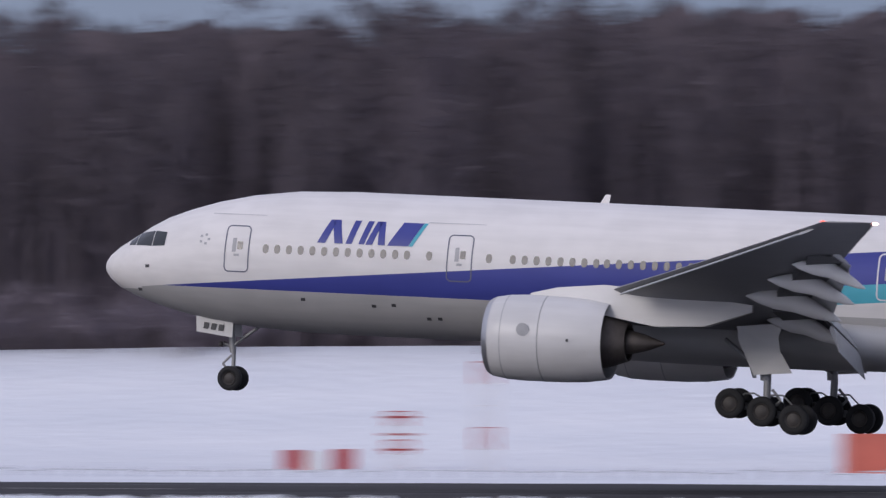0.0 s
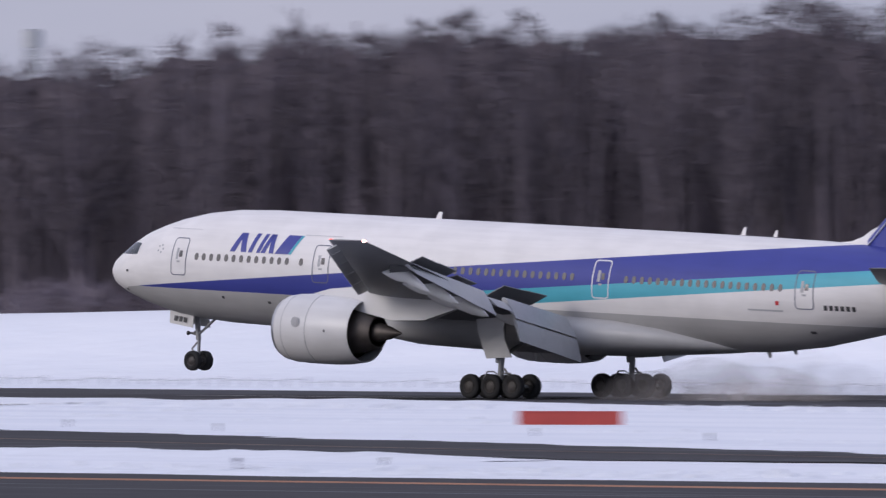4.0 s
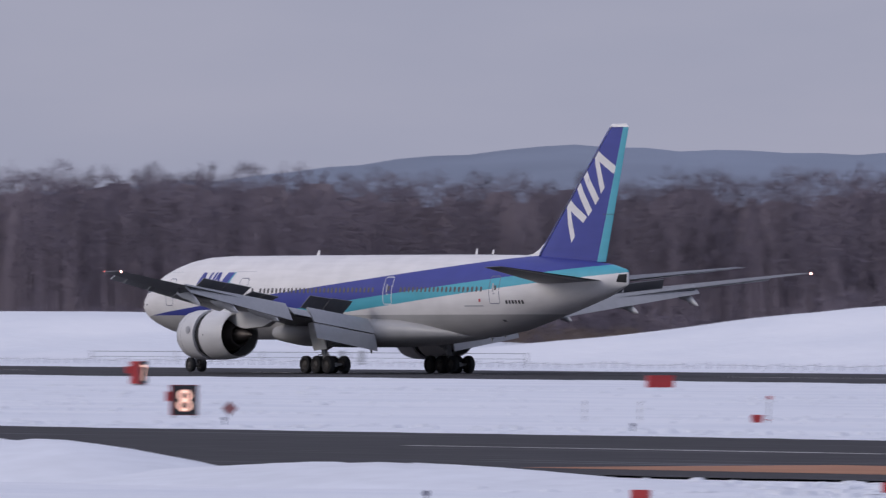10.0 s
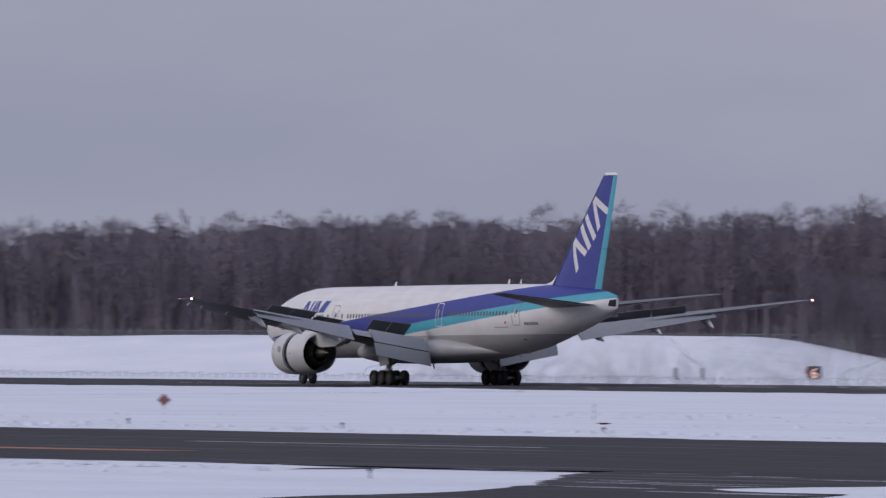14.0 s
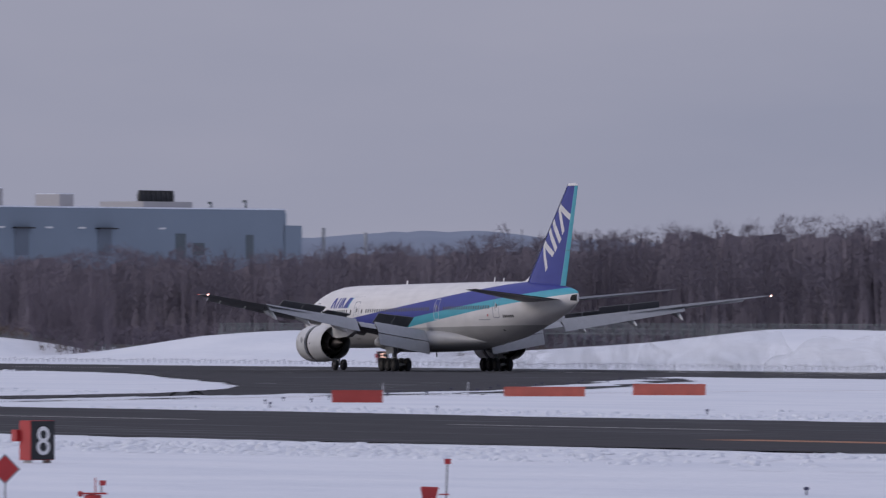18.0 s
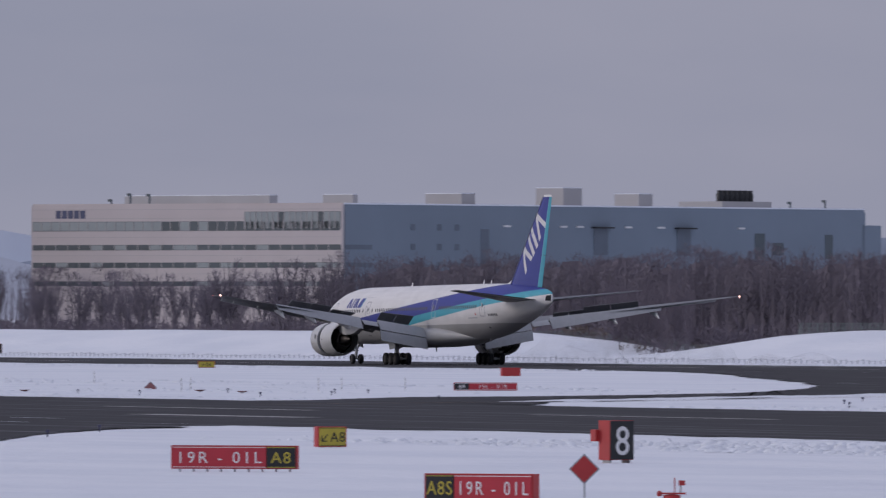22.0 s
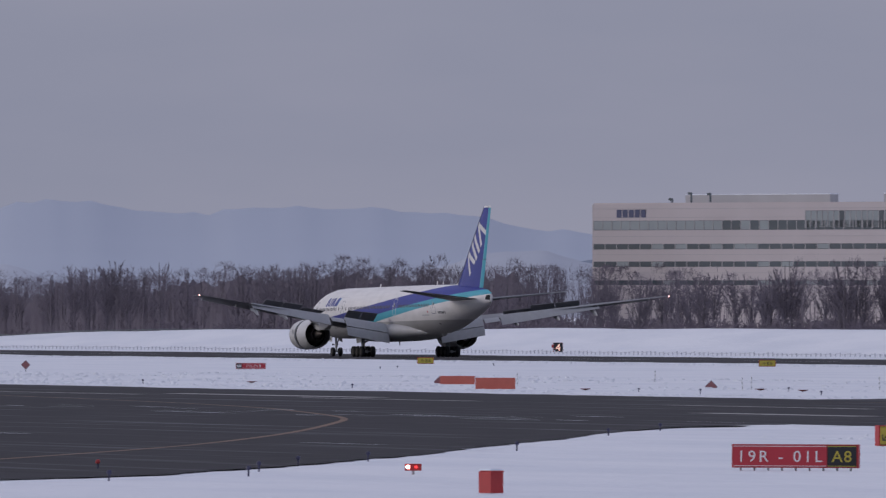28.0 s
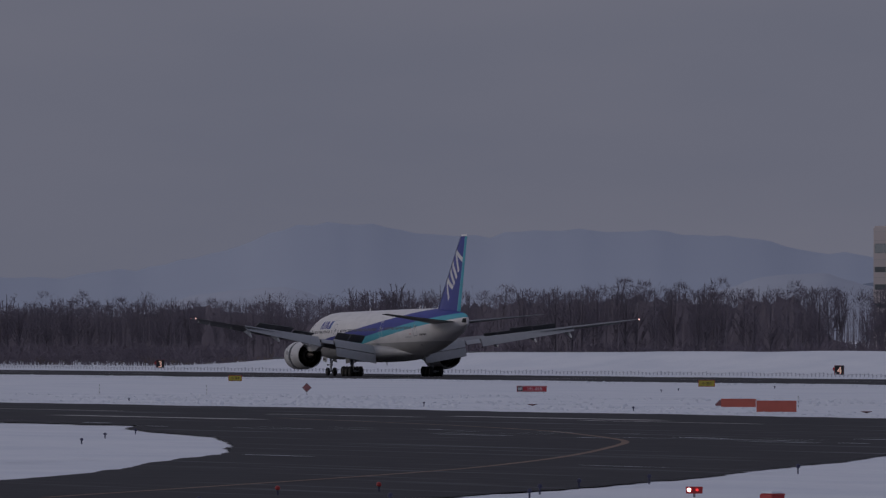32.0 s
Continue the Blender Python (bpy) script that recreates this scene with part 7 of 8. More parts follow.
e = thing("localizer_tower", "red and white lattice tower beyond the runway", "tower", (-225, 649, 0), facing(-225, 649))
lattice(e, 1.1, 5.6, [M_BAND_WHITE, M_BAND_RED, M_BAND_WHITE, M_BAND_WHITE, M_BAND_RED], 0.07)
e = thing("aerial_frame", "red and white aerial frame beyond the runway", "aerial", (-234.8, 663.4, 0), facing(-234.8, 663.4))
lattice(e, 1.2, 3.0, [M_BAND_WHITE, M_BAND_RED, M_BAND_WHITE, M_BAND_RED], 0.07)
for z in (1.0, 1.8, 2.7):
    part("arm", Geo().box((0, 0, z), (1.9, 0.1, 0.12)), M_BAND_RED, e)

e = thing("wind_tower", "short red and white lattice tower with two white arms", "tower", (-421, 369, 0), facing(-421, 369))
lattice(e, 1.35, 2.3, [M_BAND_RED, M_BAND_WHITE, M_BAND_RED], 0.06)
part("red_box", Geo().box((0.15, 0, 2.95), (0.6, 0.5, 0.65)), M_BAND_RED, e, "red instrument box")
part("rail", Geo().box((0, 0, 3.3), (1.9, 0.06, 0.06)), M_BAND_WHITE, e)
part("deck", Geo().box((-0.2, 0, 2.36), (1.6, 0.6, 0.1)), M_BAND_WHITE, e)
part("column", Geo().rod((-0.3, 0, 2.3), (-0.3, 0, 3.7), 0.1, k=8), M_BAND_RED, e)
for k in (-1, 1):
    part("sensor_arm", Geo().rod((-0.3 + 0.12 * k, 0, 3.72), (-0.3 + 0.72 * k, 0, 3.98), 0.1, 0.16, 10), M_BAND_WHITE, e, "white sensor arm", True)

e = thing("lamp_mast", "red and white banded mast with a crossbar of two lamps", "mast", (-449, 371, 0), facing(-449, 371))
lattice(e, 0.62, 7.4, [M_BAND_WHITE, M_BAND_RED, M_BAND_WHITE, M_BAND_RED, M_BAND_WHITE, M_BAND_RED], 0.055)
part("crossbar", Geo().box((0, 0, 7.5), (1.9, 0.1, 0.1)), M_BAND_RED, e)
part("crossbar", Geo().box((0, 0, 6.9), (1.3, 0.1, 0.1)), M_GALV, e)
for k in (-1, 1):
    part("lamp", Geo().rod((k * 0.75, 0, 7.6), (k * 0.75, -0.05, 8.2), 0.06, k=8).box((k * 0.85, -0.1, 8.3), (0.5, 0.4, 0.28)), M_GALV, e, "grey floodlight")

e = thing("obstruction_mast", "red and white mast with cross arms and a lit red lamp", "mast", (-470, 380, 0), facing(-470, 380))
lattice(e, 0.62, 3.4, [M_BAND_WHITE, M_BAND_RED, M_BAND_WHITE, M_BAND_RED], 0.055)
for z in (3.25, 3.6, 3.9):
    part("arm", Geo().box((0, 0, z), (2.0, 0.14, 0.13)), M_BAND_RED if z != 3.6 else M_BAND_WHITE, e)
part("stem", Geo().rod((0, 0, 3.9), (0, 0, 4.75), 0.14, k=8), M_BAND_WHITE, e)
part("red_lamp", Geo().turned((0, 0, 4.75), (0, 0, 5.1), [(0, 0.03), (0.04, 0.08), (0.16, 0.08), (0.22, 0.03)], 12), M_GLOW_RED, e, "glowing red obstruction lamp", True)

# instrument masts on the slope, before the woods
e = thing("instrument_mast", "grey twin mast with white boxes and a lit red lamp", "mast", (-894.5, 682, 5.3), facing(-892, 682))
lattice(e, 0.7, 7.2, [M_GALV, M_GALV], 0.035, -0.5)
lattice(e, 0.5, 6.2, [M_GALV, M_GALV], 0.03, 1.7)
part("crossbar", Geo().box((0.0, 0, 6.9), (3.4, 0.12, 0.12)), M_GALV, e)
for k in (-1.6, 0.9):
    part("floodlight", Geo().box((k, -0.1, 7.2), (0.6, 0.3, 0.26)), M_FRAME_WHITE, e, "white floodlight")
for z in (3.4,):
    part("white_box", Geo().box((0.45, -0.3, z), (0.7, 0.5, 1.0)), M_FRAME_WHITE, e, "white cabinet")
part("red_lamp", Geo().turned((-0.4, 0, 7.3), (-0.4, 0, 7.9), [(0, 0.02), (0.04, 0.075), (0.18, 0.08), (0.24, 0.02)], 12), M_GLOW_RED, e, "glowing red lamp", True)
e = thing("instrument_mast", "short grey mast with a white lamp head, before the woods", "mast", (-900, 682, 5.3), facing(-896, 682))
lattice(e, 0.6, 5.2, [M_GALV, M_GALV], 0.03)
part("lamp_head", Geo().box((0, 0, 5.4), (0.7, 0.4, 0.3)), M_FRAME_WHITE, e)

# utility van on the slope
e = thing("utility_van", "white and dark utility van parked on the snowy slope", "van", (-924.5, 690, 5.2), facing(-924.5, 690, 12))
part("body", Geo().ring_loft([[(-2.2, y, 0.45), (2.2, y, 0.45), (2.2, y, 1.1), (1.5, y, 1.2), (0.9, y, 1.85), (-2.1, y, 1.9), (-2.25, y, 1.2)] for y in (-0.85, 0.85)]), M_FRAME_WHITE, e, "white van body")
part("window", Geo().prism([(-1.8, -0.87, 1.25), (0.9, -0.87, 1.25), (0.65, -0.87, 1.7), (-1.8, -0.87, 1.75)], (0, -1, 0), 0.02), M_COCKPIT, e, "dark side window")
part("lower_panel", Geo().box((0, -0.87, 0.7), (4.3, 0.03, 0.5)), M_SIGN_BLACK, e)
for k in (-1.4, 1.4):
    part("wheel", Geo().turned((k, -0.9, 0.34), (k, -0.65, 0.34), [(0, 0.05), (0.02, 0.3), (0.05, 0.34), (0.2, 0.34), (0.24, 0.05)], 16), M_TYRE, e, "", True)
part("roof_bar", Geo().box((-0.4, 0, 1.98), (0.9, 1.1, 0.14)), M_GALV, e)

# far stacks and masts over the woods
e = thing("control_tower", "pale beige control tower with a grey glazed cab", "tower", (-1105.5, 1000, 6))
part("shaft", Geo().turned((0, 0, 0), (0, 0, 22), [(-3, 1.0), (19.9, 0.86), (20.0, 0.86)], 20), M_BEIGE, e, "beige concrete shaft", True)
part("gallery", Geo().turned((0, 0, 20.0), (0, 0, 21), [(0, 0.86), (0.25, 1.3), (0.7, 1.42), (0.9, 1.42), (0.92, 1.1)], 20), M_FRAME_WHITE, e, "white gallery ring", True)
part("cab", Geo().turned((0, 0, 20.9), (0, 0, 22), [(0, 0.95), (0.75, 1.12), (0.78, 0.3)], 16), M_GREYMARK, e, "grey glazed cab", True)
part("cab_roof", Geo().turned((0, 0, 21.65), (0, 0, 22), [(0, 1.18), (0.12, 1.18), (0.2, 0.7), (0.22, 0.1)], 16), M_GALV, e, "grey cab roof", True)
part("aerial", Geo().rod((0.3, 0, 21.8), (0.3, 0, 22.6), 0.05, k=6), M_GALV, e)
for x, y, z, h, w in ((-1083, 1000, 3.4, 27.2, 1.5), (-761, 863, 3.4, 24.6, 0.9), (-2010, 905, 3.4, 15.6, 0.3), (-2027, 905, 3.4, 16.4, 0.3)):
    e = thing("radio_mast", "grey lattice radio mast rising over the woods", "mast", (x, y, z))
    lattice(e, w, h, [M_GALV] * 4, 0.09)
    if w > 1:
        for zz in (h - 0.6, h - 2.4, h - 4.2):
            part("antenna_ring", Geo().turned((0, 0, zz), (0, 0, zz + 1.2), [(0, 0.9), (0, 1.2), (1.0, 1.2), (1.0, 0.9)], 12), M_GALV, e)
    else:
        part("antenna_head", Geo().box((0, 0, h - 0.8), (w * 1.3, w * 1.3, 1.4)), M_GALV, e)


# ============ fences along the far side ============
def low_fence(x0, x1, y, label):
    """A low snow-dusted picket line in the snow: posts and a rail."""
    rr = np.random.default_rng(8)
    g = Geo()
    x = x0
    while x > x1:
        h = rr.uniform(0.35, 0.6)
        yy = y + 1.2 * math.sin(x / 60)
        g.box((x, yy, h / 2), (0.16, 0.1, h))
        g.box((x - 0.8, yy, h * 0.72), (1.55, 0.05, 0.07))
        x -= 1.62
    me = g.mesh("low_fence", M_LOWFENCE)
    tagged(new("low_fence", me), label, "fence", kind="stuff")


M_LOWFENCE = mat("frosted_wood", (0.50, 0.51, 0.56), 0.8, 0, 0.15, 0.5)
low_fence(-130, -2150, 612, "low frosted picket fence in the snow beyond the runway")


def wire_fence(x0, x1, label):
    """Posts on the brow of the slope, with level rails and close bars between them."""
    g = Geo()
    y = 682.0
    xs = np.arange(x0, x1, -0.45)
    for i, x in enumerate(xs):
        base = max(float(ground_height(np.array(x), np.array(y))) - 0.1, 0.0)
        z = max(base, 3.0 if x > -1560 else 0.2) + 0.25 * math.sin(x / 130)
        big = i % 6 == 0
        r = 0.05 if big else 0.018
        low = min(base, z) if big else z
        g.box((x, y, (low + z + 1.35) / 2), (2 * r, 2 * r, z + 1.35 - low))
        if i:
            for k in (0.1, 0.7, 1.3):
                g.rod((px, y, pz + k), (x, y, z + k), 0.025, k=3, caps=False)
        px, pz = x, z
    tagged(new("wire_fence", g.mesh("wire_fence", M_FENCE)), label, "fence", kind="stuff")


wire_fence(-1165, -2125, "grey-green security fence along the top of the slope")


def hand_rail(pts, label):
    e = thing("guard_rail", label, "rail")
    for a, b in zip(pts, pts[1:]):
        part("rail", Geo().rod((a[0], a[1], a[2] + 0.9), (b[0], b[1], b[2] + 0.9), 0.035, k=6), M_GALV, e)
        part("rail", Geo().rod((a[0], a[1], a[2] + 0.45), (b[0], b[1], b[2] + 0.45), 0.025, k=6), M_GALV, e)
    for p in pts:
        part("post", Geo().box((p[0], p[1], p[2] + 0.45), (0.09, 0.08, 1.1)), M_GALV, e)


hand_rail([(-928 - 11 * k, 640 - 1.6 * k, float(ground_height(np.array(-928.0 - 11 * k), np.array(640 - 1.6 * k)))) for k in range(6)], "dark guard rail running down the snowy slope")
for x in (-933.5, -936.5, -1114.8, -1120):
    e = thing("culvert_post", "short dark post in the snow beyond the runway", "post", (x, 627, 0), 0, "culvert posts")
    part("post", Geo().box((0, 0, 0.55), (0.35, 0.3, 1.2)), M_GALV, e)
    part("cap", Geo().box((0, 0, 1.17), (0.42, 0.36, 0.06)), M_SNOW, e)

# ============ the factory behind the woods ============
factory = thing("factory_building", "long pale and blue-grey factory block with dark window bands", "building", (-1961, 779.6, 0), 118.6)
FH, FL, FW = 22.7, 134.0, 64.6
part("flank_wall", Geo().box((FL / 2, 0.4, FH / 2), (FL, 0.8, FH)), M_CLAD_GREY, factory, "blue-grey cladding wall")
part("front_wall", Geo().box((-0.03, FW / 2, FH / 2), (0.8, FW, FH)), M_CLAD_WHITE, factory, "pale cladding wall")
part("rear_wall", Geo().box((FL, FW / 2, FH / 2 - 0.2), (0.8, FW - 0.2, FH - 0.4)).box((FL / 2, FW, FH / 2 - 0.2), (FL - 1, 0.8, FH - 0.4)), M_CLAD_GREY, factory)
part("roof", Geo().box((FL / 2, FW / 2, FH + 0.02), (FL - 0.2, FW - 0.2, 0.3)), M_SNOW, factory, "flat roof under snow")
part("parapet", Geo().box((FL / 2, 0.15, FH + 0.12), (FL, 0.5, 0.24)), M_SNOW, factory, "snowy parapet")
part("parapet", Geo().box((0.15, FW / 2, FH + 0.12), (0.5, FW, 0.24)), M_CLAD_WHITE, factory, "pale parapet")
# cladding joints on the front
for z in (22.0, 20.6, 17.6, 14.7, 11.8, 8.9):
    part("joint", Geo().box((-0.445, FW / 2, z), (0.03, FW - 0.2, 0.05)), M_ROOFPLANT, factory)


def window_band(z0, z1, v0, v1, pitch, name):
    band = part(name, Geo().box((-0.44, (v0 + v1) / 2, (z0 + z1) / 2), (0.06, v1 - v0, z1 - z0)), M_GLASS_BAND, factory, "dark window band")
    n = int((v1 - v0) / pitch)
    rr = np.random.default_rng(int(z0 * 10))
    for k in range(n):
        v = v0 + (k + 0.5) * (v1 - v0) / n
        m = M_GLASS_PALE if rr.random() < (0.75 if z1 - z0 > 2 else 0.22) or v > 38 and z0 > 18 else M_GLASS_BAND
        part("pane", Geo().box((-0.475, v, (z0 + z1) / 2), (0.03, (v1 - v0) / n - 0.22, z1 - z0 - 0.12)), m, band)
        part("mullion", Geo().box((-0.5, v + (v1 - v0) / n / 2, (z0 + z1) / 2), (0.06, 0.14, z1 - z0)), M_ROOFPLANT, band)


M_GLASS_PALE = mat("blind_drawn_glass", (0.30, 0.33, 0.33), 0.3, 0, 0.12, 0.5)
window_band(18.6, 20.1, 0.5, FW - 0.3, 1.9, "window_band")
window_band(18.9, 21.6, 0.3, 20.0, 1.1, "tall_window_band")
window_band(15.55, 16.4, 0.3, FW - 0.3, 2.4, "window_band")
window_band(12.75, 13.6, 0.3, FW - 0.3, 2.4, "window_band")
window_band(9.85, 10.6, 0.3, FW - 0.3, 2.4, "window_band")
M_GREYBLUE = mat("wall_sign_blue", (0.06, 0.07, 0.14), 0.5, 0, 0.1, 1)
for k in range(5):
    part("wall_sign_block", Geo().box((-0.46, 58.9 - k * 1.28, 21.25), (0.08, 1.0, 1.25)), M_GREYBLUE, factory, "dark blue wall sign block")
# small openings on the flank
for u in (17, 23.6, 28):
    for z in (19.2, 16.1, 13.2):
        part("flank_window", Geo().box((u, -0.02, z), (1.1, 0.06, 1.0)), M_FLANK_GLASS, factory)
for z in (16.0, 13.2):
    part("flank_band", Geo().box((3.6, -0.02, z), (6.6, 0.06, 0.75)), M_FLANK_GLASS, factory)
# recesses and openings here are flat dark panels, shade put into their colour
part("flank_recess", Geo().box((35, -0.03, 15.5), (2.0, 0.08, 7)), M_FLANK_GLASS, factory)
for u in (64.5, 86):
    part("flank_recess_panel", Geo().box((u, -0.03, 17.3), (3.6, 0.1, 4.6)), M_FLANK_GLASS, factory, "flat dark panel painted as a shaded recess")
    part("canopy", Geo().box((u, -0.5, 19.4), (4.8, 1.0, 0.25)), M_SIGN_BLACK, factory)
for u, z, w, h in ((106, 16.6, 2.6, 4.2), (110.8, 16.2, 2.8, 2.0), (124.4, 16.6, 2.0, 4.0)):
    part("flank_opening", Geo().box((u, -0.03, z), (w, 0.1, h)), M_GLASS_BAND, factory)
for u in (40.5, 50, 54.8, 59, 71.5, 80, 101):
    part("flank_vent", Geo().box((u, -0.1, 19.5), (1.7, 0.25, 0.3)), M_FRAME_WHITE, factory, "white vent hood")
part("annex", Geo().box((FL + 2.0, 6, 10.1), (5.0, 12, 20.2)), M_CLAD_GREY, factory, "lower end block")


def roof_box(u, v, lu, lv, h, m=None):
    b = part("roof_house", Geo().box((u, v, FH + h / 2), (lu, lv, h)), m or M_ROOFPLANT, factory, "pale roof plant house")
    part("snow_top", Geo().box((u, v, FH + h + 0.05), (lu, lv, 0.12)), M_SNOW, b)


roof_box(4.5, 33.3, 2, 30.1, 1.5)
roof_box(7.5, 7, 1.2, 6.1, 1.6)
roof_box(31.8, 4.5, 3.4, 7.4, 1.9)
roof_box(59, 4.2, 4.8, 5.6, 3.0)
roof_box(78, 4.0, 3.6, 5.0, 2.2)
part("plant_deck", Geo().box((104.5, 6, FH + 0.6), (13, 9, 1.2)), M_ROOFPLANT, factory, "roof plant deck")
for k in range(7):
    part("cooling_unit", Geo().turned((100.6 + k * 1.3, 4, FH + 1.1), (100.6 + k * 1.3, 4, FH + 3.2), [(0, 0.6), (1.2, 0.66), (1.5, 0.5), (1.9, 0.5), (1.95, 0.1)], 10), M_SIGN_BLACK, factory, "dark cooling unit", True)
for u, v, h in ((1, 45, 1.7), (1, 41, 1.6), (118, 3, 1.1), (126, 2, 1.4), (1, 49, 0.8)):
    part("roof_vent", Geo().rod((u, v, FH), (u, v, FH + h), 0.16, 0.16, 8).box((u, v + 0.3, FH + h), (0.35, 0.6, 0.4)), M_GLASS_BAND, factory)


# ============ tyre smoke and blown snow ============
def mist(name, colour, strength, half, height):
    """Thin drifting vapour: mostly clear, thicker low down and in its middle, broken up by noise."""
    m, nt, b = nodes_of(name)
    co = nt.nodes.new("ShaderNodeTexCoord")
    sep = nt.nodes.new("ShaderNodeSeparateXYZ")
    nt.links.new(co.outputs["Object"], sep.inputs[0])
    x = math_node(nt, "DIVIDE", sep.outputs[0], half)
    across = math_node(nt, "SUBTRACT", 1.0, math_node(nt, "MULTIPLY", x, x))
    up = math_node(nt, "SUBTRACT", 1.0, math_node(nt, "DIVIDE", sep.outputs[2], height))
    n = nt.nodes.new("ShaderNodeTexNoise")
    n.inputs["Scale"].default_value, n.inputs["Detail"].default_value = 2.2 / height, 6
    nt.links.new(co.outputs["Object"], n.inputs[0])
    r = nt.nodes.new("ShaderNodeMapRange")
    r.inputs["From Min"].default_value, r.inputs["From Max"].default_value = 0.3, 0.7
    nt.links.new(n.outputs[0], r.inputs[0])
    a = math_node(nt, "MULTIPLY", math_node(nt, "MULTIPLY", across, up), r.outputs[0])
    a = math_node(nt, "MULTIPLY", math_node(nt, "MAXIMUM", a, 0.0), strength)
    b.inputs["Base Color"].default_value = (*colour, 1)
    b.inputs["Roughness"].default_value = 1.0
    b.inputs["Specular IOR Level"].default_value = 0.0
    nt.links.new(a, b.inputs["Alpha"])
    return m


def puff(name, material, half, width, height, seed, label, category, group):
    """One lumpy cloud piece, flat below."""
    r = np.random.default_rng(seed)
    ph = r.uniform(0, 6, 6)
    g = Geo()
    rings = []
    for i in range(13):
        q = -0.985 + 1.97 * i / 12
        rr = math.sqrt(1 - q * q)
        ring = []
        for j in range(20):
            a = 2 * math.pi * j / 20
            lump = 1 + 0.16 * math.sin(3 * a + ph[0] + 4 * q) + 0.12 * math.sin(5 * a + ph[1] - 6 * q)
            z = math.sin(a) * rr * height * lump
            ring.append((q * half, math.cos(a) * rr * width * lump, z if z > 0 else z * 0.12))
        rings.append(ring)
    g.ring_loft(rings)
    ob = new(name, g.mesh(name, material, True))
    return tagged(ob, label, category, group)


M_SMOKE = mist("tyre_smoke", (0.50, 0.465, 0.455), 0.56, 9.0, 3.6)
M_SPRAY = mist("blown_snow", (0.62, 0.64, 0.66), 0.34, 17.0, 5.6)
smoke_puffs = []
for k, (x, y, start) in enumerate(((-409, 556.5, 3.45), (-424, 556.8, 3.6), (-438, 555.5, 3.8), (-450, 556.8, 3.95), (-434, 545.5, 3.75))):
    ob = puff("tyre_smoke", M_SMOKE, 8.6, 1.4, 3.2 if k < 4 else 1.8, 300 + k, "thin brownish tyre smoke low over the runway", "smoke", "tyre smoke puffs")
    smoke_puffs.append((ob, x, y, start))
spray_puffs = []
for k, (dx, dy, grow) in enumerate(((6, 13, 1.0), (34, 13.5, 0.9), (60, 15, 0.65), (-22, 12.5, 0.5))):
    ob = puff("snow_spray", M_SPRAY, 16.5, 4.5, 5.2 * grow, 320 + k, "thin grey-white spray of snow blown up by the engines", "snow spray", "snow spray puffs")
    spray_puffs.append((ob, dx, dy))


# ============ what moves ============
# seconds, the main gear's place along the runway
ROLL_OUT = [
    (0, -176.79), (0.5, -212.04), (1, -246.83), (1.5, -281.19), (2, -315.21), (2.5, -348.93), (3, -382.35), (3.5, -415.46), (4, -448.30), (4.5, -480.92),
    (6.5, -611.01), (7, -642.05), (7.5, -672.42), (8, -702.14), (8.5, -731.35), (9, -760.18), (9.5, -788.69), (10, -816.87), (10.5, -844.63), (11,
    -871.89), (11.5, -898.60), (12, -924.75), (12.5, -950.39), (13, -975.60), (13.5, -1000.42), (14, -1024.85), (14.5, -1048.88), (16.5, -1140.21), (17,
    -1162.12), (17.5, -1183.54), (18, -1204.43), (18.5, -1224.79), (19, -1244.65), (19.5, -1264.06), (20, -1283.09), (20.5, -1301.80), (21, -1320.25),
    (21.5, -1338.43), (22, -1356.32), (22.5, -1373.91), (23, -1391.22), (23.5, -1408.27), (24, -1425.08), (24.5, -1441.66), (25, -1458.00), (25.5,
    -1474.09), (26, -1489.90), (26.5, -1505.44), (28.5, -1565.90), (29, -1580.75), (29.5, -1595.45), (30, -1609.99), (30.5, -1624.30), (31, -1638.36),
    (31.5, -1652.17), (32, -1665.70)]
LIFT = [(0, 3.37), (0.5, 2.95), (1, 2.53), (1.5, 2.13), (2, 1.63), (2.5, 1.10), (3, 0.77), (3.5, 0.62), (4, 0.45), (4.5, 0.26), (5.5, 0.25), (6.5, 0.22), (7, 0.14), (8, 0.1), (8.5, 0.04), (9, 0.03), (12, 0), (32, 0)]
PITCH = [(0, 2.47), (0.5, 2.36), (1, 2.17), (1.5, 2.1), (2, 2.28), (2.5, 2.5), (3, 2.6), (3.5, 2.54), (4, 2.37), (4.5, 2.13), (5.5, 1.5), (6.5, 0.9), (7, 0.56), (7.5, 0.4), (8, 0.2), (8.5, -0.12), (9, -0.18), (9.5, -0.18),
         (10, -0.27), (11, -0.36), (12, -0.47), (13, -0.48), (14, -0.57), (14.5, -0.62), (16.5, -0.72), (18, -0.8), (20, -0.83), (24, -0.86), (28, -0.88), (30, -0.95), (32, -0.93)]
CRAB = [(0, 2.6), (0.5, 1.95), (1, 1.6), (1.5, 1.2), (2, 0.85), (2.5, 0.52), (3, 0.27), (3.5, 0.05), (4, 0.08), (4.5, 0.15), (5.5, -0.7), (6.5, -1.2), (7, -1.2), (7.5, -0.8), (8, -0.3), (8.5, 0), (32, 0)]
FLEX = [(0, 2.1), (3, 2.25), (3.5, 2.1), (4, 1.8), (4.5, 1.5), (5.5, 0.8), (7, 0.1), (8.5, 0), (32, 0)]
TILT = [(0, 11.5), (2.7, 11.5), (3.2, 9.5), (3.7, -2.4), (4.5, -2.1), (6.5, -0.9), (7, -0.56), (8.5, 0.12), (10, 0.27), (14.5, 0.62), (20, 0.83), (32, 0.93)]
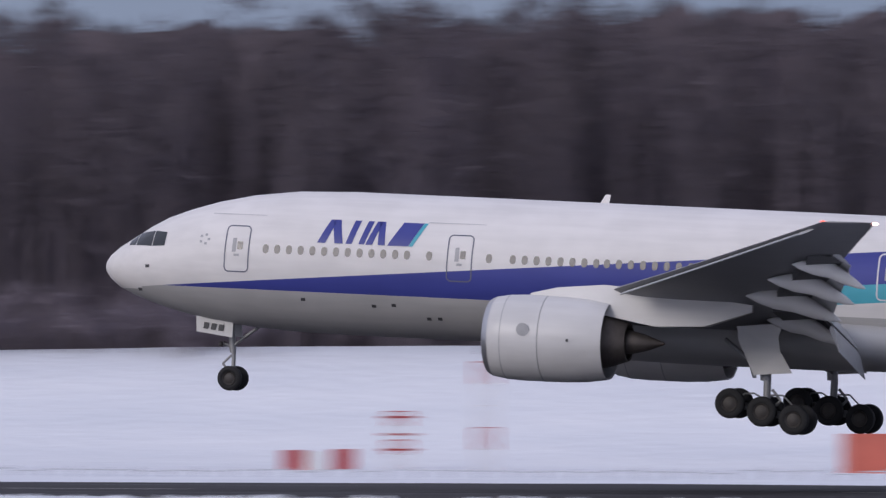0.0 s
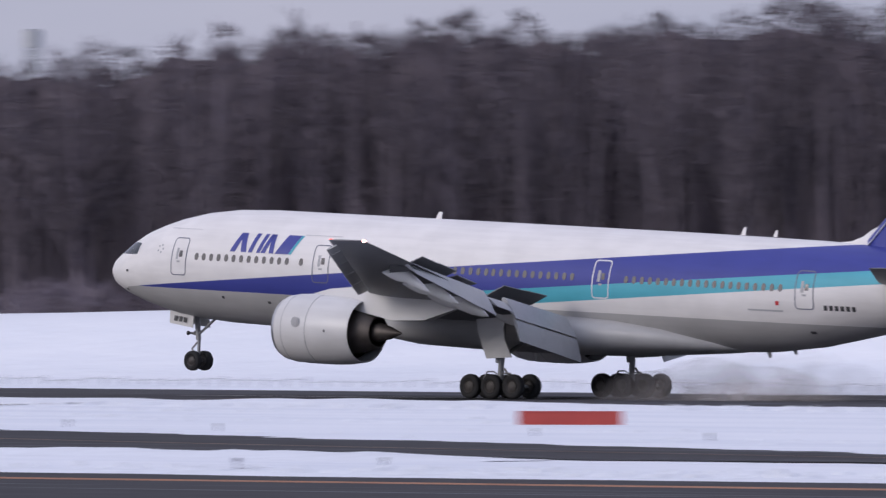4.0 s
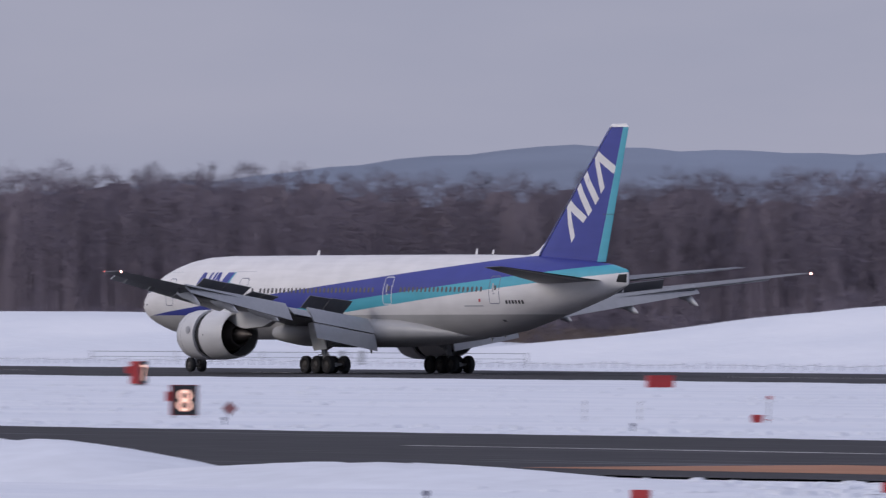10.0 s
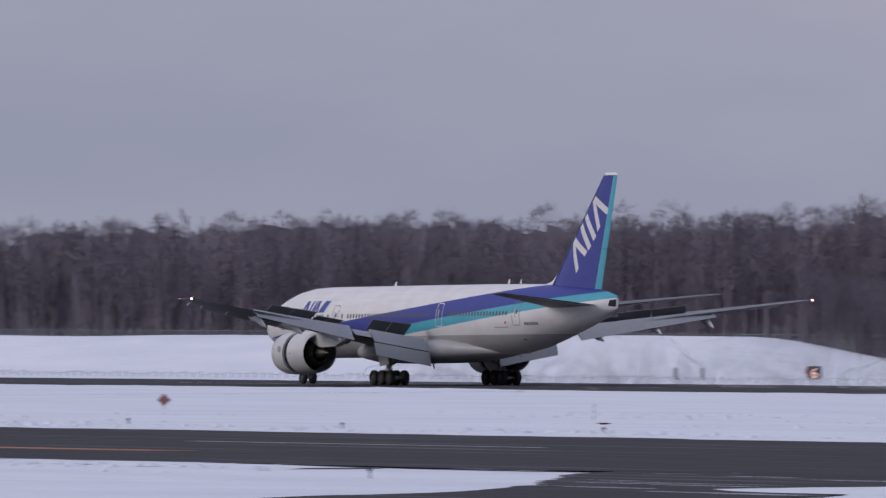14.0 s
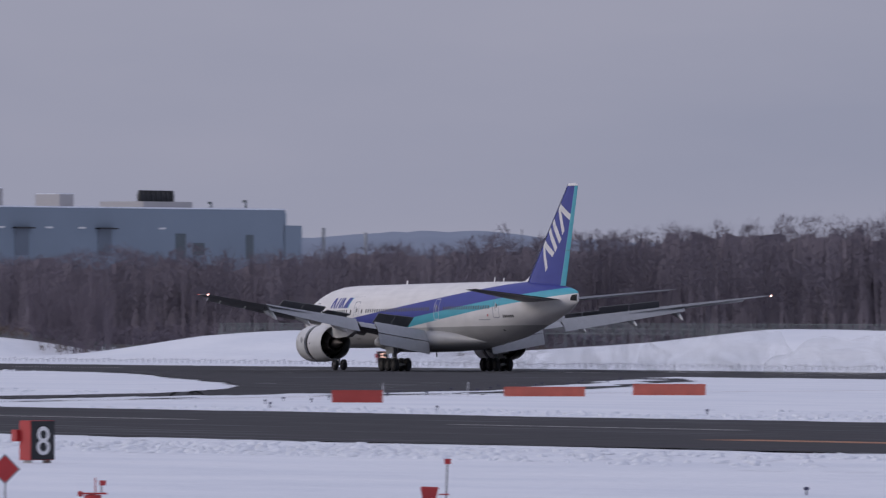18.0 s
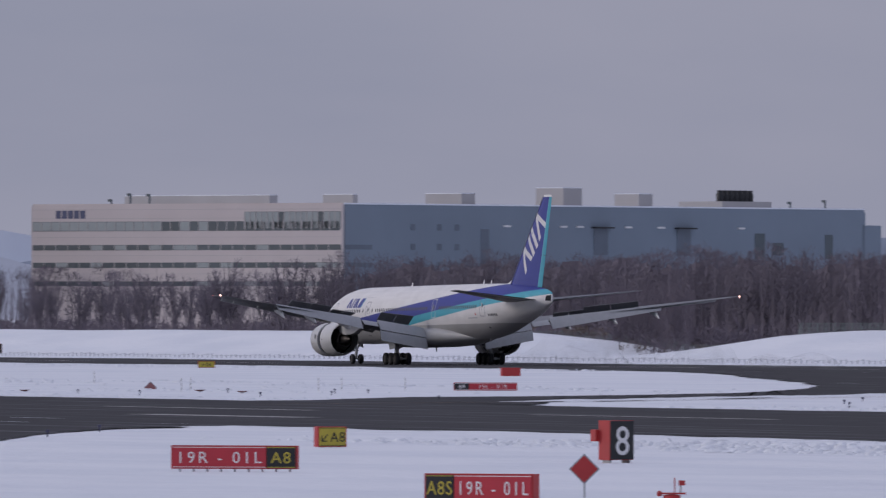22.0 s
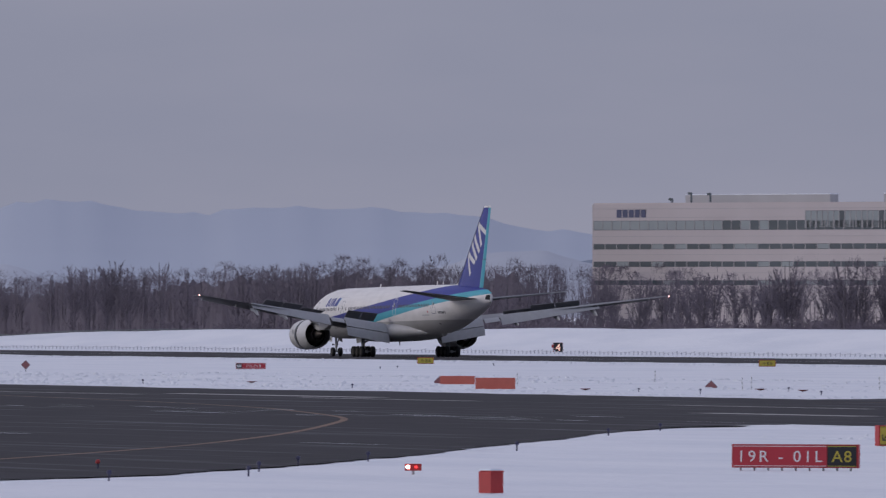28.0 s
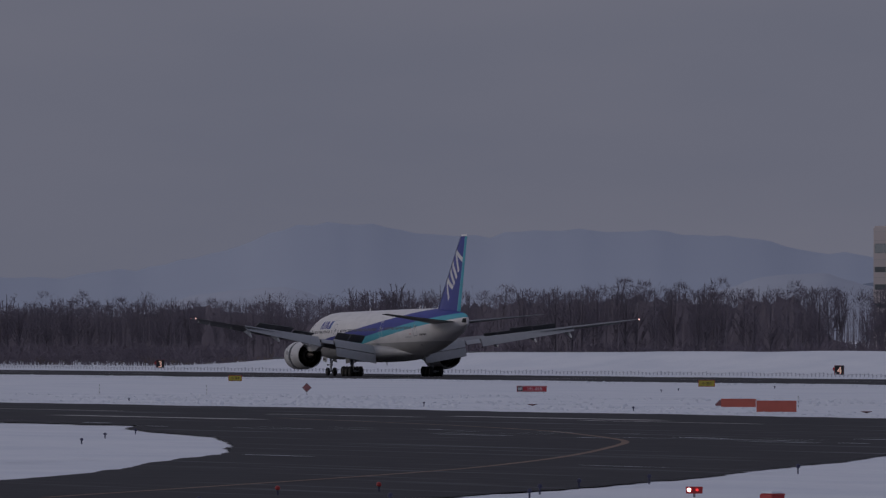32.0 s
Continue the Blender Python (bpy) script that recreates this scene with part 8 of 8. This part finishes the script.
SPRAY = [(0, -7.0), (9.5, -7.0), (10.5, -2.5), (11.5, 0.0), (20.5, 0.0), (22.5, -3.0), (24, -7.0), (32, -7.0)]
FAR_MID = 550.9


def motions():
    def at(table, t):
        return float(np.interp(t, [p[0] for p in table], [p[1] for p in table]))
    walk(plane, [(t, pose(x, FAR_MID, 0.03 + at(LIFT, t), 0, at(PITCH, t), at(CRAB, t))) for t, x in ROLL_OUT])
    # the wings bend upwards in flight and settle on the ground
    for wing, side in ((left_wing, -1), (right_wing, 1)):
        root = pose(0, 3.0 * side, 3.92)
        walk(wing, [(t, root @ pose(0, 0, 0, side * bend, 0, 0) @ root.inverted()) for t, bend in FLEX])
    # the legs stretch in the air; on the ground they take up the hull's height and pitch
    for (truck, home), (piston, _) in zip(trucks, pistons):
        walk(truck, [(t, pose(home[0], home[1], home[2] - min(0.55, at(LIFT, t)), 0, at(TILT, t), 0)) for t, x in ROLL_OUT])
        walk(piston, [(t, pose(home[0], home[1], home[2] - min(0.55, at(LIFT, t)))) for t, x in ROLL_OUT])
    walk(nose_piston, [(t, pose(nose_home[0], 0, nose_home[2] - min(0.16, at(LIFT, t) + 25.7 * math.sin(radians(at(PITCH, t)))))) for t, x in ROLL_OUT])
    for k, (sp, home) in enumerate(left_spoilers + right_spoilers):
        most = 0.62 if k % 6 in (2, 3) else 1.0
        walk(sp, [(t, home @ pose(0, 0, 0, 0, up * most, 0)) for t, up in ((0, 0), (3.5, 0), (4.0, -28), (4.5, -40), (32, -40))])
    for sleeve, home in ((left_sleeve, left_home), (right_sleeve, right_home)):
        out = (home[0] + 0.75, home[1], home[2])
        walk(sleeve, [(0, pose(*home)), (9.0, pose(*home)), (9.8, pose(*out)), (32, pose(*out))])

    # tyre smoke rises where the wheels meet the runway, then thins away
    for ob, x, y, start in smoke_puffs:
        walk(ob, [(0, pose(x, y, -4.2)), (start, pose(x, y, -4.2)), (start + 0.25, pose(x + 0.5, y, 0.05)), (4.6, pose(x + 1.5, y + 0.5, 0.3)), (6.5, pose(x + 3, y + 1, -4.2)), (32, pose(x + 3, y + 1, -4.2))])
    # blown snow travels with the airliner while the engines push against its run
    for ob, dx, dy in spray_puffs:
        walk(ob, [(t, pose(x + dx, FAR_MID + dy, at(SPRAY, t))) for t, x in ROLL_OUT])


motions()
